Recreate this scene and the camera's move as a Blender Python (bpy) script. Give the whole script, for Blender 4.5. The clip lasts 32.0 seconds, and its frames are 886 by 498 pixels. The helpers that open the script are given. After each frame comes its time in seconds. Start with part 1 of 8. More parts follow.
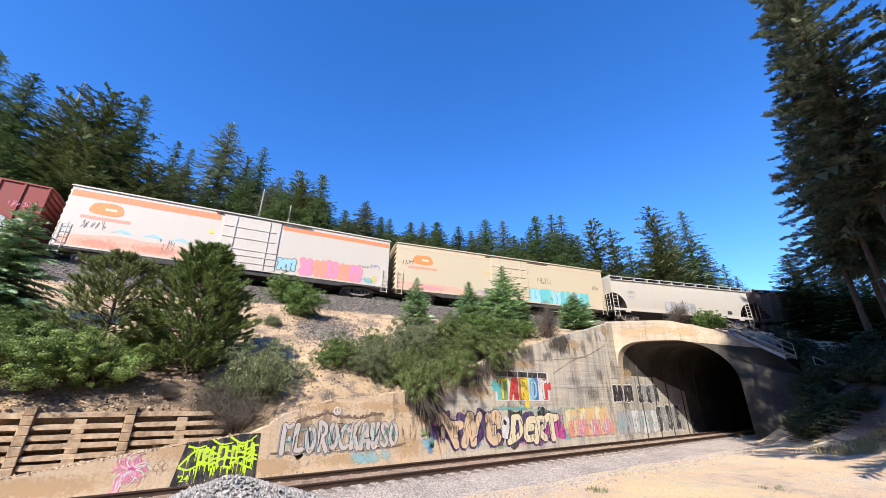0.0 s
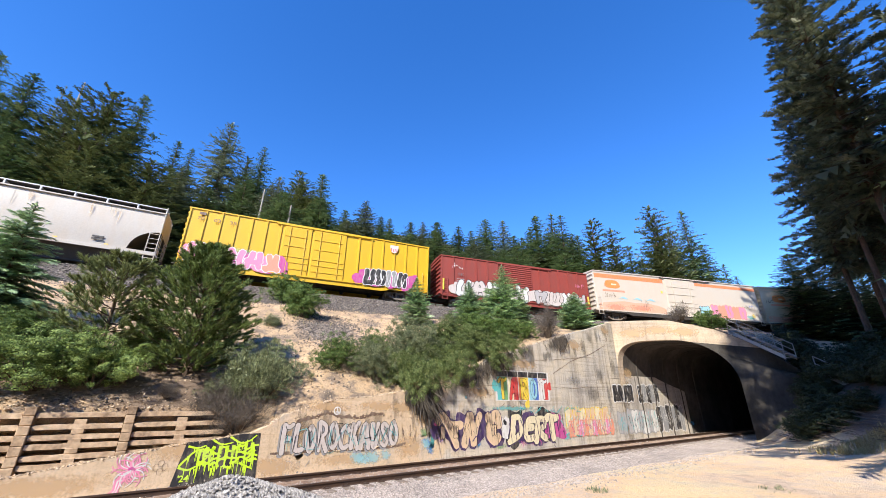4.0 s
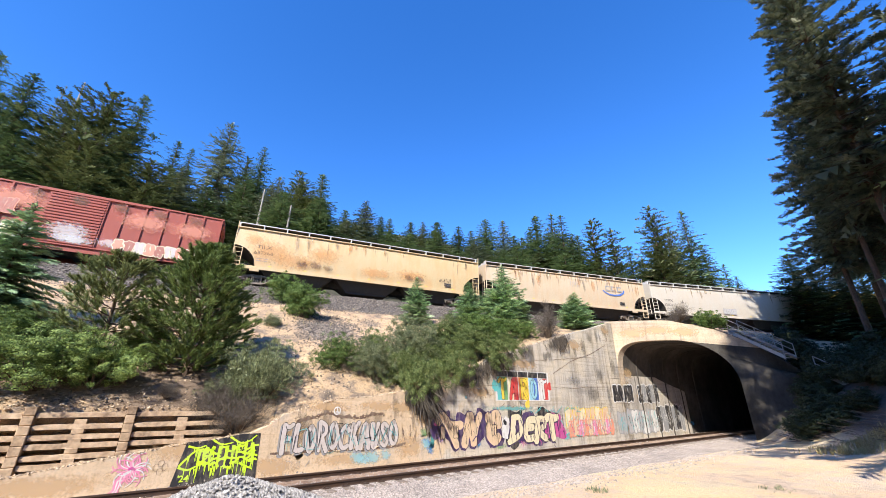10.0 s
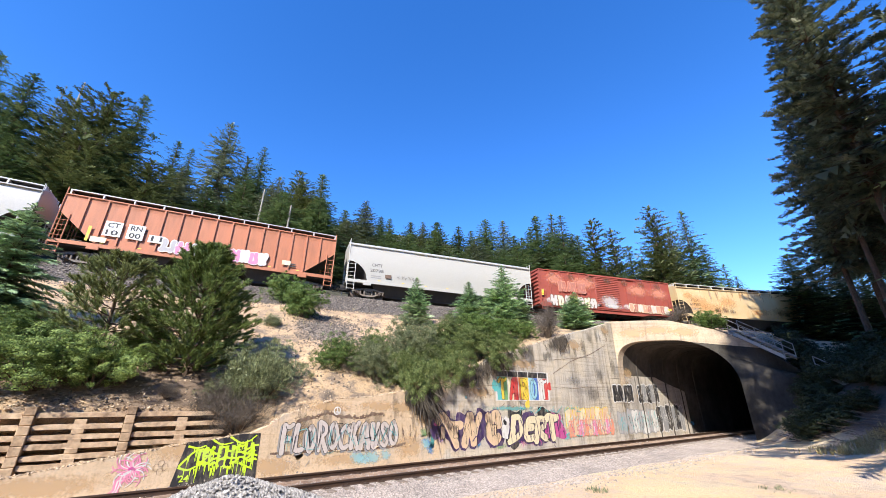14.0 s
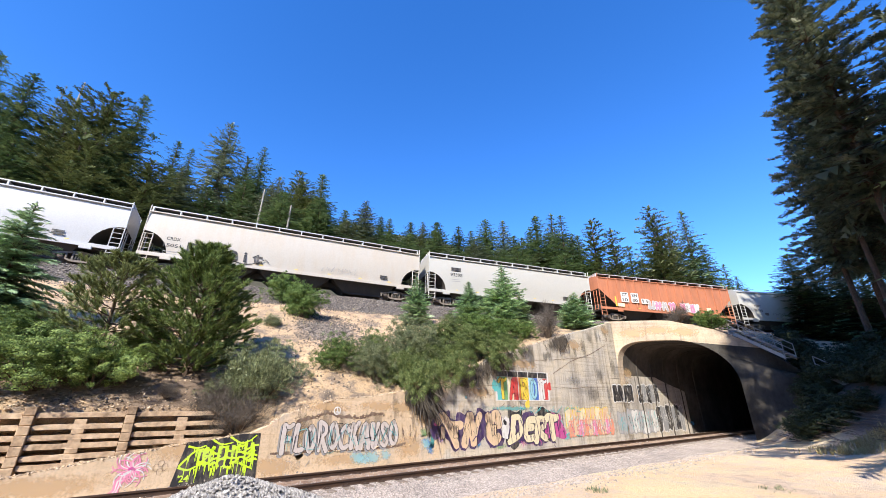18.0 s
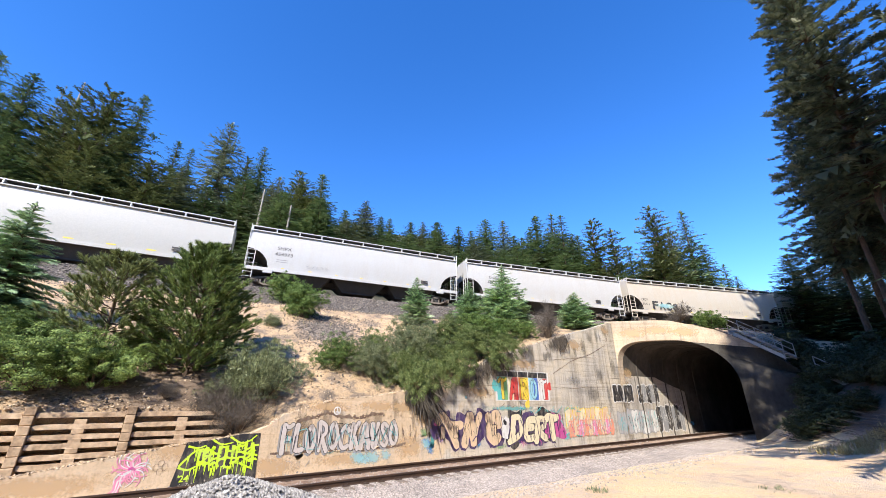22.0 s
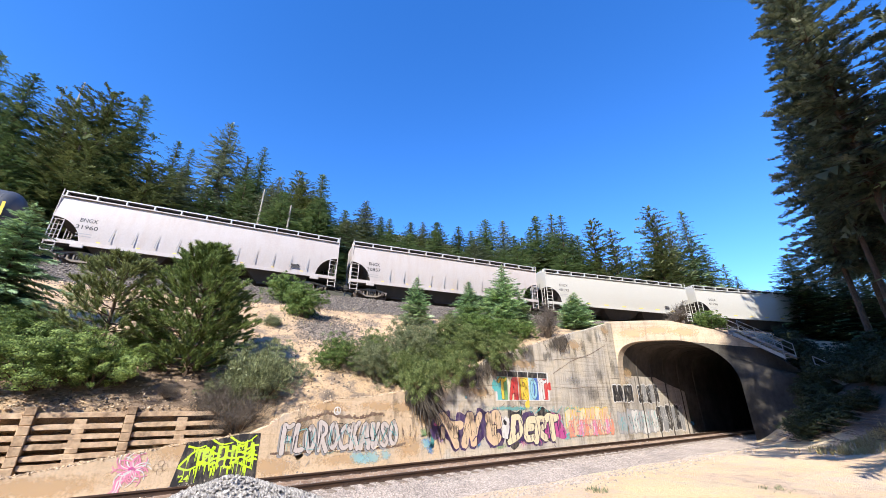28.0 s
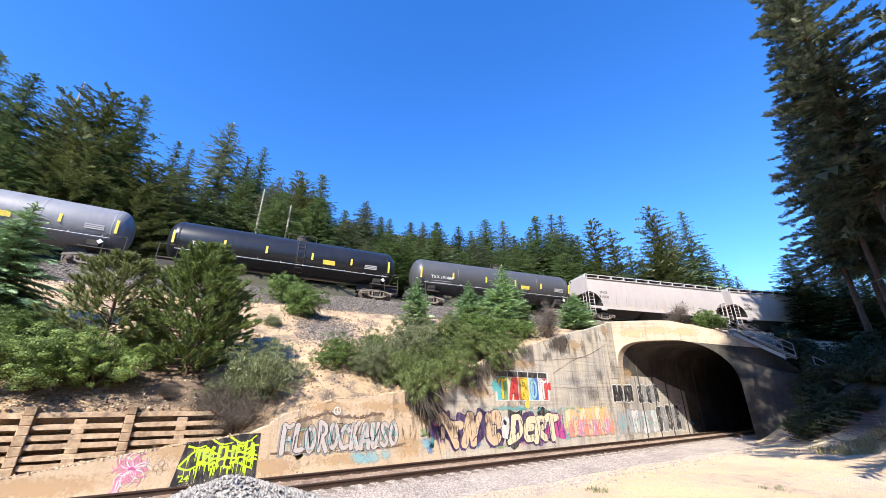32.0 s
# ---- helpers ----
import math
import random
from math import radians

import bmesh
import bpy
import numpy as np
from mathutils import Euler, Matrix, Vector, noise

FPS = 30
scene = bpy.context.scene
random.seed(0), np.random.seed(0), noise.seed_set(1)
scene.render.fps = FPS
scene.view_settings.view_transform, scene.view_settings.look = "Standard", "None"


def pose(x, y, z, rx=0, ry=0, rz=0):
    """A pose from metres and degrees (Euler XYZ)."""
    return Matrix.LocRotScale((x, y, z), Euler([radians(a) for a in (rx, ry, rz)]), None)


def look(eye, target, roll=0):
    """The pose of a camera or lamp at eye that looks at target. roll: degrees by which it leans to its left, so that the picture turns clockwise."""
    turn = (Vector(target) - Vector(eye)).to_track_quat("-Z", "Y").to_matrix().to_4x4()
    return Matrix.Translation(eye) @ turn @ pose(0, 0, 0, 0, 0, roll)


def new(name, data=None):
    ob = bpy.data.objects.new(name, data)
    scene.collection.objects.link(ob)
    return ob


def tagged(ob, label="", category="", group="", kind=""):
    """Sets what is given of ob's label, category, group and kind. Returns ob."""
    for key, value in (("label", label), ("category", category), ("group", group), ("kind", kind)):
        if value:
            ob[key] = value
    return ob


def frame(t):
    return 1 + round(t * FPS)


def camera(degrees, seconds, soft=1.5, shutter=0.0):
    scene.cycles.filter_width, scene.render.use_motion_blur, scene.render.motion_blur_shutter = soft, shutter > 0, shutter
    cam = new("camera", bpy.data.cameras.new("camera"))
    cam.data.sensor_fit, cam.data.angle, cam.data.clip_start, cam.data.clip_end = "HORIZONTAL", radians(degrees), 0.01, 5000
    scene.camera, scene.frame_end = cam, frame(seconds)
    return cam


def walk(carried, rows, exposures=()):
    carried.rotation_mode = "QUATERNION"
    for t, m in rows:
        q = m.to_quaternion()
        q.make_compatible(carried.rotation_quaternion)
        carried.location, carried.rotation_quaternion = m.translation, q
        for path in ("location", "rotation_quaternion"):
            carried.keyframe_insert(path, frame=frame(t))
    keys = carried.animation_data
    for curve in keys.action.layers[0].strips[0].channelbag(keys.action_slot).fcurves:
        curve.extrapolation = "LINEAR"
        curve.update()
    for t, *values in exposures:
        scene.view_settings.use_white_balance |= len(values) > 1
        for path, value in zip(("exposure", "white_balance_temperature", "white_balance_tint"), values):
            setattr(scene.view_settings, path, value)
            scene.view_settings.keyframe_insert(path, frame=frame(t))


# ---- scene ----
cam = camera(98.0, 32.0, soft=0.6, shutter=0.03)
walk(cam, [(0.0, pose(0, 0, 1.9, 90 + 21.62, 0, 0)), (32.0, pose(0, 0, 1.9, 90 + 21.62, 0, 0))], exposures=[(0.0, 0.78), (3.2, 0.8), (6.0, 0.91), (10.0, 0.94), (23.0, 0.93), (28.0, 0.99), (30.0, 1.05), (32.0, 1.1)])

# ---- light ----
SUN_TO = Vector((-0.395, -0.919, 0.837)).normalized()
world = bpy.data.worlds.new("sky")
scene.world = world
world.use_nodes = True
wt = world.node_tree
sky = wt.nodes.new("ShaderNodeTexSky")
sky.sky_type = "NISHITA"
sky.sun_disc = False
sky.sun_elevation = math.asin(SUN_TO.z)
sky.sun_rotation = math.atan2(SUN_TO.x, SUN_TO.y)
sky.altitude, sky.air_density, sky.dust_density, sky.ozone_density = 1300, 1.0, 0.15, 3.0
wt.nodes["Background"].inputs["Strength"].default_value = 0.13
hue = wt.nodes.new("ShaderNodeHueSaturation")
hue.inputs["Hue"].default_value = 0.511
hue.inputs["Saturation"].default_value, hue.inputs["Value"].default_value = 1.3, 1.54
wt.links.new(sky.outputs[0], hue.inputs["Color"])
wt.links.new(hue.outputs[0], wt.nodes["Background"].inputs["Color"])
sun_data = bpy.data.lights.new("sun", "SUN")
sun_data.energy, sun_data.angle, sun_data.color = 5.0, radians(0.53), (1.0, 0.945, 0.85)
sun = new("sun", sun_data)
sun.matrix_world = look(SUN_TO * 100, (0, 0, 0))

# ---- plan: lower track (u along, v across, away from the camera) and upper track (arc) ----
UD, VD, UO = Vector((0.806, 0.592)), Vector((-0.592, 0.806)), Vector((2.3, 17.08))
ARC_X, ARC_Y, ARC_H, ARC_K = -23.236, 23.331, 0.475, 0.00421
ARC_R = 1 / ARC_K
ARC_C = Vector((ARC_X + math.sin(ARC_H) * ARC_R, ARC_Y - math.cos(ARC_H) * ARC_R))
U_PORTAL, V_WALL = 12.5, 1.75
TUN_C, TUN_W, TUN_SPRING, TUN_TOP = -0.72, 2.47, 2.9, 5.6


def skew(v):
    """The portal stands askew: how far its face lies along the track at v."""
    return max(0.0, min(8.0, V_WALL - v))


def uv(u, v, z=0.0):
    p = UO + UD * u + VD * v
    return Vector((p.x, p.y, z))


def to_uv(x, y):
    p = Vector((x, y)) - UO
    return p.dot(UD), p.dot(VD)


def rail_z(s):
    return 9.716 - 0.0095 * max(-80.0, min(140.0, s))


def arc(s, q=0.0, z=0.0):
    """Place at s along the upper track, q metres to the camera's side, z over the rail, and the heading."""
    a = ARC_H - ARC_K * s
    r = ARC_R - q
    return Vector((ARC_C.x - math.sin(a) * r, ARC_C.y + math.cos(a) * r, rail_z(s) + z)), a


def to_arc(x, y):
    dx, dy = x - ARC_C.x, y - ARC_C.y
    r = math.hypot(dx, dy)
    a = math.atan2(-dx, dy)
    return (ARC_H - a) * ARC_R, ARC_R - r


def smooth(a, b, x):
    t = max(0.0, min(1.0, (x - a) / (b - a)))
    return t * t * (3 - 2 * t)


WALL_TOP = ((-60, 0.4), (-18, 0.2), (-14, 0.25), (-10.9, 0.74), (-8.8, 0.98), (-8.0, 1.5), (-6.2, 2.0), (-4.9, 2.06), (-2.7, 2.4), (-1.2, 2.7), (1.4, 3.95), (3.0, 4.35), (6.8, 5.42), (9.6, 6.1), (12.0, 6.75), (60, 6.75))


def wall_top(u):
    for (a, za), (b, zb) in zip(WALL_TOP, WALL_TOP[1:]):
        if u <= b:
            return za + (zb - za) * (u - a) / (b - a) if u > a else za
    return WALL_TOP[-1][1]


def portal_top(v):
    return max(1.2, 6.9 - 0.11 * max(0.0, -0.15 - v) ** 2)


def behind_wall(u):
    crib = 1.72 * (1 - smooth(-10.6, -8.6, u))
    return max(wall_top(u) - 0.12, crib)


def lumps(x, y, scale, amount):
    return noise.noise(Vector((x / scale, y / scale, 3.3))) * amount


def ground_z(x, y):
    u, v = to_uv(x, y)
    s, q = to_arc(x, y)
    zt = rail_z(s)
    low = -0.33
    low += 0.33 * smooth(-3.2, -6.0, v) + 0.35 * smooth(-4.0, -12.0, v) * smooth(0, 10, u) + lumps(x, y, 2.5, 0.05) * smooth(-3.0, -4.0, v)
    bank = (u - 14.3) * 0.546 - (v + 4.1) * 0.838
    low += 2.7 * smooth(0.3, 5.5, bank) * smooth(5.5, 9.5, u) + lumps(x, y, 0.9, 0.12) * smooth(0.5, 2, bank) * smooth(7, 9, u)
    low += smooth(24, 60, math.hypot(x, y)) * 2.0 * smooth(-4, -20, v)
    # hill in front of the upper track
    if V_WALL + 0.3 < v < 2.88 and u < -9.2:
        return wall_top(u) - 0.15 + 0.06 * (v - 2) + lumps(x, y, 0.5, 0.05)
    front = v > V_WALL + 0.3 or u > U_PORTAL + skew(v) + 0.25
    if not front:
        return low
    base = behind_wall(u)
    if u > U_PORTAL + skew(v) + 0.25 and v < 2:
        base = portal_top(v) - 0.15
        base = max(base, low + 0.3 * smooth(13, 24, u))
        dist = max(0.0, u - U_PORTAL - skew(v) - 0.6)
    else:
        dist = max(0.0, v - (2.95 if u < -9.2 else 2.2))
    if q > 4.7:
        f = dist / (dist + (q - 4.7) + 1e-6)
        f = f ** 0.9
        z = base + (zt - 1.85 - base) * f
        z += lumps(x, y, 1.7, 0.16) * min(1, dist) * min(1, q - 4.7)
        return z
    if q > -4:
        return zt - 1.15 - 0.7 * smooth(2, 4.7, q)
    back = -4 - q
    rise = 0.42 * (1 - smooth(0, 70, x)) + 0.10
    return zt - 1.15 + rise * min(back, 130) + lumps(x, y, 9, 1.2) * smooth(0, 12, back)


# ---- small mesh tools ----
def part(name, bm, material, parent=None, label=""):
    me = bpy.data.meshes.new(name)
    bm.to_mesh(me)
    bm.free()
    return put(name, me, material, parent, label)


def put(name, me, material, parent=None, label=""):
    if material is not None and not me.materials:
        for m in (material if isinstance(material, (list, tuple)) else [material]):
            me.materials.append(m)
    ob = new(name, me)
    if parent is not None:
        ob.parent = parent
    if label:
        ob["label"] = label
    return ob


def box(bm, x0, x1, y0, y1, z0, z1, bevel=0.0, m=None):
    made = bmesh.ops.create_cube(bm, size=1.0)["verts"]
    for w in made:
        w.co = Vector((x0 + (w.co.x + 0.5) * (x1 - x0), y0 + (w.co.y + 0.5) * (y1 - y0), z0 + (w.co.z + 0.5) * (z1 - z0)))
    if bevel:
        edges = {e for w in made for e in w.link_edges}
        made = [w for w in bmesh.ops.bevel(bm, geom=list(edges), offset=bevel, segments=1, affect="EDGES")["verts"]]
    if m is not None:
        for w in made:
            w.co = m @ w.co
    return made


def rod(bm, a, b, r, n=6, r2=None):
    a, b = Vector(a), Vector(b)
    d = b - a
    rot = d.to_track_quat("Z", "Y").to_matrix().to_4x4()
    bmesh.ops.create_cone(bm, cap_ends=True, segments=n, radius1=r, radius2=r if r2 is None else r2, depth=d.length, matrix=Matrix.Translation((a + b) / 2) @ rot)


def loft(bm, rings, caps=True, closed=True):
    rows = [[bm.verts.new(p) for p in ring] for ring in rings]
    n = len(rows[0])
    for a, b in zip(rows, rows[1:]):
        for i in range(n if closed else n - 1):
            j = (i + 1) % n
            bm.faces.new((a[i], a[j], b[j], b[i]))
    if caps:
        bm.faces.new(rows[0][::-1])
        bm.faces.new(rows[-1])
    bmesh.ops.recalc_face_normals(bm, faces=bm.faces)
    return rows


def soften(ob, angle=40):
    me = ob.data
    me.shade_smooth()
    me.set_sharp_from_angle(angle=radians(angle))
    return ob


def empty(name, m, label="", category="", group="", kind=""):
    ob = new(name)
    ob.empty_display_size = 0.3
    ob.matrix_basis = m
    return tagged(ob, label, category, group, kind)


# ---- materials ----
def nodes_of(name):
    m = bpy.data.materials.new(name)
    m.use_nodes = True
    t = m.node_tree
    return m, t, t.nodes["Principled BSDF"]


def ramp(t, stops):
    r = t.nodes.new("ShaderNodeValToRGB")
    el = r.color_ramp.elements
    el[0].position, el[0].color = stops[0][0], (*stops[0][1], 1)
    el[1].position, el[1].color = stops[-1][0], (*stops[-1][1], 1)
    for p, c in stops[1:-1]:
        e = el.new(p)
        e.color = (*c, 1)
    return r


def noise_tex(t, scale, detail=6, rough=0.6, stretch=None, coords="Object"):
    c = t.nodes.new("ShaderNodeTexCoord")
    n = t.nodes.new("ShaderNodeTexNoise")
    n.inputs["Scale"].default_value, n.inputs["Detail"].default_value, n.inputs["Roughness"].default_value = scale, detail, rough
    if stretch:
        mp = t.nodes.new("ShaderNodeMapping")
        mp.inputs["Scale"].default_value = stretch
        t.links.new(c.outputs[coords], mp.inputs[0])
        t.links.new(mp.outputs[0], n.inputs["Vector"])
    else:
        t.links.new(c.outputs[coords], n.inputs["Vector"])
    return n


def mix(t, a, b, fac, mode="MIX"):
    n = t.nodes.new("ShaderNodeMix")
    n.data_type, n.blend_type = "RGBA", mode
    for k, val in ((0, fac), (6, a), (7, b)):
        if isinstance(val, (int, float)):
            n.inputs[k].default_value = val
        elif isinstance(val, tuple):
            n.inputs[k].default_value = (*val, 1)
        else:
            t.links.new(val, n.inputs[k])
    return n.outputs[2]


def bump(t, p, height, strength, distance=0.02):
    b = t.nodes.new("ShaderNodeBump")
    b.inputs["Strength"].default_value, b.inputs["Distance"].default_value = strength, distance
    t.links.new(height, b.inputs["Height"])
    t.links.new(b.outputs[0], p.inputs["Normal"])


def paint(name, col, rough=0.5, dirt=(0.16, 0.11, 0.07), amount=0.35, streak=(1.2, 1.2, 0.25), scale=1.6, metal=0.0):
    """Weathered paint: colour, streaks that run down, fine grime."""
    m, t, p = nodes_of(name)
    a = noise_tex(t, scale, 8, 0.65, streak)
    b = noise_tex(t, 14, 5, 0.7)
    ra = ramp(t, [(0.45, (0, 0, 0)), (0.75, (1, 1, 1))])
    t.links.new(a.outputs[0], ra.inputs[0])
    f = t.nodes.new("ShaderNodeMath")
    f.operation = "MULTIPLY"
    f.inputs[1].default_value = amount
    t.links.new(ra.outputs[0], f.inputs[0])
    c1 = mix(t, col, dirt, f.outputs[0])
    rb = ramp(t, [(0.3, (0.82, 0.82, 0.82)), (0.7, (1.0, 1.0, 1.0))])
    t.links.new(b.outputs[0], rb.inputs[0])
    c2 = mix(t, c1, rb.outputs[0], 1.0, "MULTIPLY")
    t.links.new(c2, p.inputs["Base Color"])
    p.inputs["Roughness"].default_value, p.inputs["Metallic"].default_value = rough, metal
    bump(t, p, b.outputs[0], 0.15, 0.004)
    return m


def rocky(name, cols, scale, rough=0.95, big=0.4, strength=0.6, dist=0.03, stretch=None):
    """Two scales of mottling between several colours, with relief."""
    m, t, p = nodes_of(name)
    a = noise_tex(t, big, 5, 0.6, stretch)
    b = noise_tex(t, scale, 8, 0.7)
    ra = ramp(t, [(0.3 + 0.4 * i / max(1, len(cols) - 1), c) for i, c in enumerate(cols)])
    t.links.new(a.outputs[0], ra.inputs[0])
    rb = ramp(t, [(0.28, (0.55, 0.55, 0.55)), (0.5, (0.95, 0.95, 0.95)), (0.72, (1.15, 1.12, 1.08))])
    t.links.new(b.outputs[0], rb.inputs[0])
    c = mix(t, ra.outputs[0], rb.outputs[0], 1.0, "MULTIPLY")
    t.links.new(c, p.inputs["Base Color"])
    p.inputs["Roughness"].default_value = rough
    bump(t, p, b.outputs[0], strength, dist)
    return m


def pebbles(name, cols, scale, gap=0.5, rough=0.92):
    """Crushed stone: each cell its own colour, with dark gaps between."""
    m, t, p = nodes_of(name)
    c = t.nodes.new("ShaderNodeTexCoord")
    warp = noise_tex(t, scale * 0.6, 2)
    wv = mix(t, c.outputs["Object"], warp.outputs["Color"], 0.02)
    v = t.nodes.new("ShaderNodeTexVoronoi")
    v.inputs["Scale"].default_value = scale
    t.links.new(wv, v.inputs["Vector"])
    sp = t.nodes.new("ShaderNodeSeparateColor")
    t.links.new(v.outputs["Color"], sp.inputs[0])
    r = ramp(t, [(i / (len(cols) - 1), q) for i, q in enumerate(cols)])
    t.links.new(sp.outputs[0], r.inputs[0])
    g = ramp(t, [(0.3, (1, 1, 1)), (0.75, (1 - gap,) * 3)])
    t.links.new(v.outputs["Distance"], g.inputs[0])
    big = noise_tex(t, 0.9, 5, 0.6)
    rb = ramp(t, [(0.3, (0.72, 0.71, 0.7)), (0.6, (1.08, 1.05, 1.02))])
    t.links.new(big.outputs[0], rb.inputs[0])
    x = mix(t, r.outputs[0], g.outputs[0], 1.0, "MULTIPLY")
    x = mix(t, x, rb.outputs[0], 1.0, "MULTIPLY")
    t.links.new(x, p.inputs["Base Color"])
    p.inputs["Roughness"].default_value = rough
    inv = t.nodes.new("ShaderNodeMath")
    inv.operation = "SUBTRACT"
    inv.inputs[0].default_value = 1.0
    t.links.new(v.outputs["Distance"], inv.inputs[1])
    bump(t, p, inv.outputs[0], 0.9, 0.5 / scale)
    return m


def leafy(name, cols, trans=0.25, rough=0.55):
    m, t, p = nodes_of(name)
    g = t.nodes.new("ShaderNodeNewGeometry")
    o = t.nodes.new("ShaderNodeObjectInfo")
    add = t.nodes.new("ShaderNodeMath")
    add.operation = "MULTIPLY_ADD"
    add.inputs[1].default_value, add.inputs[2].default_value = 0.8, 0.0
    t.links.new(g.outputs["Random Per Island"], add.inputs[0])
    add2 = t.nodes.new("ShaderNodeMath")
    add2.operation = "MULTIPLY_ADD"
    add2.inputs[1].default_value = 0.25
    t.links.new(o.outputs["Random"], add2.inputs[0])
    t.links.new(add.outputs[0], add2.inputs[2])
    r = ramp(t, [(i / max(1, len(cols) - 1), c) for i, c in enumerate(cols)])
    t.links.new(add2.outputs[0], r.inputs[0])
    t.links.new(r.outputs[0], p.inputs["Base Color"])
    p.inputs["Roughness"].default_value = rough
    p.inputs["Specular IOR Level"].default_value = 0.3
    tr = t.nodes.new("ShaderNodeBsdfTranslucent")
    t.links.new(r.outputs[0], tr.inputs["Color"])
    mx = t.nodes.new("ShaderNodeMixShader")
    mx.inputs[0].default_value = trans
    t.links.new(p.outputs[0], mx.inputs[1])
    t.links.new(tr.outputs[0], mx.inputs[2])
    t.links.new(mx.outputs[0], t.nodes["Material Output"].inputs["Surface"])
    return m


def earth():
    """Sandy soil with dark needle litter in patches and pebbles."""
    m, t, p = nodes_of("earth")
    a, b, c, d = noise_tex(t, 0.3, 6, 0.65), noise_tex(t, 1.3, 8, 0.7), noise_tex(t, 12, 6, 0.7), noise_tex(t, 45, 3, 0.6)
    ra = ramp(t, [(0.37, (0.1, 0.078, 0.06)), (0.44, (0.24, 0.18, 0.13)), (0.49, (0.43, 0.3, 0.18)), (0.66, (0.6, 0.43, 0.255))])
    s1 = t.nodes.new("ShaderNodeMath")
    s1.operation = "MULTIPLY_ADD"
    s1.inputs[1].default_value = 0.55
    t.links.new(b.outputs[0], s1.inputs[0])
    s2 = t.nodes.new("ShaderNodeMath")
    s2.operation = "MULTIPLY"
    s2.inputs[1].default_value = 0.45
    t.links.new(a.outputs[0], s2.inputs[0])
    t.links.new(s2.outputs[0], s1.inputs[2])
    t.links.new(s1.outputs[0], ra.inputs[0])
    rc = ramp(t, [(0.3, (0.6, 0.6, 0.6)), (0.5, (1, 1, 1)), (0.7, (1.15, 1.12, 1.08))])
    t.links.new(c.outputs[0], rc.inputs[0])
    rd = ramp(t, [(0.36, (0.55, 0.53, 0.52)), (0.46, (1, 1, 1)), (0.64, (1.1, 1.1, 1.1))])
    t.links.new(d.outputs[0], rd.inputs[0])
    x = mix(t, ra.outputs[0], rc.outputs[0], 1.0, "MULTIPLY")
    x = mix(t, x, rd.outputs[0], 1.0, "MULTIPLY")
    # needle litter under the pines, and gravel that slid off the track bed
    # the last three entries are near-black brown patches on the bank
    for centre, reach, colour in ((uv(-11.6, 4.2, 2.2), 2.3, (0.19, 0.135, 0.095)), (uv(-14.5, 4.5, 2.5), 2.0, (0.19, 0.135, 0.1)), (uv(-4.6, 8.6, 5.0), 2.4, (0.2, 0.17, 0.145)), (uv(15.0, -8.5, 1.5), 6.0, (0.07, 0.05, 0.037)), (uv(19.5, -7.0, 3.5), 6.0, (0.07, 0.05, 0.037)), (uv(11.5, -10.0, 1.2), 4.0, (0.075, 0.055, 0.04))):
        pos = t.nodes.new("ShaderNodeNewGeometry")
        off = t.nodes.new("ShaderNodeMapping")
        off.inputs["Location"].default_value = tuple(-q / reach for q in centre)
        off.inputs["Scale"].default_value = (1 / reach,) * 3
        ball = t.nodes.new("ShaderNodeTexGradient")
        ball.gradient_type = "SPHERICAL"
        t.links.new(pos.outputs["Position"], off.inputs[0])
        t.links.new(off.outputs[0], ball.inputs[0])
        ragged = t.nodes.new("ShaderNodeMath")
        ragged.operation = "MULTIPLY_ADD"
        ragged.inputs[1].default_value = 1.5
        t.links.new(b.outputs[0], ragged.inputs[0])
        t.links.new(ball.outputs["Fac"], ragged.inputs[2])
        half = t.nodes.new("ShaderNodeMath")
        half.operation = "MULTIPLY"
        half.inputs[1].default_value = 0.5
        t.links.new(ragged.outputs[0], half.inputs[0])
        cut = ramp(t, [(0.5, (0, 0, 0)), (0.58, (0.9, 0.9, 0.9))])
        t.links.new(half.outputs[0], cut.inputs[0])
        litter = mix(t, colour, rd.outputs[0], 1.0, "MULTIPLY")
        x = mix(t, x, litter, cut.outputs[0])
    # forest floor on the hillside above the train
    hill = t.nodes.new("ShaderNodeNewGeometry")
    hz = t.nodes.new("ShaderNodeSeparateXYZ")
    t.links.new(hill.outputs["Position"], hz.inputs[0])
    hm = t.nodes.new("ShaderNodeMapRange")
    hm.inputs["From Min"].default_value, hm.inputs["From Max"].default_value = 9.6, 11.0
    t.links.new(hz.outputs["Z"], hm.inputs["Value"])
    x = mix(t, x, mix(t, (0.055, 0.05, 0.03), rd.outputs[0], 1.0, "MULTIPLY"), hm.outputs[0])
    # the level lot beside the track is paler packed dirt
    rl = ramp(t, [(0.34, (0.36, 0.29, 0.23)), (0.45, (0.58, 0.465, 0.36)), (0.52, (0.66, 0.5, 0.33)), (0.64, (0.71, 0.53, 0.32))])
    t.links.new(s1.outputs[0], rl.inputs[0])
    hue_n = noise_tex(t, 0.22, 3, 0.5)
    rh = ramp(t, [(0.4, (1.0, 0.96, 0.9)), (0.5, (1.0, 0.82, 0.64)), (0.58, (1.02, 0.98, 0.74)), (0.66, (0.9, 0.92, 0.7))])
    t.links.new(hue_n.outputs[0], rh.inputs[0])
    l2 = mix(t, rl.outputs[0], rh.outputs[0], 0.55, "MULTIPLY")
    l2 = mix(t, l2, rc.outputs[0], 0.6, "MULTIPLY")
    l2 = mix(t, l2, rd.outputs[0], 0.6, "MULTIPLY")
    geo = t.nodes.new("ShaderNodeNewGeometry")
    sep = t.nodes.new("ShaderNodeSeparateXYZ")
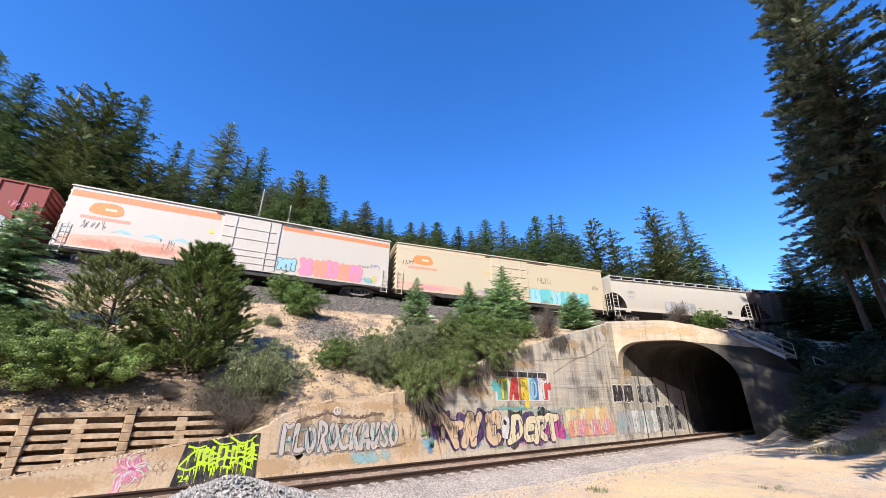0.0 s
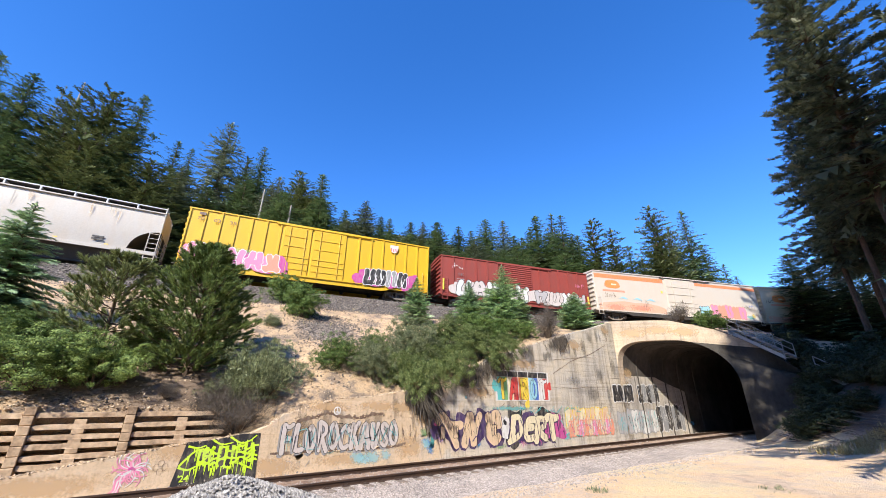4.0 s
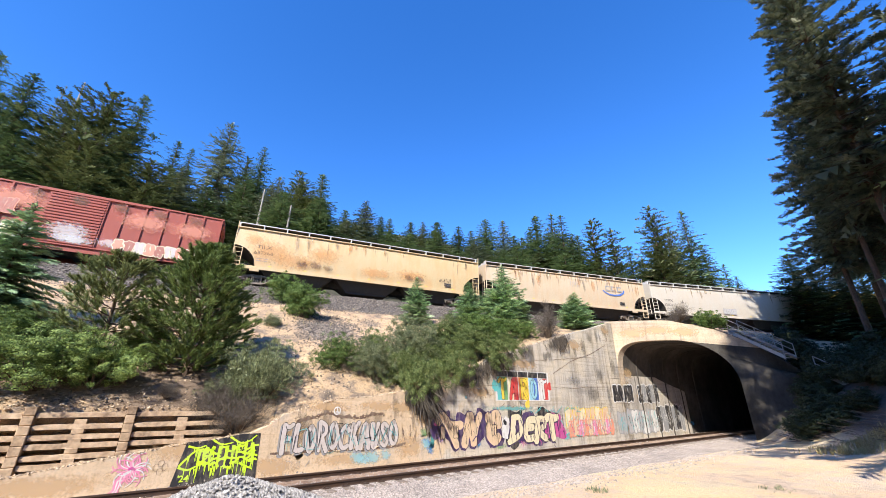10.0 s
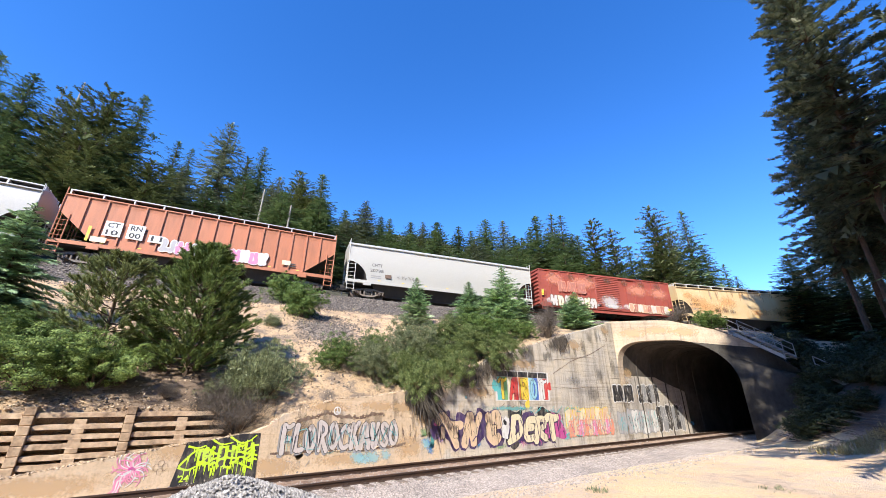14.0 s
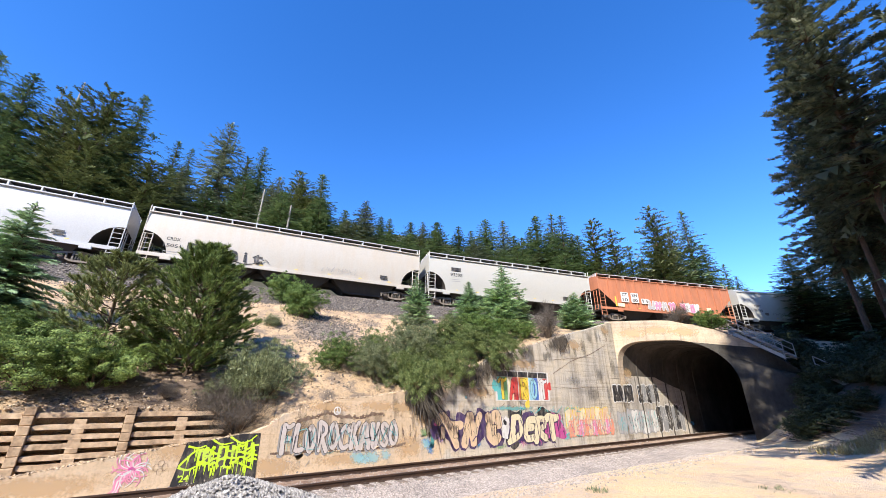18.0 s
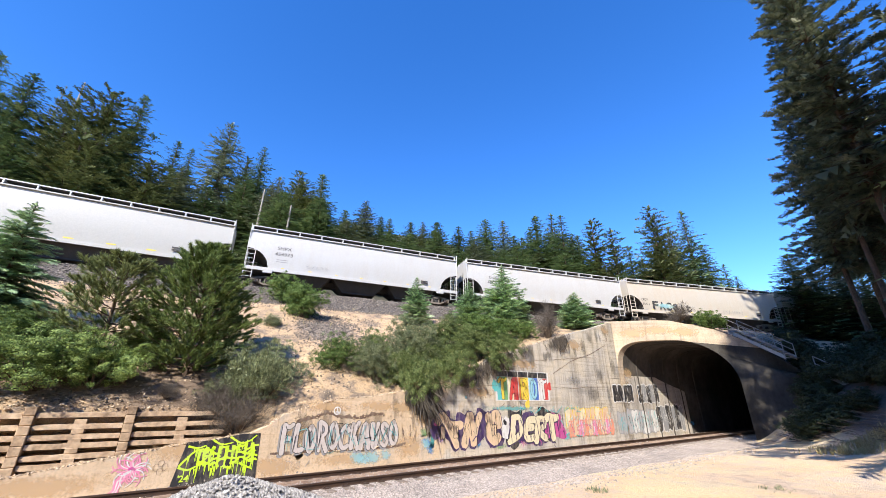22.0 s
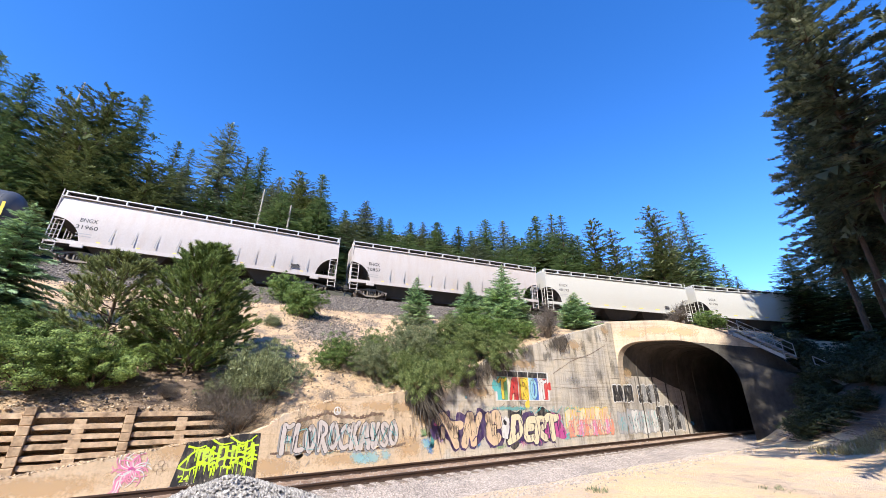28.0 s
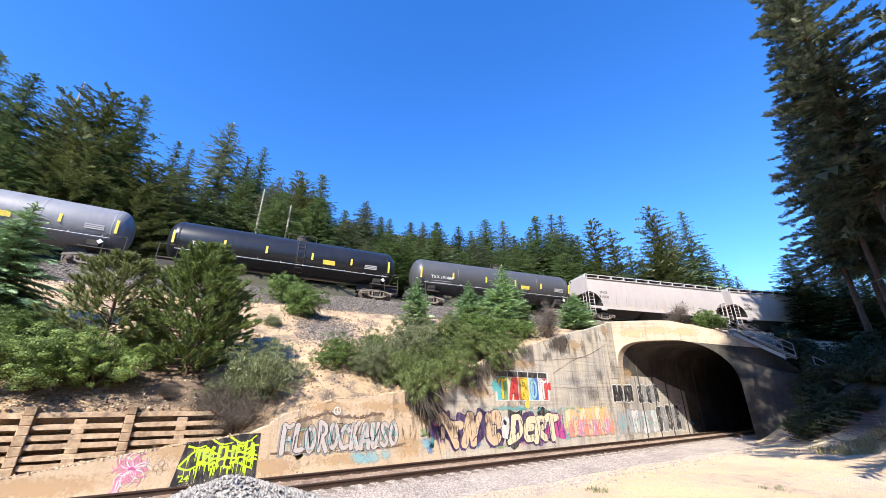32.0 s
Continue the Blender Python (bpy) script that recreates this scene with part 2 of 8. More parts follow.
    t.links.new(geo.outputs["Position"], sep.inputs[0])
    mr = t.nodes.new("ShaderNodeMapRange")
    mr.inputs["From Min"].default_value, mr.inputs["From Max"].default_value = 0.45, 1.0
    t.links.new(sep.outputs["Z"], mr.inputs["Value"])
    x = mix(t, l2, x, mr.outputs[0])
    t.links.new(x, p.inputs["Base Color"])
    p.inputs["Roughness"].default_value = 0.95
    bump(t, p, c.outputs[0], 0.9, 0.06)
    return m


def ochre_skin(t, x, rf):
    geo = t.nodes.new("ShaderNodeNewGeometry")
    sep = t.nodes.new("ShaderNodeSeparateXYZ")
    t.links.new(geo.outputs["Position"], sep.inputs[0])
    reach = t.nodes.new("ShaderNodeMapRange")
    reach.inputs["From Min"].default_value, reach.inputs["From Max"].default_value = 2.6, -1.5
    t.links.new(sep.outputs["X"], reach.inputs["Value"])
    spread = noise_tex(t, 0.9, 7, 0.7)
    both = t.nodes.new("ShaderNodeMath")
    both.operation = "MULTIPLY_ADD"
    both.inputs[1].default_value = 0.55
    t.links.new(reach.outputs[0], both.inputs[0])
    t.links.new(spread.outputs[0], both.inputs[2])
    skin = ramp(t, [(0.76, (0, 0, 0)), (1.02, (0.75, 0.75, 0.75))])
    t.links.new(both.outputs[0], skin.inputs[0])
    return mix(t, x, mix(t, (0.64, 0.46, 0.29), rf.outputs[0], 0.9, "MULTIPLY"), skin.outputs[0])


def old_concrete(name, cols, low_skin=True, grime=0.8):
    """Board-marked concrete: tan, dark runs from the top, pale scale."""
    m, t, p = nodes_of(name)
    a = noise_tex(t, 0.45, 7, 0.65)
    run = noise_tex(t, 2.2, 6, 0.7, (1, 1, 0.09))
    board = noise_tex(t, 1.0, 4, 0.6, (0.2, 0.2, 9))
    fine = noise_tex(t, 16, 6, 0.75)
    ra = ramp(t, list(zip((0.3, 0.46, 0.6, 0.75), cols)))
    t.links.new(a.outputs[0], ra.inputs[0])
    rr = ramp(t, [(0.36, (0.58, 0.56, 0.54)), (0.52, (1, 1, 1)), (0.8, (1.06, 1.05, 1.03))])
    t.links.new(run.outputs[0], rr.inputs[0])
    rb = ramp(t, [(0.35, (0.8, 0.79, 0.78)), (0.55, (1, 1, 1))])
    t.links.new(board.outputs[0], rb.inputs[0])
    rf = ramp(t, [(0.3, (0.7, 0.7, 0.7)), (0.55, (1.02, 1.02, 1.02))])
    t.links.new(fine.outputs[0], rf.inputs[0])
    x = mix(t, ra.outputs[0], rr.outputs[0], grime, "MULTIPLY")
    x = mix(t, x, rb.outputs[0], 0.8, "MULTIPLY")
    x = mix(t, x, rf.outputs[0], 0.9, "MULTIPLY")
    # narrow black drips and board lines, in patches
    patch = noise_tex(t, 0.2, 3, 0.6)
    rp_ = ramp(t, [(0.44, (0, 0, 0)), (0.6, (1, 1, 1))])
    t.links.new(patch.outputs[0], rp_.inputs[0])
    drip = noise_tex(t, 6.5, 5, 0.75, (1, 1, 0.055))
    rdp = ramp(t, [(0.36, (0.16, 0.14, 0.12)), (0.46, (1, 1, 1))])
    t.links.new(drip.outputs[0], rdp.inputs[0])
    line = noise_tex(t, 1.3, 5, 0.75, (0.22, 0.22, 8))
    rln = ramp(t, [(0.36, (0.22, 0.2, 0.18)), (0.43, (1, 1, 1))])
    t.links.new(line.outputs[0], rln.inputs[0])
    dirty = mix(t, rdp.outputs[0], rln.outputs[0], 1.0, "MULTIPLY")
    dirty = mix(t, x, dirty, grime, "MULTIPLY")
    x = mix(t, x, dirty, rp_.outputs[0])
    # smooth ochre skin that is left on the lower courses
    if low_skin:
        x = ochre_skin(t, x, rf)
    t.links.new(x, p.inputs["Base Color"])
    p.inputs["Roughness"].default_value = 0.92
    h = t.nodes.new("ShaderNodeMath")
    h.operation = "ADD"
    t.links.new(board.outputs[0], h.inputs[0])
    t.links.new(fine.outputs[0], h.inputs[1])
    bump(t, p, h.outputs[0], 0.5, 0.015)
    return m


M_EARTH = earth()
M_WALL = old_concrete("old_concrete", [(0.35, 0.32, 0.29), (0.52, 0.47, 0.41), (0.60, 0.52, 0.41), (0.66, 0.61, 0.54)])
M_ARCH = old_concrete("tan_arch_concrete", [(0.38, 0.31, 0.24), (0.52, 0.41, 0.3), (0.57, 0.45, 0.32), (0.56, 0.48, 0.39)], False, 0.55)
# stained concrete, darkened further to hold the trees' shade on the portal
M_STAIN_SHADE = rocky("stained_shaded_concrete", [(0.028, 0.025, 0.021), (0.065, 0.057, 0.048), (0.12, 0.105, 0.088)], 3.2, big=0.7, strength=0.5, dist=0.03, stretch=(1, 1, 0.35))
M_BALLAST = pebbles("ballast", [(0.07, 0.06, 0.052), (0.14, 0.12, 0.105), (0.2, 0.17, 0.145), (0.32, 0.275, 0.235)], 13, 0.8)
# sooty tones, lowered so the tunnel's inner shade is in the colour
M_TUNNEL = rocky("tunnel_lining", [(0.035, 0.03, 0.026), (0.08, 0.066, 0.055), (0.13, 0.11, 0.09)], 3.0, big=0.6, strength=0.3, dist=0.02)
M_RAIL = paint("rail_steel", (0.1, 0.06, 0.042), 0.6, (0.05, 0.04, 0.035), 0.5, metal=0.4)
M_TIE = rocky("tie_wood", [(0.12, 0.09, 0.07), (0.3, 0.23, 0.17)], 9, big=1.5, strength=0.4)
M_BARK = rocky("bark", [(0.07, 0.05, 0.035), (0.16, 0.10, 0.06)], 8, big=2, strength=0.8)
M_FIR = leafy("fir_needles", [(0.043, 0.068, 0.028), (0.122, 0.178, 0.069), (0.273, 0.34, 0.144)], 0.18)
M_PINE = leafy("pine_needles", [(0.046, 0.069, 0.019), (0.168, 0.234, 0.066), (0.386, 0.465, 0.16)], 0.25)
M_OLIVE = leafy("olive_pine_needles", [(0.052, 0.066, 0.024), (0.132, 0.154, 0.055), (0.244, 0.262, 0.104)], 0.16)
M_GREYFIR = leafy("pale_fir_needles", [(0.088, 0.11, 0.066), (0.241, 0.289, 0.177), (0.43, 0.483, 0.323)], 0.2)
M_SAGE = leafy("sage_fir_needles", [(0.067, 0.083, 0.042), (0.16, 0.185, 0.102), (0.296, 0.326, 0.201)], 0.18)
M_BIGFIR = leafy("shaded_conifer_needles", [(0.06, 0.072, 0.04), (0.155, 0.175, 0.1), (0.27, 0.275, 0.165)], 0.2)
M_PINE_DRY = leafy("dry_pine_needles", [(0.056, 0.067, 0.022), (0.186, 0.22, 0.075), (0.365, 0.389, 0.17)], 0.25)
M_FIRYOUNG = leafy("young_fir_needles", [(0.088, 0.139, 0.077), (0.263, 0.394, 0.195), (0.614, 0.769, 0.399)], 0.28)
M_SHRUB = leafy("shrub_leaves", [(0.062, 0.09, 0.028), (0.196, 0.285, 0.079), (0.446, 0.54, 0.168)], 0.3)
M_SHRUB_GREY = leafy("grey_green_leaves", [(0.051, 0.063, 0.032), (0.152, 0.18, 0.088), (0.336, 0.36, 0.186)], 0.2)
M_SHRUB_BRIGHT = leafy("bright_leaves", [(0.026, 0.047, 0.009), (0.093, 0.158, 0.034), (0.223, 0.302, 0.078)], 0.2)
M_SHRUB_WILLOW = leafy("willow_leaves", [(0.026, 0.042, 0.013), (0.106, 0.148, 0.041), (0.288, 0.327, 0.119)], 0.2)
# darkened leaves: the shade on the bank is put into their colour
M_SHADE_LEAF = leafy("shade_darkened_leaves", [(0.012, 0.018, 0.009), (0.035, 0.048, 0.02), (0.075, 0.09, 0.038)], 0.1)
M_TWIG = leafy("dry_twigs", [(0.04, 0.033, 0.027), (0.09, 0.075, 0.062), (0.17, 0.14, 0.115)], 0.0, 0.9)
M_DRYGRASS = leafy("dry_grass", [(0.25, 0.2, 0.09), (0.4, 0.33, 0.16), (0.5, 0.42, 0.22)], 0.3, 0.8)
M_DEADWOOD = rocky("dead_wood", [(0.24, 0.2, 0.17), (0.42, 0.37, 0.32)], 9, big=2, strength=0.5)
M_WHITE = paint("white_paint", (0.52, 0.51, 0.5), 0.45, (0.42, 0.33, 0.24), 0.25)
M_CREAM = paint("cream_paint", (0.56, 0.45, 0.32), 0.5, (0.55, 0.28, 0.12), 0.45)
M_ORANGE = paint("orange_paint", (0.52, 0.195, 0.1), 0.6, (0.22, 0.10, 0.06), 0.5)
M_RED = paint("oxide_red_paint", (0.29, 0.05, 0.037), 0.7, (0.16, 0.06, 0.05), 0.5)
M_YELLOW = paint("yellow_paint", (0.72, 0.43, 0.02), 0.45, (0.5, 0.28, 0.05), 0.25)
M_BLACK = paint("black_paint", (0.014, 0.015, 0.019), 0.3, (0.09, 0.08, 0.065), 0.15)
M_TANK1 = paint("dark_grey_paint", (0.07, 0.072, 0.08), 0.42, (0.14, 0.12, 0.1), 0.25)
M_GREYTANK = paint("grey_paint", (0.22, 0.22, 0.24), 0.45, (0.1, 0.09, 0.08), 0.3)
M_DARK = paint("dark_underframe", (0.045, 0.04, 0.037), 0.8, (0.12, 0.085, 0.06), 0.5)
M_PINKGREY = paint("pale_grey_paint", (0.47, 0.42, 0.4), 0.5, (0.38, 0.27, 0.2), 0.4)
# ---- writing and painted shapes ----
def flat_paint(name, col, rough=0.6, worn=0.5, under=(0.4, 0.34, 0.27)):
    return paint(name, col, rough, under, worn, (2, 2, 1), 3.0)


INK = {k: flat_paint("spray_" + k, c) for k, c in {
    "black": (0.02, 0.02, 0.025), "white": (0.72, 0.70, 0.68), "dusty": (0.6, 0.53, 0.5), "faded": (0.42, 0.15, 0.11), "grey": (0.30, 0.30, 0.31), "silver": (0.44, 0.42, 0.43), "neon": (0.62, 0.9, 0.03), "pink": (0.8, 0.25, 0.42),
    "magenta": (0.55, 0.07, 0.3), "purple": (0.06, 0.03, 0.12), "peach": (0.72, 0.52, 0.34), "cream": (0.78, 0.68, 0.46), "teal": (0.12, 0.5, 0.52), "skyblue": (0.3, 0.58, 0.7), "blue": (0.05, 0.16, 0.55),
    "green": (0.2, 0.45, 0.18), "yellow": (0.85, 0.62, 0.06), "red": (0.65, 0.05, 0.05), "orange": (0.8, 0.25, 0.06), "coral": (0.75, 0.3, 0.2), "stripe": (0.8, 0.24, 0.09), "salmon": (0.72, 0.4, 0.28), "brown": (0.16, 0.1, 0.07)}.items()}

INK["stencil"] = flat_paint("stencil_paint", (0.03, 0.03, 0.035), 0.6, 0.12)
INK["stencil_grey"] = flat_paint("stencil_grey_paint", (0.13, 0.12, 0.12), 0.6, 0.2)


def haze_paint(name, col, strength=0.55, stretch=(1, 1, 1)):
    """Sprayed colour with a ragged fading edge."""
    m, t, p = nodes_of(name)
    p.inputs["Base Color"].default_value, p.inputs["Roughness"].default_value = (*col, 1), 0.7
    c = t.nodes.new("ShaderNodeTexCoord")
    g = t.nodes.new("ShaderNodeTexGradient")
    g.gradient_type = "SPHERICAL"
    mp = t.nodes.new("ShaderNodeMapping")
    mp.inputs["Location"].default_value, mp.inputs["Scale"].default_value = (-1.0, -1.0, 0), (2.0, 2.0, 0.0)
    t.links.new(c.outputs["Generated"], mp.inputs[0])
    t.links.new(mp.outputs[0], g.inputs[0])
    n = noise_tex(t, 4.0, 8, 0.75, stretch)
    a = t.nodes.new("ShaderNodeMath")
    a.operation = "MULTIPLY_ADD"
    a.inputs[1].default_value, a.inputs[2].default_value = 1.7, -0.98
    t.links.new(n.outputs[0], a.inputs[0])
    b = t.nodes.new("ShaderNodeMath")
    b.operation, b.use_clamp = "ADD", True
    t.links.new(g.outputs["Fac"], b.inputs[0])
    t.links.new(a.outputs[0], b.inputs[1])
    r = ramp(t, [(0.3, (0, 0, 0)), (0.62, (strength,) * 3)])
    t.links.new(b.outputs[0], r.inputs[0])
    t.links.new(r.outputs[0], p.inputs["Alpha"])
    return m


HAZE = {k: haze_paint("haze_" + k, c, 0.36 if k in ("soot", "grey", "amber") else 0.5, (2.6, 0.14, 1) if k in ("soot", "grey", "rust", "tan") else (1, 1, 1)) for k, c in {
    "skyblue": (0.35, 0.65, 0.72), "pink": (0.75, 0.36, 0.42), "blue": (0.08, 0.3, 0.62), "purple": (0.3, 0.16, 0.36), "coral": (0.78, 0.33, 0.22), "teal": (0.15, 0.5, 0.5), "yellow": (0.8, 0.6, 0.12), "white": (0.7, 0.68, 0.66),
    "soot": (0.06, 0.055, 0.05), "rust": (0.5, 0.23, 0.08), "amber": (0.66, 0.3, 0.09), "brown": (0.15, 0.08, 0.05), "ochre": (0.62, 0.42, 0.23), "green": (0.25, 0.45, 0.2), "magenta": (0.6, 0.12, 0.4), "lilac": (0.55, 0.4, 0.55), "tan": (0.5, 0.37, 0.24), "grey": (0.3, 0.29, 0.28)}.items()}
_glyphs = {}


def glyphs(text, fat=0.0):
    """Flat letters, size 1, centred on their bounds; with their width and height."""
    key = (text, fat)
    if key not in _glyphs:
        cu = bpy.data.curves.new("letters", "FONT")
        cu.body, cu.offset, cu.resolution_u, cu.fill_mode = text, fat, 3, "FRONT"
        ob = bpy.data.objects.new("letters", cu)
        me = bpy.data.meshes.new_from_object(ob)
        bpy.data.objects.remove(ob)
        co = np.array([w.co[:] for w in me.vertices]).reshape(-1, 3)
        lo, hi = co.min(0), co.max(0)
        me.transform(Matrix.Translation((-(lo[0] + hi[0]) / 2, -(lo[1] + hi[1]) / 2, 0)))
        me.materials.clear()
        _glyphs[key] = (me, hi[0] - lo[0], hi[1] - lo[1])
    return _glyphs[key]


def letter(name, text, material, parent, m, w, h, fat=0.0, lift=0.0, lean=0.0, label="", edge=0.0):
    """Lettering of w x h metres at the frame m: x along, y up, z out of the surface."""
    src, gw, gh = glyphs(text, fat)
    if edge:
        src = glyphs(text, fat + edge / max(w / gw, h / gh))[0]
    me = src.copy()
    shear = Matrix(((w / gw, lean, 0, 0), (0, h / gh, 0, 0), (0, 0, 1, lift), (0, 0, 0, 1)))
    me.transform(m @ shear)
    return put(name, me, material, parent, label)


def shape(name, pts, material, parent, m, lift=0.0, label=""):
    bm = bmesh.new()
    f = bm.faces.new([bm.verts.new((x, y, lift)) for x, y in pts])
    bmesh.ops.triangulate(bm, faces=[f])
    bmesh.ops.transform(bm, matrix=m, verts=bm.verts)
    return part(name, bm, material, parent, label)


def rect(name, x0, x1, y0, y1, material, parent, m, lift=0.0, label=""):
    return shape(name, ((x0, y0), (x1, y0), (x1, y1), (x0, y1)), material, parent, m, lift, label)


def haze(colour, x, y, rx, ry, parent, m, lift=0.002):
    ob = shape("paint_haze", [(rx * math.cos(i * 0.3927), ry * math.sin(i * 0.3927)) for i in range(16)], HAZE[colour], parent, Matrix())
    ob.matrix_basis = m @ Matrix.Translation((x, y, lift))
    return ob


def stroke_pts(pts, w0, w1):
    left, right = [], []
    for i, (x, y) in enumerate(pts):
        a, b = pts[max(0, i - 1)], pts[min(len(pts) - 1, i + 1)]
        d = Vector((b[0] - a[0], b[1] - a[1])).normalized()
        w = (w0 + (w1 - w0) * i / (len(pts) - 1)) / 2
        left.append((x - d.y * w, y + d.x * w))
        right.append((x + d.y * w, y - d.x * w))
    return left, right


def stroke(name, pts, w0, w1, material, parent, m, lift=0.0):
    left, right = stroke_pts(pts, w0, w1)
    bm = bmesh.new()
    a = [bm.verts.new((x, y, lift)) for x, y in left]
    b = [bm.verts.new((x, y, lift)) for x, y in right]
    for i in range(len(a) - 1):
        bm.faces.new((a[i], b[i], b[i + 1], a[i + 1]))
    bmesh.ops.transform(bm, matrix=m, verts=bm.verts)
    return part(name, bm, material, parent)


def blob(x, y, rx, ry, seed, n=26, rough=0.22):
    rng = random.Random(seed)
    ph = [rng.uniform(0, 6.28) for _ in range(4)]
    out = []
    for i in range(n):
        a = 6.283 * i / n
        r = 1 + rough * (0.6 * math.sin(2 * a + ph[0]) + 0.5 * math.sin(3 * a + ph[1]) + 0.4 * math.sin(5 * a + ph[2]) + 0.25 * math.sin(7 * a + ph[3]))
        c, s_ = math.cos(a), math.sin(a)
        out.append((x + rx * r * math.copysign(abs(c) ** 0.7, c), y + ry * r * math.copysign(abs(s_) ** 0.7, s_)))
    return out


def flowing(pts, per=4):
    """A smooth curve through the points."""
    out = []
    n = len(pts)
    for i in range(n - 1):
        a, b, c, d = pts[max(0, i - 1)], pts[i], pts[i + 1], pts[min(n - 1, i + 2)]
        for k in range(per):
            f = k / per
            out.append(tuple(0.5 * (2 * b[q] + (c[q] - a[q]) * f + (2 * a[q] - 5 * b[q] + 4 * c[q] - d[q]) * f * f + (3 * b[q] - a[q] - 3 * c[q] + d[q]) * f ** 3) for q in (0, 1)))
    return out + [pts[-1]]


def brush(bm, pts, w0, w1, lift):
    """A painted line with round ends."""
    def end(p, q, w):
        d = Vector((p[0] - q[0], p[1] - q[1]))
        d = d.normalized() if d.length > 1e-6 else Vector((1, 0))
        return [(p[0] + d.x * w * 0.42, p[1] + d.y * w * 0.42, 0.5), (p[0] + d.x * w * 0.2, p[1] + d.y * w * 0.2, 0.85)]
    first, last = end(pts[0], pts[1], w0), end(pts[-1], pts[-2], w1)
    line = [(x, y, 1.0) for x, y in pts]
    line = first + line + last[::-1]
    n = len(line)
    rows = []
    for i, (x, y, k) in enumerate(line):
        a, b = line[max(0, i - 1)], line[min(n - 1, i + 1)]
        d = Vector((b[0] - a[0], b[1] - a[1]))
        d = d.normalized() if d.length > 1e-6 else Vector((0, 1))
        w = (w0 + (w1 - w0) * i / (n - 1)) / 2 * k
        rows.append((bm.verts.new((x - d.y * w, y + d.x * w, lift)), bm.verts.new((x + d.y * w, y - d.x * w, lift))))
    for (a, b), (c, d) in zip(rows, rows[1:]):
        bm.faces.new((a, b, d, c))


STROKES = {
    "F": (((0.2, 0.0), (0.22, 0.5), (0.2, 1.0)), ((0.2, 0.95), (0.6, 0.92), (0.95, 1.02)), ((0.2, 0.5), (0.75, 0.55))),
    "L": (((0.25, 1.0), (0.2, 0.5), (0.28, 0.1), (0.9, 0.06)),),
    "O": (((0.5, 1.0), (0.18, 0.75), (0.15, 0.3), (0.5, 0.02), (0.85, 0.3), (0.82, 0.75), (0.5, 1.0)),),
    "R": (((0.22, 0.0), (0.2, 1.0)), ((0.2, 0.97), (0.75, 0.92), (0.78, 0.62), (0.3, 0.48)), ((0.35, 0.5), (0.6, 0.25), (0.95, -0.05))),
    "C": (((0.9, 0.82), (0.55, 1.0), (0.2, 0.72), (0.17, 0.3), (0.5, 0.0), (0.92, 0.15)),),
    "K": (((0.2, 0.0), (0.2, 1.0)), ((0.85, 1.0), (0.3, 0.5)), ((0.35, 0.55), (0.9, -0.02))),
    "A": (((0.08, -0.02), (0.3, 0.6), (0.5, 1.0), (0.7, 0.6), (0.92, -0.02)), ((0.25, 0.32), (0.78, 0.35))),
    "U": (((0.15, 1.0), (0.16, 0.35), (0.45, 0.02), (0.8, 0.3), (0.85, 1.0)),),
    "S": (((0.85, 0.82), (0.5, 1.0), (0.2, 0.78), (0.5, 0.5), (0.8, 0.24), (0.5, 0.0), (0.1, 0.15)),),
    "T": (((0.0, 0.86), (0.3, 1.0), (0.7, 0.9), (1.0, 1.0)), ((0.52, 0.92), (0.48, 0.5), (0.55, 0.0))),
    "t": (((-0.12, 0.9), (0.1, 1.0), (0.45, 0.72), (1.05, 0.74)), ((0.3, 0.85), (0.5, 0.45), (0.8, -0.02))),
    "N": (((0.05, 0.0), (0.22, 0.5), (0.35, 1.02)), ((0.35, 1.0), (0.5, 0.4), (0.62, 0.0)), ((0.6, 0.02), (0.75, 0.5), (0.95, 1.05))),
    "c": (((0.98, 0.62), (0.85, 1.05), (0.55, 0.85), (0.35, 0.35), (0.6, 0.0), (0.95, 0.12)), ((0.3, 0.98), (0.42, 0.7), (0.5, 0.5))),
    "D": (((0.18, 0.05), (0.25, 0.5), (0.15, 1.0)), ((0.05, 0.98), (0.6, 0.95), (0.85, 0.55), (0.6, 0.12), (0.02, -0.02))),
    "E": (((0.95, 0.98), (0.4, 0.95), (0.22, 0.5), (0.3, 0.06), (0.95, 0.0)), ((0.22, 0.5), (0.75, 0.55))),
}


def brushed(ch, x, y, w, h, fat, edge, fill, outline, parent, m, lift, rng, lean=0.0, loose=0.04, second=None):
    """One spray-painted letter: fat rounded lines with an outline, and a thrown shadow."""
    lines = []
    for st in STROKES[ch]:
        pts = [(px + rng.uniform(-loose, loose), py + rng.uniform(-loose, loose)) for px, py in st]
        lines.append(flowing([(x + (px - 0.5 + lean * (py - 0.5)) * w, y + (py - 0.5) * h) for px, py in pts]))
    wid = [fat * rng.uniform(0.85, 1.2) for _ in lines]
    for name, ink, grow, dx, dz, lf in (("graffiti_shadow", second, edge * 2, -0.05, -0.05, 0.0), ("graffiti_outline", outline, edge * 2, 0, 0, 0.003), ("graffiti_letter", fill, 0.0, 0, 0, 0.007)):
        if ink is None:
            continue
        bm = bmesh.new()
        for i, (ln, wd) in enumerate(zip(lines, wid)):
            brush(bm, [(a + dx, b + dz) for a, b in ln], wd + grow, wd * 0.9 + grow, lift + lf + 0.0006 * i)
        bmesh.ops.transform(bm, matrix=m, verts=bm.verts)
        part(name, bm, INK[ink], parent)


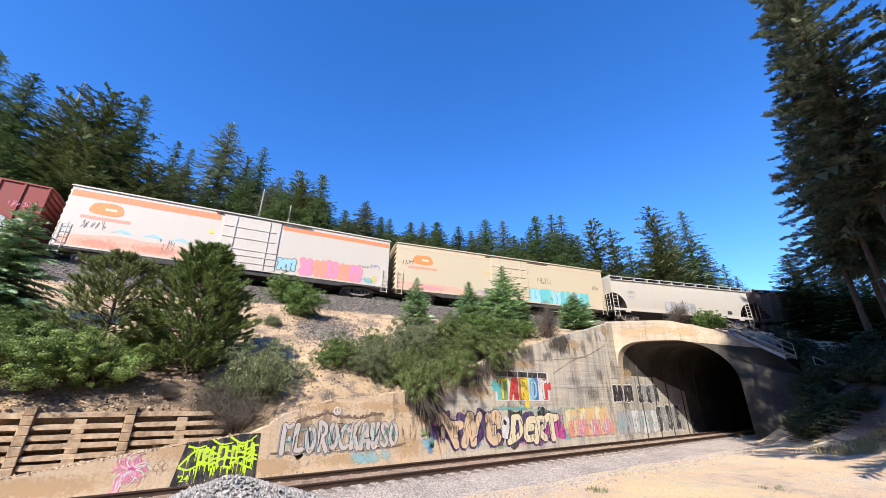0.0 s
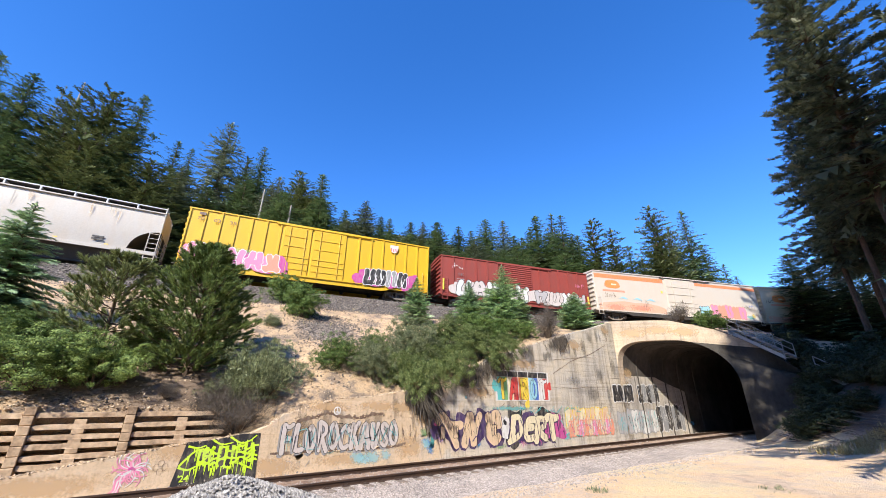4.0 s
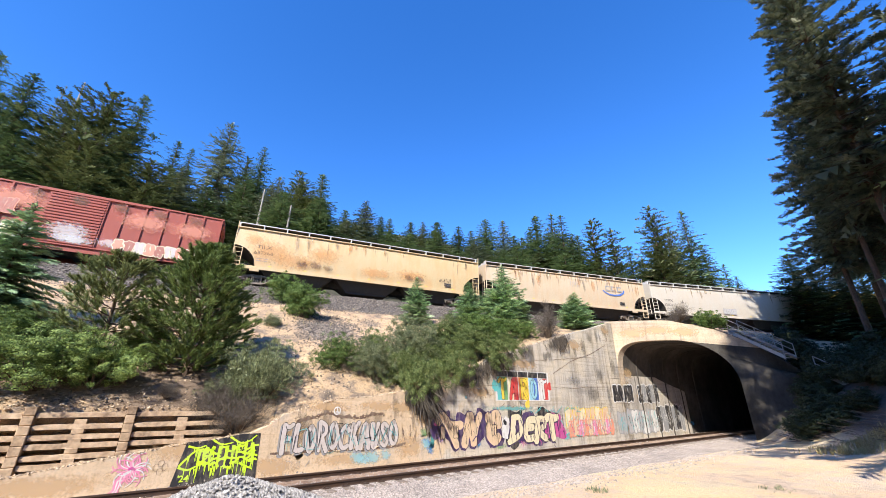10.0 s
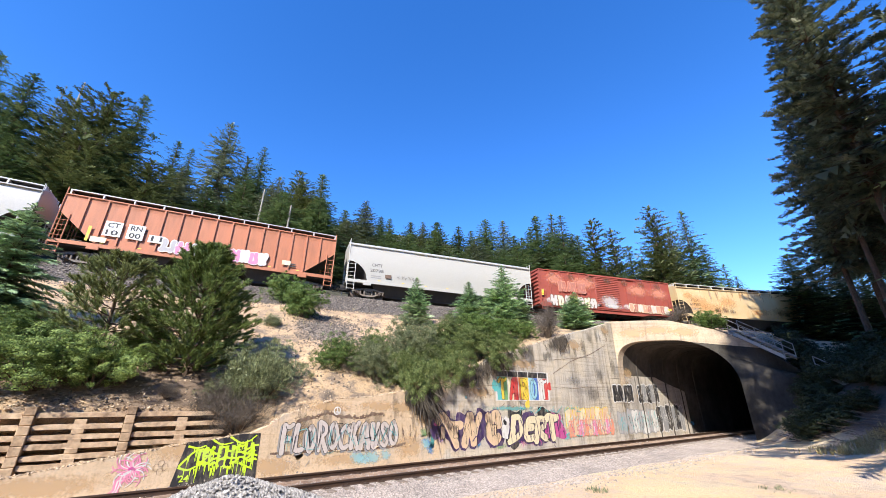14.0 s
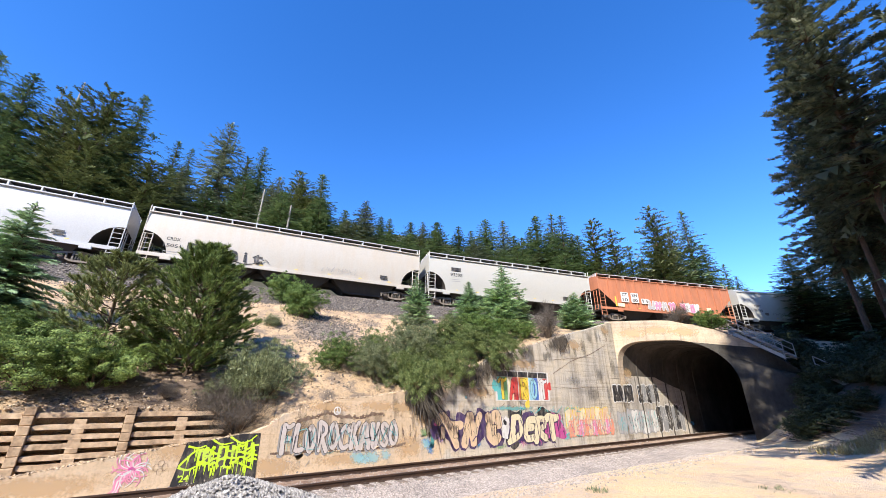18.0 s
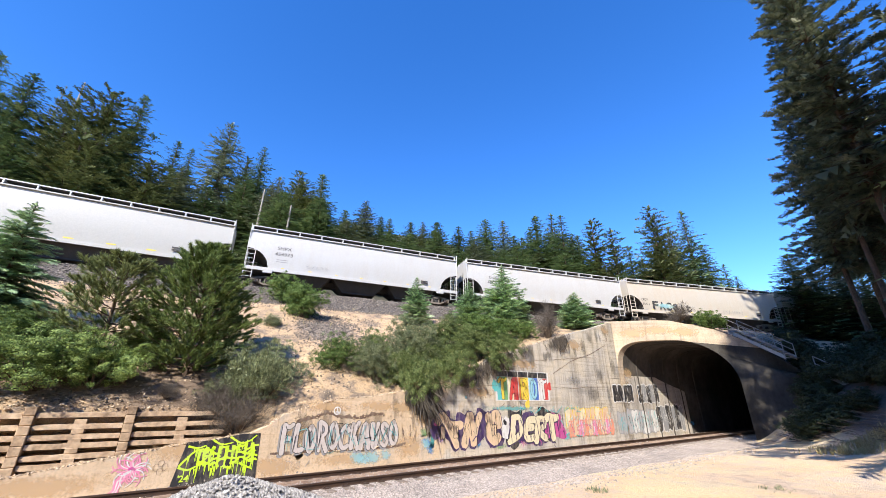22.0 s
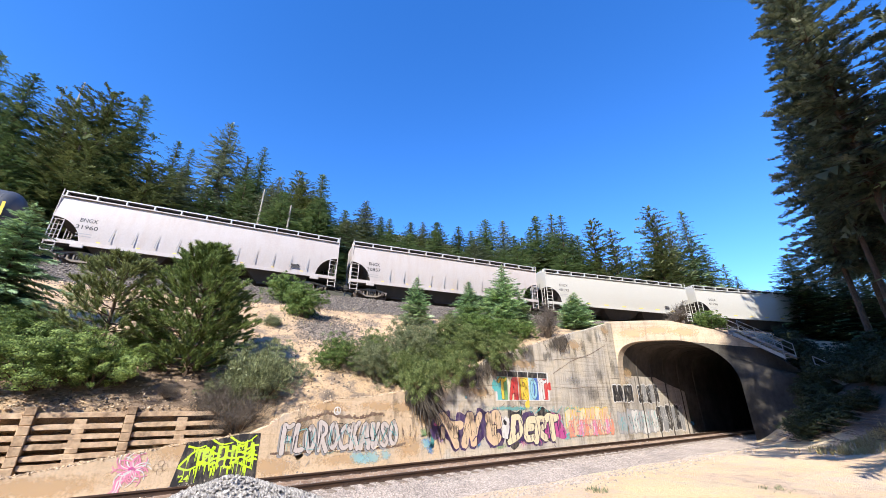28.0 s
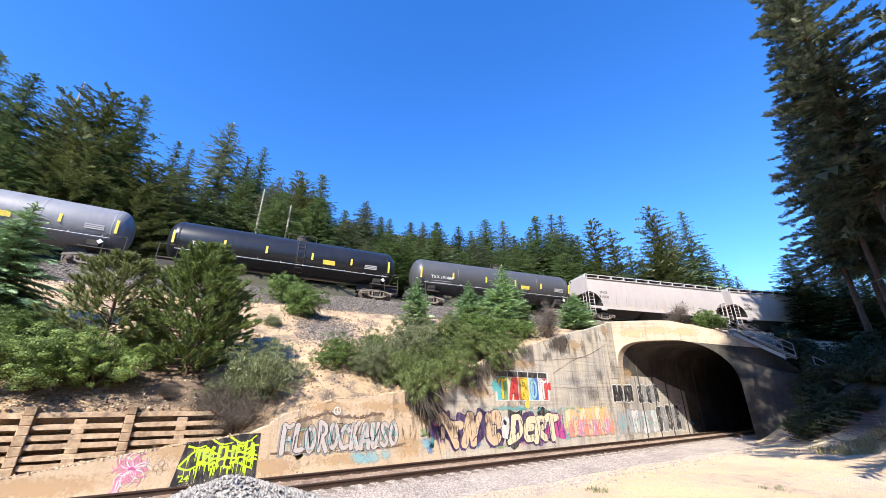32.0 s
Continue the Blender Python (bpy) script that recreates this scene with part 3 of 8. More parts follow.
def throw_up(parent, m, x0, x1, y0, y1, n, fills, outline, seed, lift=0.004, name="graffiti_shape", fat_k=0.46):
    """A row of fat unreadable graffiti forms: leaning bars with an outline."""
    rng = random.Random(seed)
    w = (x1 - x0) / n
    h = y1 - y0
    for i in range(n):
        x = x0 + w * (i + 0.5)
        y = (y0 + y1) / 2 + rng.uniform(-0.05, 0.05) * h
        lines = []
        for k in range(2):
            bx = x + w * (-0.24 + 0.48 * k) + rng.uniform(-0.06, 0.06) * w
            lines.append(flowing([(bx + rng.uniform(-0.12, 0.12) * w, y + h * (0.46 - 0.3 * q + rng.uniform(-0.04, 0.04))) for q in range(4)], 3))
        if rng.random() < 0.75:
            zz = y + h * rng.choice((-0.36, 0.0, 0.36))
            lines.append(flowing([(x - w * 0.36, zz + rng.uniform(-0.06, 0.06) * h), (x, zz + rng.uniform(-0.1, 0.1) * h), (x + w * 0.36, zz)], 3))
        fat = min(fat_k * w, 0.36 * h)
        ed = min(0.06, 0.2 * fat)
        for nm, ink, grow, lf in (("graffiti_outline", outline, ed * 2, 0.0), (name, fills[i % len(fills)], 0.0, 0.004)):
            bm = bmesh.new()
            for q, ln in enumerate(lines):
                brush(bm, ln, fat + grow, fat * 0.8 + grow, lift + lf + 0.0005 * q + 0.0015 * (i % 2))
            bmesh.ops.transform(bm, matrix=m, verts=bm.verts)
            part(nm, bm, INK[ink], parent)


def scrawl(parent, m, x, y, w, h, ink, seed, n=4, width=0.02):
    """A thin unreadable tag."""
    rng = random.Random(seed)
    for i in range(n):
        cx = x + w * (i + 0.5) / n
        pts = [(cx + w / n * rng.uniform(-0.5, 0.5), y + h * rng.random()) for _ in range(5)]
        stroke("tag_stroke", pts, width, width * 0.8, INK[ink], parent, m, 0.004)
# ---- ground ----
def build_ground():
    us = sorted(set([-900, -500, -300, -200, -130, -90, -60, -45] + [-36 + 1.2 * i for i in range(14)] + [-20 + 0.55 * i for i in range(59)] + [U_PORTAL, U_PORTAL + 0.5] + [13.5 + 1.0 * i for i in range(22)] + [36 + 4 * i for i in range(14)] + [100, 140, 200, 320, 520, 900]))
    vs = sorted(set([-900, -500, -300, -160, -90, -60, -45, -36] + [-30 + 1.5 * i for i in range(14)] + [-9 + 0.7 * i for i in range(15)] + [1.2, V_WALL + 0.2, V_WALL + 0.5] + [2.6, 2.86, 2.95] + [3.3 + 0.5 * i for i in range(46)] + [27 + 3 * i for i in range(24)] + [105, 130, 170, 240, 340, 520, 900]))
    verts, faces = [], []
    for u in us:
        for v in vs:
            p = uv(u + skew(v) * smooth(5, U_PORTAL - 0.5, u) * (1 - smooth(45, 100, u)), v)
            verts.append((p.x, p.y, ground_z(p.x, p.y)))
    n = len(vs)
    for i in range(len(us) - 1):
        for j in range(n - 1):
            step = us[i] == U_PORTAL and vs[j] < V_WALL + 0.1 and vs[j + 1] > -7.5
            if step:
                continue
            faces.append((i * n + j, (i + 1) * n + j, (i + 1) * n + j + 1, i * n + j + 1))
    me = bpy.data.meshes.new("ground")
    me.from_pydata(verts, [], faces)
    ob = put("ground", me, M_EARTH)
    soften(ob, 50)
    return tagged(ob, "sandy tan earth slope with dark duff and gravel", "ground", kind="structure")


build_ground()


def strip(name, pts_fn, params, section, material, label, category, closed=False):
    """A long body of one cross-section: pts_fn(t, offset, height) gives the place."""
    bm = bmesh.new()
    loft(bm, [[pts_fn(t, a, b) for a, b in section] for t in params], caps=True, closed=True)
    ob = part(name, bm, material)
    return tagged(ob, label, category, kind="structure")


S_TRACK = [-380 + 5 * i for i in range(104)]
strip("ballast_upper", lambda s, a, b: arc(s, a, b)[0], S_TRACK, [(-3.6, -1.3), (-1.9, -0.2), (1.9, -0.2), (2.6, -0.55), (4.9, -2.0), (4.9, -2.6), (-3.6, -2.6)], M_BALLAST, "grey crushed stone ballast bed under the upper track", "ballast")
for side in (-0.76, 0.76):
    bm = bmesh.new()
    loft(bm, [[arc(s, side + a, b)[0] for a, b in ((-0.07, -0.17), (0.07, -0.17), (0.035, 0.0), (-0.035, 0.0))] for s in S_TRACK])
    tagged(part("rail_upper", bm, M_RAIL), "rusty steel rail of the upper track", "rail", kind="structure")

# lower track
M_BALLAST2 = pebbles("pale_ballast", [(0.28, 0.23, 0.195), (0.5, 0.42, 0.36), (0.62, 0.52, 0.445), (0.74, 0.64, 0.56)], 30, 0.6)
strip("ballast_lower", lambda u, a, b: uv(u, a, b), [-200, -100, -60, -40, -20, 0, 20, 60], [(-5.2, -0.45), (-2.6, -0.16), (-1.9, -0.16), (-1.62, -0.142), (0.1, -0.142), (0.4, -0.16), (1.0, -0.16), (1.72, -0.3), (1.72, -0.5)], M_BALLAST2, "pale grey crushed stone ballast under the lower track", "ballast")
for v in (0.0, -1.51):
    bm = bmesh.new()
    loft(bm, [[uv(u, v + a, b) for a, b in ((-0.07, -0.17), (0.07, -0.17), (0.07, -0.15), (0.012, -0.12), (0.012, -0.045), (0.036, -0.035), (0.036, 0.0), (-0.036, 0.0), (-0.036, -0.035), (-0.012, -0.045), (-0.012, -0.12), (-0.07, -0.15))] for u in (-200, -60, -20, 0, 20, 60)])
    tagged(part("rail_lower", bm, M_RAIL), "brown rusty steel rail of the lower track", "rail", kind="structure")

# retaining wall
bm = bmesh.new()
us = [-60, -30, -18] + [-16 + 0.5 * i for i in range(57)] + [U_PORTAL - 0.12]
loft(bm, [[uv(u, V_WALL, -0.6), uv(u, V_WALL, wall_top(u)), uv(u, V_WALL + 0.36, wall_top(u)), uv(u, V_WALL + 0.36, -0.6)] for u in us])
tagged(part("retaining_wall", bm, M_WALL), "weathered tan concrete retaining wall covered in graffiti", "wall", kind="structure")


def arch_line(n=28, grow=0.0):
    out = [(TUN_C + TUN_W + grow, -0.5)]
    for i in range(n + 1):
        a = math.pi * i / n
        c, s_ = math.cos(a), math.sin(a)
        e = 0.45 if c > 0 else 1.0
        w = math.copysign(abs(c) ** e, c)
        h = abs(s_) ** e
        out.append((TUN_C + (TUN_W + grow) * w, TUN_SPRING + (TUN_TOP + grow - TUN_SPRING) * h))
    out.append((TUN_C - TUN_W - grow, -0.5))
    return out


def build_portal():
    bm = bmesh.new()
    line = arch_line()
    outer = []
    for v, z in line:
        if z <= TUN_SPRING:
            outer.append((V_WALL + 0.5 if v > TUN_C else -7.6, z))
        else:
            f = (v - (TUN_C - TUN_W)) / (2 * TUN_W)
            ov = -7.6 + (V_WALL + 0.5 + 7.6) * f
            outer.append((ov, max(portal_top(ov), TUN_SPRING)))
    for u0, flip in ((U_PORTAL - 0.12, False), (U_PORTAL + 0.5, True)):
        a = [bm.verts.new(uv(u0 + skew(v), v, z)) for v, z in line]
        b = [bm.verts.new(uv(u0 + skew(v), v, z)) for v, z in outer]
        for i in range(len(line) - 1):
            f = (a[i], a[i + 1], b[i + 1], b[i])
            bm.faces.new(f if flip else f[::-1])
        if not flip:
            a0, b0 = a, b
    for i in range(len(line) - 1):
        bm.faces.new((a0[i], a0[i + 1], a[i + 1], a[i]))
        bm.faces.new((b0[i], b[i], b[i + 1], b0[i + 1]))
    bmesh.ops.recalc_face_normals(bm, faces=bm.faces)
    # right of the arch the colour holds both stain and painted shade
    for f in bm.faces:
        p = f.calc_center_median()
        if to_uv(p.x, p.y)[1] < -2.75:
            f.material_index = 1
    tagged(soften(part("tunnel_portal", bm, [M_ARCH, M_STAIN_SHADE]), 35), "weathered tan concrete tunnel portal with a rounded arch", "tunnel portal", kind="structure")
    bm = bmesh.new()
    n = len(line)
    rings = [U_PORTAL + 0.5 + 2.2 * i for i in range(24)]
    rows = [[bm.verts.new(uv(u + skew(v), v, z)) for v, z in arch_line(grow=0.004)] for u in rings]
    for a, b in zip(rows, rows[1:]):
        for i in range(n - 1):
            bm.faces.new((a[i], b[i], b[i + 1], a[i + 1]))
    bm.faces.new(rows[-1])
    tagged(soften(part("tunnel_lining", bm, M_TUNNEL), 35), "dark concrete lining inside the tunnel, soot and shade in its colour", "tunnel", kind="structure")
    # top edge slopes with the shadow line, so shade is put into the shape
    bm = bmesh.new()
    loft(bm, [[uv(u, V_WALL, -0.5), uv(u, V_WALL, z), uv(u, V_WALL + 0.2, z), uv(u, V_WALL + 0.2, -0.5)] for u, z in ((U_PORTAL - 0.115, 4.4), (14, 4.2), (16, 3.7), (18, 3.2), (21, 2.6))])
    tagged(part("tunnel_side_wall", bm, M_WALL), "tan concrete side wall running into the tunnel", "wall", kind="structure")
    bm = bmesh.new()
    f = [bm.verts.new(uv(u, v, -0.34)) for u, v in ((U_PORTAL - 0.3, -6), (66, -6), (66, 3), (U_PORTAL - 0.3, 3))]
    bm.faces.new(f)
    tagged(part("tunnel_floor", bm, M_BALLAST), "dark gravel floor of the tunnel", "floor", kind="structure")


build_portal()
# ---- track pieces, stones, crib wall, stairs ----
def stones(name, spots, size, material, seed, label, category):
    """Many loose stones in one mesh: spots are places on a surface."""
    rng = np.random.default_rng(seed)
    base = np.array([(1, 0, 0), (-1, 0, 0), (0, 1, 0), (0, -1, 0), (0, 0, 1), (0, 0, -1)], float)
    tri = np.array([(0, 2, 4), (2, 1, 4), (1, 3, 4), (3, 0, 4), (2, 0, 5), (1, 2, 5), (3, 1, 5), (0, 3, 5)])
    n = len(spots)
    S = rng.uniform(size[0], size[1], (n, 1, 1)) * rng.uniform(0.6, 1.2, (n, 1, 3))
    V = base[None] * S * rng.uniform(0.75, 1.25, (n, 6, 1))
    ang = rng.uniform(0, 6.28, n)
    c, s_ = np.cos(ang), np.sin(ang)
    x = V[:, :, 0] * c[:, None] - V[:, :, 1] * s_[:, None]
    y = V[:, :, 0] * s_[:, None] + V[:, :, 1] * c[:, None]
    tl = rng.uniform(-0.6, 0.6, (n, 1))
    z = V[:, :, 2] + x * tl
    P = np.stack([x, y, z], 2) + np.asarray(spots)[:, None, :]
    F = (np.arange(n) * 6)[:, None, None] + tri[None]
    me = bpy.data.meshes.new(name)
    me.from_pydata(P.reshape(-1, 3).tolist(), [], F.reshape(-1, 3).tolist())
    return tagged(put(name, me, material), label, category, kind="stuff")


def stone_mat(name, cols):
    m, t, p = nodes_of(name)
    g = t.nodes.new("ShaderNodeNewGeometry")
    r = ramp(t, [(i / (len(cols) - 1), c) for i, c in enumerate(cols)])
    t.links.new(g.outputs["Random Per Island"], r.inputs[0])
    n = noise_tex(t, 30, 4)
    rb = ramp(t, [(0.3, (0.7, 0.7, 0.7)), (0.7, (1.1, 1.1, 1.1))])
    t.links.new(n.outputs[0], rb.inputs[0])
    t.links.new(mix(t, r.outputs[0], rb.outputs[0], 1.0, "MULTIPLY"), p.inputs["Base Color"])
    p.inputs["Roughness"].default_value = 0.9
    return m


M_STONE = stone_mat("ballast_stone", [(0.06, 0.05, 0.042), (0.11, 0.09, 0.075), (0.17, 0.14, 0.115), (0.3, 0.25, 0.21)])
M_PALE = stone_mat("pale_stone", [(0.2, 0.185, 0.175), (0.3, 0.28, 0.26), (0.4, 0.375, 0.345), (0.5, 0.47, 0.435)])
M_PINKSTONE = stone_mat("pinkish_gravel", [(0.17, 0.145, 0.125), (0.32, 0.27, 0.235), (0.42, 0.36, 0.31), (0.54, 0.47, 0.41)])
sr = random.Random(21)
spots = []
for i in range(17000):
    s, q = sr.uniform(-16, 62), sr.uniform(0.85, 5.2)
    zz = -0.2 if q < 1.9 else (-0.2 - 0.5 * (q - 1.9) if q < 2.6 else -0.55 - 0.63 * (q - 2.6))
    p = arc(s, q, zz)[0]
    if q > 4.7:
        p.z = max(p.z, ground_z(p.x, p.y))
    spots.append(tuple(p))
for i in range(4500):
    s, q = sr.uniform(-16, 62), sr.uniform(-3.4, 0.85)
    spots.append(tuple(arc(s, q, -0.2 if q > -1.9 else -0.2 + 0.647 * (q + 1.9))[0]))
stones("ballast_stones", spots, (0.04, 0.09), M_STONE, 1, "grey crushed stones on the shoulder of the upper track", "ballast")
spots = []
for i in range(22000):
    u, v = sr.uniform(-12, 22), sr.triangular(-6.4, 1.6, -2.6)
    if abs(v) < 0.09 or abs(v + 1.51) < 0.09:
        continue
    zz = (-0.13 if -1.6 < v < 0.1 else -0.15) if v > -2.6 else -0.16 - 0.15 * (-2.6 - v)
    p = uv(u, v, zz)
    spots.append((p.x, p.y, max(p.z, ground_z(p.x, p.y) if v < -2.6 else p.z)))
stones("gravel", spots, (0.012, 0.034), M_PINKSTONE, 2, "pale pinkish grey gravel beside the lower track", "gravel")
# stones washed down the slope
spots = []
for i in range(6500):
    u, v = sr.uniform(-17, 9), sr.uniform(2.9, 17)
    p = uv(u, v)
    if noise.noise(Vector((p.x * 0.45, p.y * 0.45, 7))) < -0.02:
        continue
    spots.append((p.x, p.y, ground_z(p.x, p.y)))
for u, v in ((-4.8, 8.6), (-4.2, 9.6), (-4.6, 7.4)):
    for i in range(800):
        p = uv(u + sr.gauss(0, 0.9), v + sr.gauss(0, 1.0))
        spots.append((p.x, p.y, ground_z(p.x, p.y)))
stones("slope_stones", spots, (0.02, 0.07), M_STONE, 3, "loose grey stones scattered on the sandy slope", "stones")
# clods and grit on the coping of the wall and along the foot of the slope
M_CLOD = stone_mat("sandy_clods", [(0.2, 0.14, 0.09), (0.36, 0.26, 0.17), (0.5, 0.37, 0.24), (0.58, 0.46, 0.33)])
spots = []
for i in range(3800):
    u = sr.uniform(-16, 7.0)
    v = V_WALL + abs(sr.gauss(0.12, 0.12)) if i % 2 else sr.uniform(2.05, 3.4)
    p = uv(u, v)
    spots.append((p.x, p.y, wall_top(u) + 0.005 if v < V_WALL + 0.36 else ground_z(p.x, p.y)))
for i in range(5200):
    u, v = sr.uniform(-17, 3), sr.uniform(2.9, 14)
    p = uv(u, v)
    spots.append((p.x, p.y, ground_z(p.x, p.y)))
stones("sandy_clods", spots, (0.015, 0.055), M_CLOD, 5, "sandy clods and broken rock spilt along the wall's top", "stones")
# needle litter and dead twigs under the young pines
bm = bmesh.new()
for i in range(1500):
    u, v = sr.gauss(-11.8, 2.4), 2.95 + abs(sr.gauss(0, 1.6))
    p = uv(u, v)
    p.z = ground_z(p.x, p.y) + 0.01
    a = sr.uniform(0, 3.14)
    rod(bm, p, p + Vector((math.cos(a), math.sin(a), sr.uniform(-0.1, 0.3))) * sr.uniform(0.1, 0.5), 0.008, 3, 0.003)
tagged(part("dead_twigs", bm, M_BARK), "dead brown twigs and needle litter under the pines", "twigs", kind="stuff")
# heap of fresh ballast in front of the track
HEAP = Vector((-3.7, 7.7, 0))


def heap_z(x, y):
    r = math.hypot((x - HEAP.x) / 1.0, (y - HEAP.y) / 1.15)
    return -0.25 + 0.93 * max(0.0, 1 - (r / 2.3) ** 1.25) + noise.noise(Vector((x * 1.4, y * 1.4, 0))) * 0.09


bm = bmesh.new()
bmesh.ops.create_grid(bm, x_segments=28, y_segments=28, size=2.4, matrix=Matrix.Translation((HEAP.x, HEAP.y, 0)))
for w in bm.verts:
    w.co.z = heap_z(w.co.x, w.co.y) - 0.03
tagged(part("gravel_heap", bm, M_PALE), "heap of pale grey crushed stone beside the track", "gravel heap", kind="stuff")
spots = []
for i in range(11000):
    a, r = sr.uniform(0, 6.283), 2.3 * math.sqrt(sr.random())
    x, y = HEAP.x + math.cos(a) * r, HEAP.y + math.sin(a) * r * 1.15
    spots.append((x, y, heap_z(x, y)))
stones("heap_stones", spots, (0.016, 0.042), M_PALE, 4, "pale grey angular stones of the ballast heap", "stones")

# ties of the lower track
tie_me = None
for i in range(118):
    u = -16 + 0.52 * i
    if tie_me is None:
        bm = bmesh.new()
        box(bm, -0.11, 0.11, -2.03, 0.53, -0.33, -0.135, 0.012)
        tie_me = bpy.data.meshes.new("tie")
        bm.to_mesh(tie_me)
        bm.free()
        tie_me.materials.append(M_TIE)
        bm = bmesh.new()
        box(bm, -0.09, 0.09, -0.18, 0.18, -0.136, -0.115)
        for sx in (-0.06, 0.06):
            for sy in (-0.09, 0.09):
                box(bm, sx - 0.012, sx + 0.012, sy - 0.02, sy + 0.02, -0.13, -0.085)
        plate_me = bpy.data.meshes.new("tie_plate")
        bm.to_mesh(plate_me)
        bm.free()
        plate_me.materials.append(M_RAIL)
    p = uv(u, 0)
    t = new("tie", tie_me)
    t.matrix_basis = pose(p.x, p.y, 0, 0, 0, math.degrees(math.atan2(UD.y, UD.x)) + sr.uniform(-1, 1))
    tagged(t, "dark weathered wooden railway tie in ballast", "railway tie", "ties of the lower track")
    for v in (0.0, -1.51):
        put("tie_plate", plate_me, None, t).location = (0, v, 0)

# crib wall of concrete beams above the low wall
TRACK_TURN = math.degrees(math.atan2(UD.y, UD.x))
M_CRIB = rocky("crib_concrete", [(0.2, 0.135, 0.085), (0.44, 0.31, 0.2), (0.58, 0.44, 0.3)], 9, big=2.4, strength=0.7, dist=0.02)
o = uv(0, 0)
crib = empty("crib_wall", pose(o.x, o.y, 0, 0, 0, TRACK_TURN), "tan concrete crib wall of stacked beams holding back the slope", "retaining wall")


def crib_v(z):
    return 2.32 + 0.24 * z


for i, pu in enumerate((-16.25, -14.17, -12.06)):
    for j in range(8):
        z0 = -0.05 + 0.23 * j
        if z0 + 0.2 < wall_top(pu) - 0.1:
            continue
        bm = bmesh.new()
        dv = sr.uniform(-0.012, 0.012)
        box(bm, pu - 0.115, pu + 0.115, crib_v(z0) - 0.06 + dv, crib_v(z0) + 0.5, z0, z0 + 0.218, 0.012)
        part("header_block", bm, M_CRIB, crib)
for a, b in ((-18.3, -16.38), (-16.13, -14.3), (-14.04, -12.19), (-11.93, -9.6)):
    mid = (a + b) / 2
    for j in range(7):
        z0 = 0.06 + 0.23 * j + (0.06 if j == 6 else 0)
        if z0 + 0.2 < wall_top(mid) - 0.12:
            continue
        bm = bmesh.new()
        sag = sr.uniform(-0.015, 0.015)
        rows = []
        for f in np.linspace(0, 1, 19):
            x = a + (b - a) * f
            w = noise.noise(Vector((x * 3, j * 2.1, 0))) * 0.03 + noise.noise(Vector((x * 11, j * 5.3, 2))) * 0.012
            y0 = crib_v(z0)
            rows.append([(x, y0 + w, z0 + sag), (x, y0 + 0.02 + w * 0.5, z0 + 0.12 + sag + w), (x, y0 + 0.2, z0 + 0.125 + sag), (x, y0 + 0.2, z0 + sag)])
        loft(bm, rows)
        part("beam", bm, M_CRIB, crib)
    for j in range(7):
        z0 = 0.185 + 0.23 * j
        if j == 6 or z0 < wall_top(mid) - 0.1:
            continue
        bm = bmesh.new()
        box(bm, mid - 0.13, mid + 0.13, crib_v(z0) + 0.015, crib_v(z0) + 0.4, z0 - 0.01, z0 + 0.12, 0.01)
        part("spacer_block", bm, M_CRIB, crib)

# steel stairs on the bank beside the portal
M_STEEL = paint("stair_steel", (0.3, 0.29, 0.28), 0.5, (0.2, 0.15, 0.11), 0.4, metal=0.4)
stairs = empty("stairway", pose(o.x, o.y, 0, 0, 0, TRACK_TURN), "grey steel stairway with handrails descending the bank", "stairway")


def stair_at(f, u=0.0, z=0.0):
    return Vector((17.8 - 0.3 * f + u, -3.1 - 0.3 * u - 5.9 * f, 6.1 - 4.3 * f + z))


for du in (0.0, 0.95):
    for a, b in ((0.0, 0.42), (0.62, 1.15)):
        bm = bmesh.new()
        loft(bm, [[stair_at(f, du + x, z) for x, z in ((-0.03, -0.12), (0.03, -0.12), (0.03, 0.12), (-0.03, 0.12))] for f in (a, b)])
        part("stringer", bm, M_STEEL, stairs)
        for hz in (0.42, 0.8):
            bm = bmesh.new()
            rod(bm, stair_at(a, du, hz), stair_at(b, du, hz), 0.024)
            part("handrail", bm, M_STEEL, stairs)
        for k in range(4):
            f = a + (b - a) * k / 3
            bm = bmesh.new()
            rod(bm, stair_at(f, du, 0), stair_at(f, du, 0.82), 0.026)
            part("post", bm, M_STEEL, stairs)
for k in range(30):
    f = k / 26
    if 0.43 < f < 0.6:
        continue
    c = stair_at(f)
    bm = bmesh.new()
    d = stair_at(f, 0.95)
    loft(bm, [[(p.x, p.y - 0.11, p.z - 0.02), (p.x, p.y + 0.11, p.z - 0.02), (p.x, p.y + 0.11, p.z + 0.02), (p.x, p.y - 0.11, p.z + 0.02)] for p in (c, d)])
    part("tread", bm, M_STEEL, stairs)

# rusty fouled ballast between the rails
M_RUSTBALLAST = rocky("rusty_ballast", [(0.16, 0.095, 0.06), (0.3, 0.19, 0.12), (0.42, 0.29, 0.2)], 18, big=1.5, strength=1.0, dist=0.03)
strip("ballast_between_rails", lambda u, a, b: uv(u, a, b + 0.012 * noise.noise(Vector((u * 2.3, a * 2.0, 1)))), [-60, -30] + [-18 + 0.4 * i for i in range(150)], [(-1.42, -0.2), (-1.42, -0.128), (-1.05, -0.118), (-0.7, -0.13), (-0.35, -0.118), (-0.09, -0.128), (-0.09, -0.2)], M_RUSTBALLAST, "rust-brown gravel between the rails", "ballast")
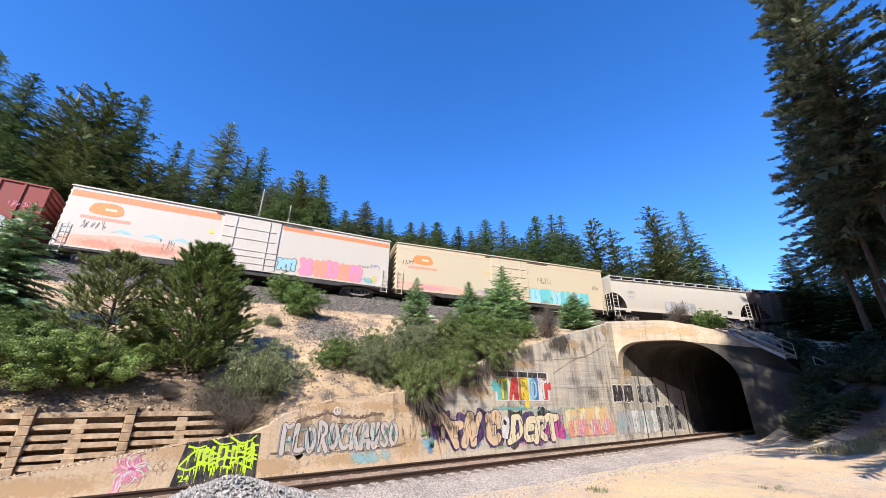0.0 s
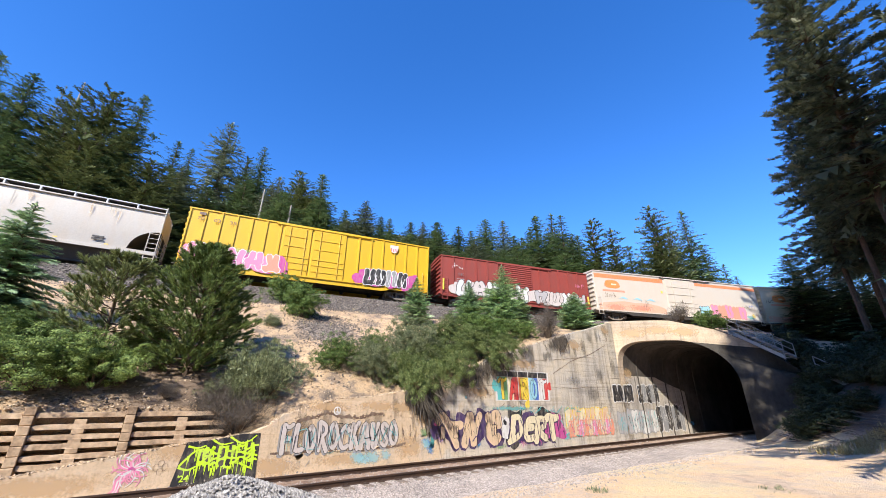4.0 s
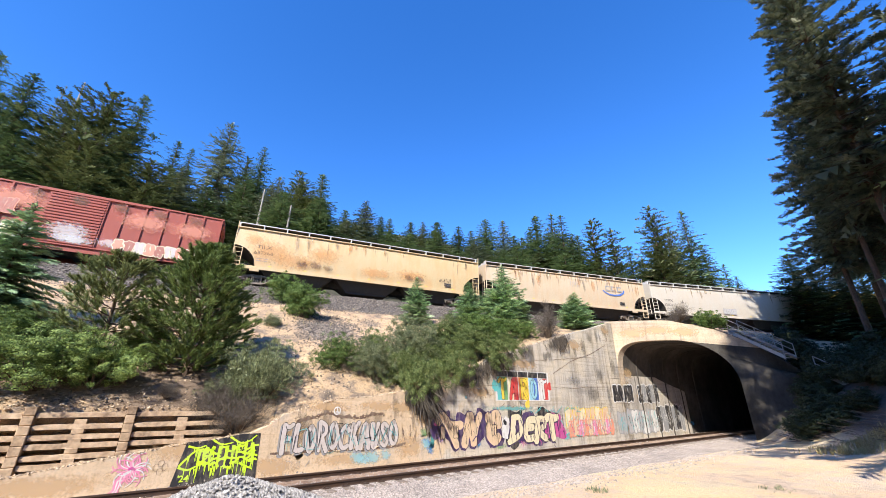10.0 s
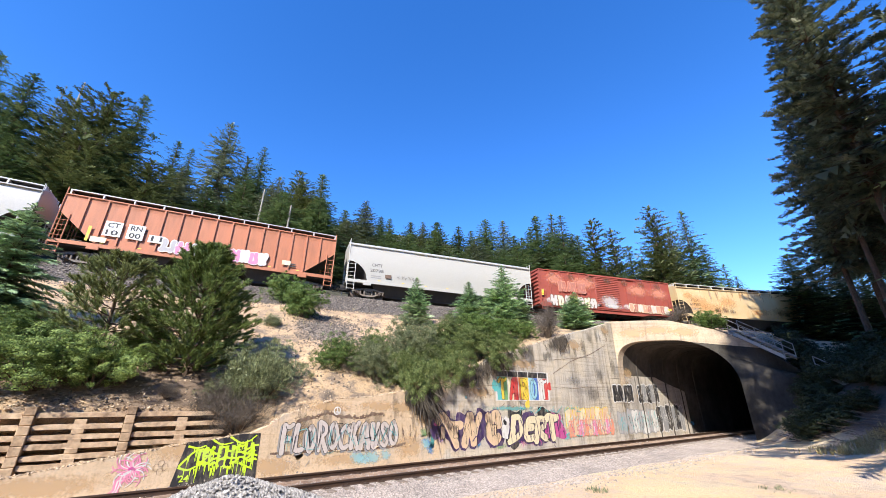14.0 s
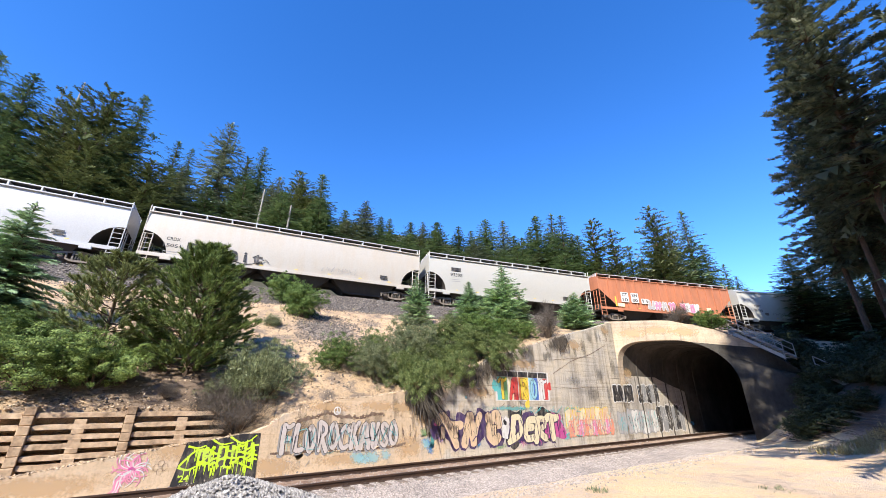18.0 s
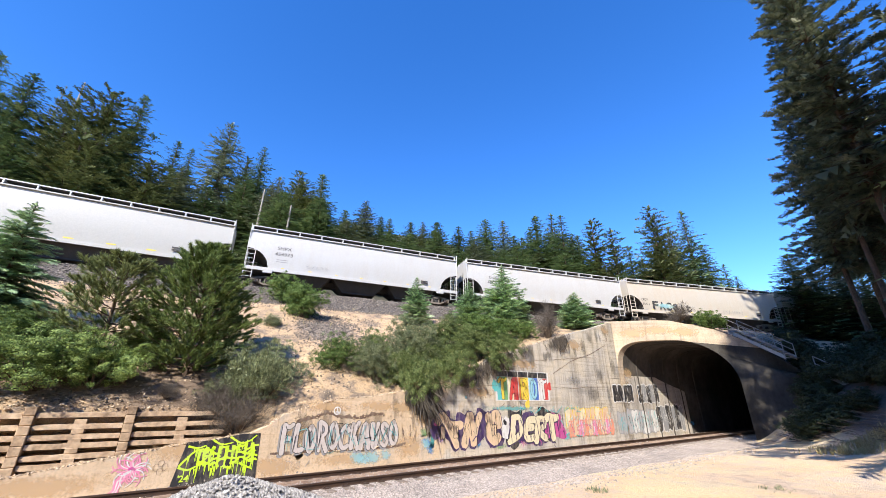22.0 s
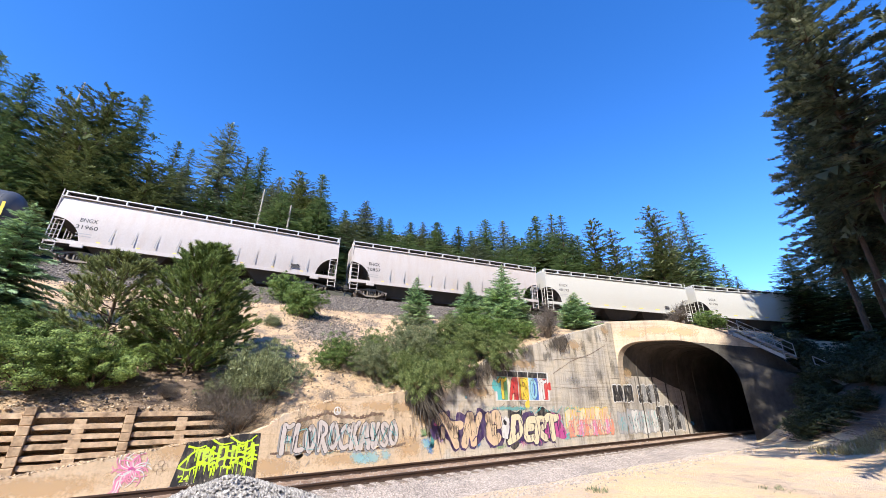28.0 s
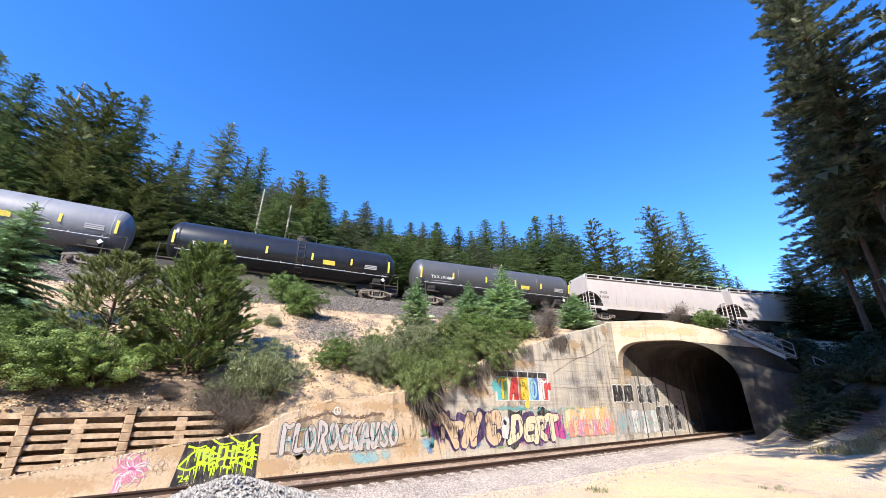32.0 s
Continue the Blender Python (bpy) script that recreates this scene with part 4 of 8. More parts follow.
# segment joints inside the tunnel
for u in (14.6, 16.4, 18.2, 20.4, 23.0):
    bm = bmesh.new()
    loft(bm, [[uv(u + skew(v) + a, v, z) for v, z in arch_line(grow=g)] for a, g in ((-0.05, 0.0), (-0.03, -0.03), (0.03, -0.03), (0.05, 0.0))], caps=False, closed=False)
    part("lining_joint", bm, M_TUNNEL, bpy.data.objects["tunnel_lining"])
# ---- trees ----
def blades(P, D, size, k, spread, rng, width=0.22, flat=0.0):
    """Needle sprays: at each P, k narrow leaves fanned round the direction D."""
    N = len(P)
    P = np.repeat(P, k, 0)
    D = np.repeat(D, k, 0) + rng.normal(0, spread, (N * k, 3))
    D /= np.linalg.norm(D, axis=1)[:, None] + 1e-9
    S = np.repeat(size, k)[:, None] * rng.uniform(0.6, 1.2, (N * k, 1))
    side = np.cross(D, rng.normal(0, 1, (N * k, 3)) * (1 - flat) + np.array([0, 0, 1.6 * flat]))
    side /= np.linalg.norm(side, axis=1)[:, None] + 1e-9
    W = S * width
    a, b = P, P + D * S * 0.5 + side * W
    c, e = P + D * S, P + D * S * 0.5 - side * W
    V = np.stack([a, b, c, e], 1).reshape(-1, 3)
    F = np.arange(N * k)[:, None] * 4 + np.arange(4)[None, :]
    return V, F


def leaves(P, Nrm, size, rng, width=0.4):
    """Single leaves that lie across the direction Nrm."""
    n = len(P)
    Nrm = Nrm / (np.linalg.norm(Nrm, axis=1)[:, None] + 1e-9)
    D = np.cross(Nrm, rng.normal(0, 1, (n, 3)))
    D /= np.linalg.norm(D, axis=1)[:, None] + 1e-9
    side = np.cross(Nrm, D)
    S = (size * rng.uniform(0.6, 1.25, n))[:, None]
    bend = Nrm * S * 0.15
    V = np.stack([P - D * S * 0.5 - bend, P + side * S * width, P + D * S * 0.5 - bend, P - side * S * width], 1).reshape(-1, 3)
    return V, np.arange(n)[:, None] * 4 + np.arange(4)[None, :]


def leaf_mesh(name, V, F, material):
    me = bpy.data.meshes.new(name)
    me.from_pydata(V.tolist(), [], F.tolist())
    me.materials.append(material)
    return me


def mesh_of(name, bm, material):
    me = bpy.data.meshes.new(name)
    bm.to_mesh(me)
    bm.free()
    me.materials.append(material)
    return me


def fronds(B, D, L, rng, m=8, wide=0.42, sag=0.25, curtain=0.45, roll=0.35):
    """Flat drooping sprays with a ragged edge: a spine, and pointed twigs on both sides and below it."""
    n = len(B)
    D = D / (np.linalg.norm(D, axis=1)[:, None] + 1e-9)
    side = np.cross(D, np.array([0, 0, 1.0]) + rng.normal(0, roll, (n, 3)))
    side /= np.linalg.norm(side, axis=1)[:, None] + 1e-9
    g = np.linspace(0, 1, m + 1)
    L = L[:, None, None]
    down = np.array([0, 0, -1.0])
    spine = B[:, None] + D[:, None] * L * g[None, :, None] + down * (sag * L * (g * g)[None, :, None])
    gm = (g[:-1] + g[1:]) / 2
    prof = np.minimum(1.0, 0.35 + 2.2 * gm) * (1 - gm) ** 0.75 + 0.1
    mid = (spine[:, :-1] + spine[:, 1:]) / 2
    W = wide * L * prof[None, :, None] * rng.uniform(0.55, 1.25, (n, m, 1))
    tips = [mid + side[:, None] * W * q + D[:, None] * W * 0.75 + down * W * rng.uniform(0.0, 0.5, (n, m, 1)) for q in (1, -1)]
    tips.append(mid + down * W * curtain * rng.uniform(0.4, 1.3, (n, m, 1)) + side[:, None] * W * rng.uniform(-0.4, 0.4, (n, m, 1)) + D[:, None] * W * 0.35)
    V = np.concatenate([spine] + tips, 1)
    k = np.arange(m)
    F = np.concatenate([np.stack([k, k + 1, m + 1 + q * m + k], 1) for q in range(3)])
    per = 4 * m + 1
    return V.reshape(-1, 3), ((np.arange(n) * per)[:, None, None] + F[None]).reshape(-1, 3)


def fir_meshes(h, radius, seed, material, whorls=34, per=9, bare=0.04, taper=0.85, droop=0.3, lift=0.5, gap=0.06, m=8, nest=0, puff=0.0, trunk_r=None, sag=0.22, wide=0.42, uneven=0.25, limb=0.12, fill=1.0, blunt=0.0, spray=1.0):
    """Trunk and crown: tiers of drooping fronds; with nest, each limb bears that many fronds of its own."""
    rng = np.random.default_rng(seed)
    B, D, S = [], [], []
    bm = bmesh.new()
    tr = trunk_r or h * 0.011 + 0.03
    rod(bm, (0, 0, -0.5), (0, 0, h * 0.5), tr, 8, tr * 0.6)
    rod(bm, (0, 0, h * 0.5), (0, 0, h * 0.97), tr * 0.6, 6, 0.012)
    lobe = rng.uniform(0, 6.28, 3)
    for i in range(whorls):
        f = min(0.995, max(0.0, (i + rng.uniform(-0.3, 0.3)) / whorls))
        z = h * (bare + (1 - bare) * f)
        r0 = radius * (max(0.03, (1 - f * (1 - blunt * 0.2)) ** taper)) * (0.7 + 0.3 * min(1, (f + 0.05) / 0.2)) * rng.uniform(1 - uneven, 1 + uneven * 0.6)
        n = max(5, int(per * (1 - 0.3 * f) + rng.uniform(0, 1)))
        a0 = rng.uniform(0, 6.28)
        up = lift * f - droop * (1 - f)
        for j in range(n):
            if rng.uniform() < gap:
                continue
            a = a0 + 6.283 * j / n + rng.uniform(-0.3, 0.3)
            r = r0 * (1 + uneven * 0.5 * math.sin(2 * a + lobe[0] + 3 * f) + uneven * 0.5 * math.sin(3 * a + lobe[1] - 5 * f)) * rng.uniform(0.8, 1.15)
            zz = z + rng.uniform(-0.4, 0.4) * h / whorls
            d = np.array([math.cos(a), math.sin(a), up + rng.normal(0, 0.08)])
            base = np.array([0, 0, zz])
            if not nest:
                B.append(base + d * 0.08 * r)
                D.append(d)
                S.append(r * 0.95)
                continue
            if i % 2 == 0 or puff:
                rod(bm, tuple(base), tuple(base + d * r * 0.8 + np.array([0, 0, -sag * 0.5 * r])), 0.008 + tr * limb * (1 - f * 0.7), 4, 0.006)
            for q in range(nest):
                g = 0.2 + 0.8 * (q + rng.uniform(0.2, 0.9)) / nest
                turn = (1 if q % 2 else -1) * rng.uniform(0.35, 1.0) * (1 - 0.5 * g)
                ca, sa = math.cos(a + turn), math.sin(a + turn)
                p = base + d * r * g + np.array([0, 0, -sag * r * g * g])
                B.append(p)
                if puff:
                    D.append(np.array([ca, sa, up + puff]) + rng.normal(0, 0.55 * puff, 3))
                    S.append(rng.uniform(0.7, 1.2) * spray * (0.16 * r + 0.05 * radius) * (1.15 if g > 0.6 else 0.8))
                else:
                    D.append(np.array([ca, sa, up - 0.15]) + rng.normal(0, 0.12, 3))
                    S.append(max(r * rng.uniform(0.3, 0.48) * (1.15 - 0.55 * g), 0.014 * h))
        for j in range(int(n * fill)):
            a = rng.uniform(0, 6.283)
            B.append(np.array([0, 0, z + rng.uniform(-0.5, 0.5) * h / whorls]))
            D.append(np.array([math.cos(a), math.sin(a), up + rng.normal(0, 0.25)]))
            S.append(max(r0 * rng.uniform(0.4, 0.62), 0.013 * h * rng.uniform(0.7, 1.1)))
    for q in range(5):
        a = q * 1.3
        B.append(np.array([0, 0, h * (0.955 + 0.006 * q)]))
        D.append(np.array([0.2 * math.cos(a), 0.2 * math.sin(a), 1.0]))
        S.append(h * 0.034)
    V, F = fronds(np.array(B), np.array(D), np.array(S), rng, m, wide, sag)
    return mesh_of("trunk", bm, M_BARK), leaf_mesh("crown", V, F, material)


def pine_meshes(h, radius, seed, material, whorls=11, per=6, tufts=8, needle=0.15, count=46, bare=0.1, up=0.55, trunk_r=0.07, thick=0.012):
    """A young pine: upswept limbs whose twigs end in brushes of long needles, with gaps between."""
    rng = np.random.default_rng(seed)
    bm = bmesh.new()
    rod(bm, (0, 0, -0.3), (0, 0, h * 0.6), trunk_r, 7, trunk_r * 0.55)
    rod(bm, (0, 0, h * 0.6), (0, 0, h * 0.97), trunk_r * 0.55, 6, 0.012)
    A, D = [np.array([0, 0, h * 0.95])], [np.array([0, 0, 1.0])]
    for i in range(whorls):
        f = i / (whorls - 1)
        z = h * (bare + (0.93 - bare) * f)
        r = radius * (0.55 + 0.45 * min(1, f / 0.22)) * (1 - f) ** 0.62 + 0.12
        for j in range(per):
            a = 6.283 * j / per + i * 0.7 + rng.uniform(-0.35, 0.35)
            R = r * rng.uniform(0.72, 1.12)
            lift = up * (0.45 + 0.7 * f) + rng.normal(0, 0.1)
            d = np.array([math.cos(a), math.sin(a), lift * 0.6])
            tip = np.array([0, 0, z]) + d * R + np.array([0, 0, lift * 0.4 * R])
            rod(bm, (0, 0, z), tuple(np.array([0, 0, z]) + d * R * 0.6), 0.022 * (1 - 0.5 * f), 5, 0.012)
            rod(bm, tuple(np.array([0, 0, z]) + d * R * 0.6), tuple(tip), 0.012, 4, 0.006)
            for q in range(tufts):
                g = 0.42 + 0.58 * (q + rng.random()) / tufts
                off = rng.normal(0, 0.24 * R * (1.25 - g), 3) * np.array([1, 1, 0.7])
                A.append(np.array([0, 0, z]) + d * R * g + np.array([0, 0, lift * 0.4 * R * g * g]) + off)
                D.append(np.array([math.cos(a) * 0.7, math.sin(a) * 0.7, 0.75]) + off * 0.9 + rng.normal(0, 0.22, 3))
    A, D = np.array(A), np.array(D)
    D /= np.linalg.norm(D, axis=1)[:, None]
    n = len(A)
    along = rng.uniform(-0.5, 0.5, (n, count, 1)) * needle * 1.5
    fan = D[:, None] * 1.05 + rng.normal(0, 0.42, (n, count, 3))
    fan /= np.linalg.norm(fan, axis=2)[:, :, None]
    P = A[:, None] + D[:, None] * along
    tipp = P + fan * needle * rng.uniform(0.75, 1.2, (n, count, 1))
    w = np.cross(fan, rng.normal(0, 1, (n, count, 3)))
    w *= thick / (np.linalg.norm(w, axis=2)[:, :, None] + 1e-9)
    V = np.stack([P - w, P + w, tipp], 2).reshape(-1, 3)
    F = np.arange(n * count)[:, None] * 3 + np.arange(3)[None]
    return mesh_of("trunk", bm, M_BARK), leaf_mesh("crown", V, F, material)


def shrub_meshes(w, h, seed, material, n=3500, leaf=0.11, lobes=7, hang=0.0, clump=0.16, stems=9, width=0.4, up=0.5, rag=0.3):
    """A many-stemmed bush: lobes made of tight leaf clumps, uneven, with dark gaps between."""
    rng = np.random.default_rng(seed)
    bm = bmesh.new()
    P, D, S = [], [], []
    for i in range(lobes):
        a = 6.283 * i / lobes + rng.uniform(-0.6, 0.6)
        rr = w * 0.5 * rng.uniform(0.3, 0.8) * (0 if i == 0 else 1)
        zc = h * rng.uniform(0.25, 0.68) if i else h * 0.66
        c = np.array([math.cos(a) * rr, math.sin(a) * rr, zc])
        R = np.array([w * rng.uniform(0.15, 0.25), w * rng.uniform(0.15, 0.25), h * rng.uniform(0.2, 0.34)])
        m = n // lobes
        area = 12.6 * (R[0] * R[2])
        nc = max(7, int(area / (clump * clump * 5.5)))
        cd = rng.normal(0, 1, (nc, 3))
        cd /= np.linalg.norm(cd, axis=1)[:, None]
        centres = c + cd * R * rng.uniform(1 - rag, 1 + rag, (nc, 1))
        size = clump * rng.uniform(0.6, 1.25, nc)
        pick = rng.integers(0, nc, m)
        d = rng.normal(0, 1, (m, 3)) + cd[pick] * 0.8 + np.array([0, 0, 0.35])
        d /= np.linalg.norm(d, axis=1)[:, None]
        q = centres[pick] + d * size[pick][:, None] * rng.uniform(0.55, 1.1, (m, 1)) * np.array([1.15, 1.15, 0.85])
        if hang:
            low = q[:, 1] < -w * 0.1
            q[low, 2] -= hang * np.clip((-q[low, 1] - w * 0.1) / (w * 0.4), 0, 1) * (0.35 + 0.65 * rng.random(nc)[pick][low])
        else:
            q[:, 2] = np.maximum(q[:, 2], 0.03)
        P.append(q)
        D.append(d * 0.9 + cd[pick] * 0.5 + rng.normal(0, 0.35, (m, 3)))
        S.append(np.full(m, leaf))
        inner = np.clip(rng.normal(0, 0.35, (160, 3)), -0.62, 0.62) * R + c
        P.append(inner)
        D.append(rng.normal(0, 1, (160, 3)))
        S.append(np.full(160, leaf * 1.9))
        for k in range(max(1, stems // lobes)):
            e = c + rng.normal(0, 0.3, 3) * R
            mid = e * np.array([0.4, 0.4, 0.55])
            rod(bm, (0, 0, -0.1), tuple(mid), 0.022, 5, 0.015)
            rod(bm, tuple(mid), tuple(e), 0.015, 4, 0.006)
    P, D, S = np.concatenate(P), np.concatenate(D), np.concatenate(S)
    V, F = leaves(P, D, S, rng, width) if up < 1 else blades(P, D + np.array([0, 0, up]), S, 1, 0.35, rng, width)
    return mesh_of("stems", bm, M_BARK), leaf_mesh("foliage", V, F, material)


def plant(name, meshes, x, y, z, scale, turn, label, category, group="", wide=1.0, stem="trunk", leaf="crown"):
    top = empty(name, pose(x, y, z, 0, 0, turn), label, category, group)
    for part_name, me in zip((stem, leaf), meshes):
        ob = put(part_name, me, None, top)
        ob.scale = (scale * wide, scale * wide, scale)
    return top


FIRS = [fir_meshes(10, 2.0, 11 + i, M_FIR, whorls=(40, 34, 44, 36, 40)[i], per=11, taper=(0.72, 0.82, 0.62, 0.76, 0.6)[i], uneven=(0.2, 0.3, 0.18, 0.32, 0.26)[i], bare=0.03, wide=0.42, m=4, nest=4, droop=0.25, lift=0.5, limb=0.05) for i in range(5)]
PINES = [fir_meshes(10, 2.0, 31 + i, M_OLIVE, whorls=26, per=9, taper=0.62, droop=0.1, lift=0.25, gap=0.05, m=3, nest=16, puff=0.6, sag=0.02, spray=0.66, wide=0.5, uneven=0.26, bare=0.05, fill=1.0, blunt=0.3, limb=0.06) for i in range(3)]
PALE = [fir_meshes(10, 2.0, 41, M_GREYFIR, whorls=38, per=10, taper=0.75, uneven=0.28, wide=0.42, m=4, nest=4, limb=0.05), fir_meshes(10, 2.0, 42, M_SAGE, whorls=38, per=10, taper=0.66, uneven=0.3, wide=0.42, m=4, nest=4, limb=0.05)]
FOREST_TAGS = {"fir": "tall dark green fir tree of the forest around the clearing", "pine": "tall olive green pine tree on the hillside behind the track", "pale": "pale greyish green fir tree in the hillside forest", "sage": "dull sage green fir tree in the hillside forest"}
fr = random.Random(5)


def forest_tree(az, dist, el, r, kind):
    """A tree at an azimuth and distance from the viewpoint, its top at the elevation el, r metres wide at half height."""
    x, y = dist * math.sin(radians(az)), dist * math.cos(radians(az))
    while abs(az) < 43 and to_arc(x, y)[1] > -7:
        dist += 4
        x, y = dist * math.sin(radians(az)), dist * math.cos(radians(az))
    z = ground_z(x, y) - 0.2
    h = 1.9 + dist * math.tan(radians(el)) - z
    if h < 3:
        return
    me = {"fir": fr.choice(FIRS), "pine": fr.choice(PINES), "pale": PALE[0], "sage": PALE[1]}[kind]
    wide = min(1.9 * r / 2.0 / (h / 10), 2.6)
    plant("pine_tree" if kind == "pine" else "fir_tree", me, x, y, z, h / 10, fr.uniform(0, 360), FOREST_TAGS[kind], "tree", "forest on the hillside", wide=wide)


# forest behind the upper track: azimuth in degrees, distance, elevation of the top in degrees, breadth; the tall ones first
WEST_FIRS = [(-56.9, 50, 31.7, 2.6), (-54.1, 56, 31.2, 3.2), (-44.4, 57, 34.0, 3.0), (-39.6, 64, 30.4, 2.4), (-37.9, 68, 30.1, 2.2), (-29.0, 64, 32.8, 2.0), (-19.9, 60, 31.0, 3.2), (-15.8, 68, 26.5, 2.6), (-53.4, 48, 25.0, 2.6), (-34.9, 52, 26.1, 2.4)]
WEST_PINES = [(-47.4, 54, 32.8, 4.2), (-50.3, 60, 30.6, 3.4), (-48.6, 49, 28.2, 3.2), (-23.4, 66, 30.8, 2.4), (-41.6, 49, 27.2, 3.2)]
SAGE = [(-34.0, 58, 34.6, 2.9), (-26.1, 58, 29.5, 2.4), (-51.6, 70, 31.5, 0.8), (-12.7, 66, 28.1, 2.5), (-3.3, 82, 25.6, 1.8)]
MID_FIRS = [(-10.1, 75, 26.0, 2.1), (-8.7, 70, 25.9, 2.3), (-5.3, 78, 25.5, 2.6), (-1.0, 70, 25.6, 2.8), (2.5, 74, 25.0, 2.4), (4.5, 80, 24.3, 2.4), (6.9, 68, 25.8, 3.0), (14.9, 62, 25.8, 3.4), (17.3, 66, 25.9, 2.6), (18.7, 64, 25.5, 2.5), (27.4, 64, 19.5, 2.0), (34.6, 58, 23.0, 2.6), (35.9, 60, 18.4, 2.2), (37.6, 62, 15.6, 1.6), (38.5, 64, 13.9, 1.5)]
MID_PINES = [(23.0, 62, 24.1, 2.8), (25.5, 66, 22.3, 2.6), (30.9, 58, 24.5, 2.7)]
EAST_FIRS = [(43.6, 60, 15.4, 3.0), (45.1, 62, 13.8, 3.0), (47.0, 58, 14.0, 3.0), (48.6, 60, 12.4, 3.0), (50.3, 56, 12.5, 3.0), (51.9, 56, 12.7, 3.0)]
FOREST = [(*row, kind) for rows, kind in ((WEST_FIRS, "fir"), (WEST_PINES, "pine"), (SAGE, "sage"), (MID_FIRS, "fir"), (MID_PINES, "pine"), ([(9.7, 64, 25.5, 2.3)], "pale"), (EAST_FIRS, "fir")) for row in rows]
for row in FOREST:
    forest_tree(*row)
sky_line = sorted((row[0], row[2]) for row in FOREST)
for i in range(130):
    az = -57 + 97 * (i + fr.random()) / 130
    near_els = [el for a, el in sky_line if abs(a - az) < 3.2]
    if not near_els:
        continue
    forest_tree(az, fr.uniform(48, 90), min(near_els) - fr.uniform(1.2, 6.0), fr.uniform(2.4, 3.4), fr.choice(("fir", "fir", "fir", "pine", "sage")))
# unseen firs added behind the viewpoint to block sky light, lower towards the sun
for i in range(24):
    az = 62 + 180 * (i + 0.5) / 24
    sunward = min(1.0, abs(az - 203) / 45)
    forest_tree(az if az <= 180 else az - 360, fr.uniform(30, 42), 26 + 14 * sunward, 4.0, "fir")
# dead snag and bare poles
for az, dist, el, h in ((-50.4, 66, 32.5, 6.0), (-28.1, 50, 27.4, 7.0), (-24.1, 48, 26.0, 7.0)):
    x, y = dist * math.sin(radians(az)), dist * math.cos(radians(az))
    bm = bmesh.new()
    zt = 1.9 + dist * math.tan(radians(el))
    rod(bm, (0, 0, 0), (0.15, 0, zt - ground_z(x, y)), 0.24, 6, 0.08)
    for k in range(16):
        a, z = fr.uniform(0, 6.28), (zt - ground_z(x, y)) * fr.uniform(0.6, 0.98)
        rod(bm, (0.1, 0, z), (0.1 + math.cos(a) * 0.6, math.sin(a) * 0.6, z + 0.15), 0.025, 4, 0.01)
    ob = part("dead_tree", bm, M_DEADWOOD)
    ob.matrix_basis = pose(x, y, ground_z(x, y))
    tagged(ob, "bare pale grey dead tree standing in the forest", "dead tree")

# big trees on the bank beside the portal, unseen ones added to shade it
BIGS = [fir_meshes(40, 4.7, 51, M_BIGFIR, whorls=40, per=9, bare=0.26, taper=0.8, droop=0.3, lift=0.35, gap=0.12, m=4, nest=34, puff=0.5, sag=0.1, spray=0.66, wide=0.55, uneven=0.3, trunk_r=0.42, fill=1.0),
        fir_meshes(24, 4.0, 52, M_BIGFIR, whorls=26, per=9, bare=0.3, taper=0.6, droop=0.28, lift=0.35, gap=0.1, m=4, nest=26, puff=0.45, sag=0.1, spray=0.7, wide=0.55, uneven=0.3, trunk_r=0.3, fill=1.2),
        fir_meshes(30, 4.8, 57, M_BIGFIR, whorls=26, per=10, bare=0.3, taper=0.2, droop=0.15, lift=0.2, gap=0.02, m=4, nest=18, puff=0.5, wide=0.6, trunk_r=0.4, fill=0.6)]
for x, y, k, sc, w, turn in ((27.7, 21.4, 0, 1.0, 1.0, 20), (34.2, 21.2, 1, 1.05, 1.1, 200), (28.6, 24.2, 1, 1.2, 0.52, 310), (31.5, 25.5, 0, 0.88, 0.9, 75), (30.2, 27.5, 1, 0.9, 0.8, 15), (33.0, 26.2, 1, 0.8, 1.0, 130), (38.5, 33.0, 1, 0.95, 1.2, 250), (35.5, 27.0, 1, 0.9, 1.2, 170), (32.0, 17.0, 1, 0.7, 1.1, 60), (11.2, 0.4, 2, 1.2, 0.72, 40), (15.6, 0.6, 2, 1.2, 0.85, 100), (16.8, -3.0, 2, 1.0, 1.0, 190), (19.6, 2.5, 2, 1.05, 1.0, 230), (23.6, -3.8, 2, 1.1, 1.0, 300), (26.4, 1.0, 2, 1.0, 1.0, 75), (24.7, 6.8, 2, 1.0, 1.0, 145), (29.0, 11.0, 2, 1.0, 1.0, 15), (21.5, 8.3, 2, 1.1, 0.62, 75), (33.5, 13.5, 2, 0.9, 1.0, 220), (38.0, 19.0, 2, 0.8, 1.0, 120)):
    plant("conifer_tree", BIGS[k], x, y, ground_z(x, y) - 0.1, sc, turn, "large dark green conifer with drooping limbs on the bank", "tree", "big conifers on the bank", wide=w)

# ---- plants of the slope ----
pr = random.Random(9)


def at_uv(u, v):
    p = uv(u, v)
    return p.x, p.y, ground_z(p.x, p.y) - 0.05


YP = [pine_meshes(4.0, 1.6, 61, M_PINE_DRY, whorls=12, per=6, tufts=9, count=54, bare=0.2, up=0.6),
      pine_meshes(4.8, 1.75, 62, M_PINE, whorls=19, per=8, tufts=11, count=54, bare=0.05, up=0.6, trunk_r=0.08)]
plant("pine_sapling", YP[0], *at_uv(-13.4, 5.1), 1.0, 40, "young open pine with brownish green needles on the slope", "pine", wide=1.25)
plant("pine_sapling", YP[1], *at_uv(-10.85, 4.6), 1.07, 160, "dense bushy young green pine on the slope", "pine", wide=1.2)
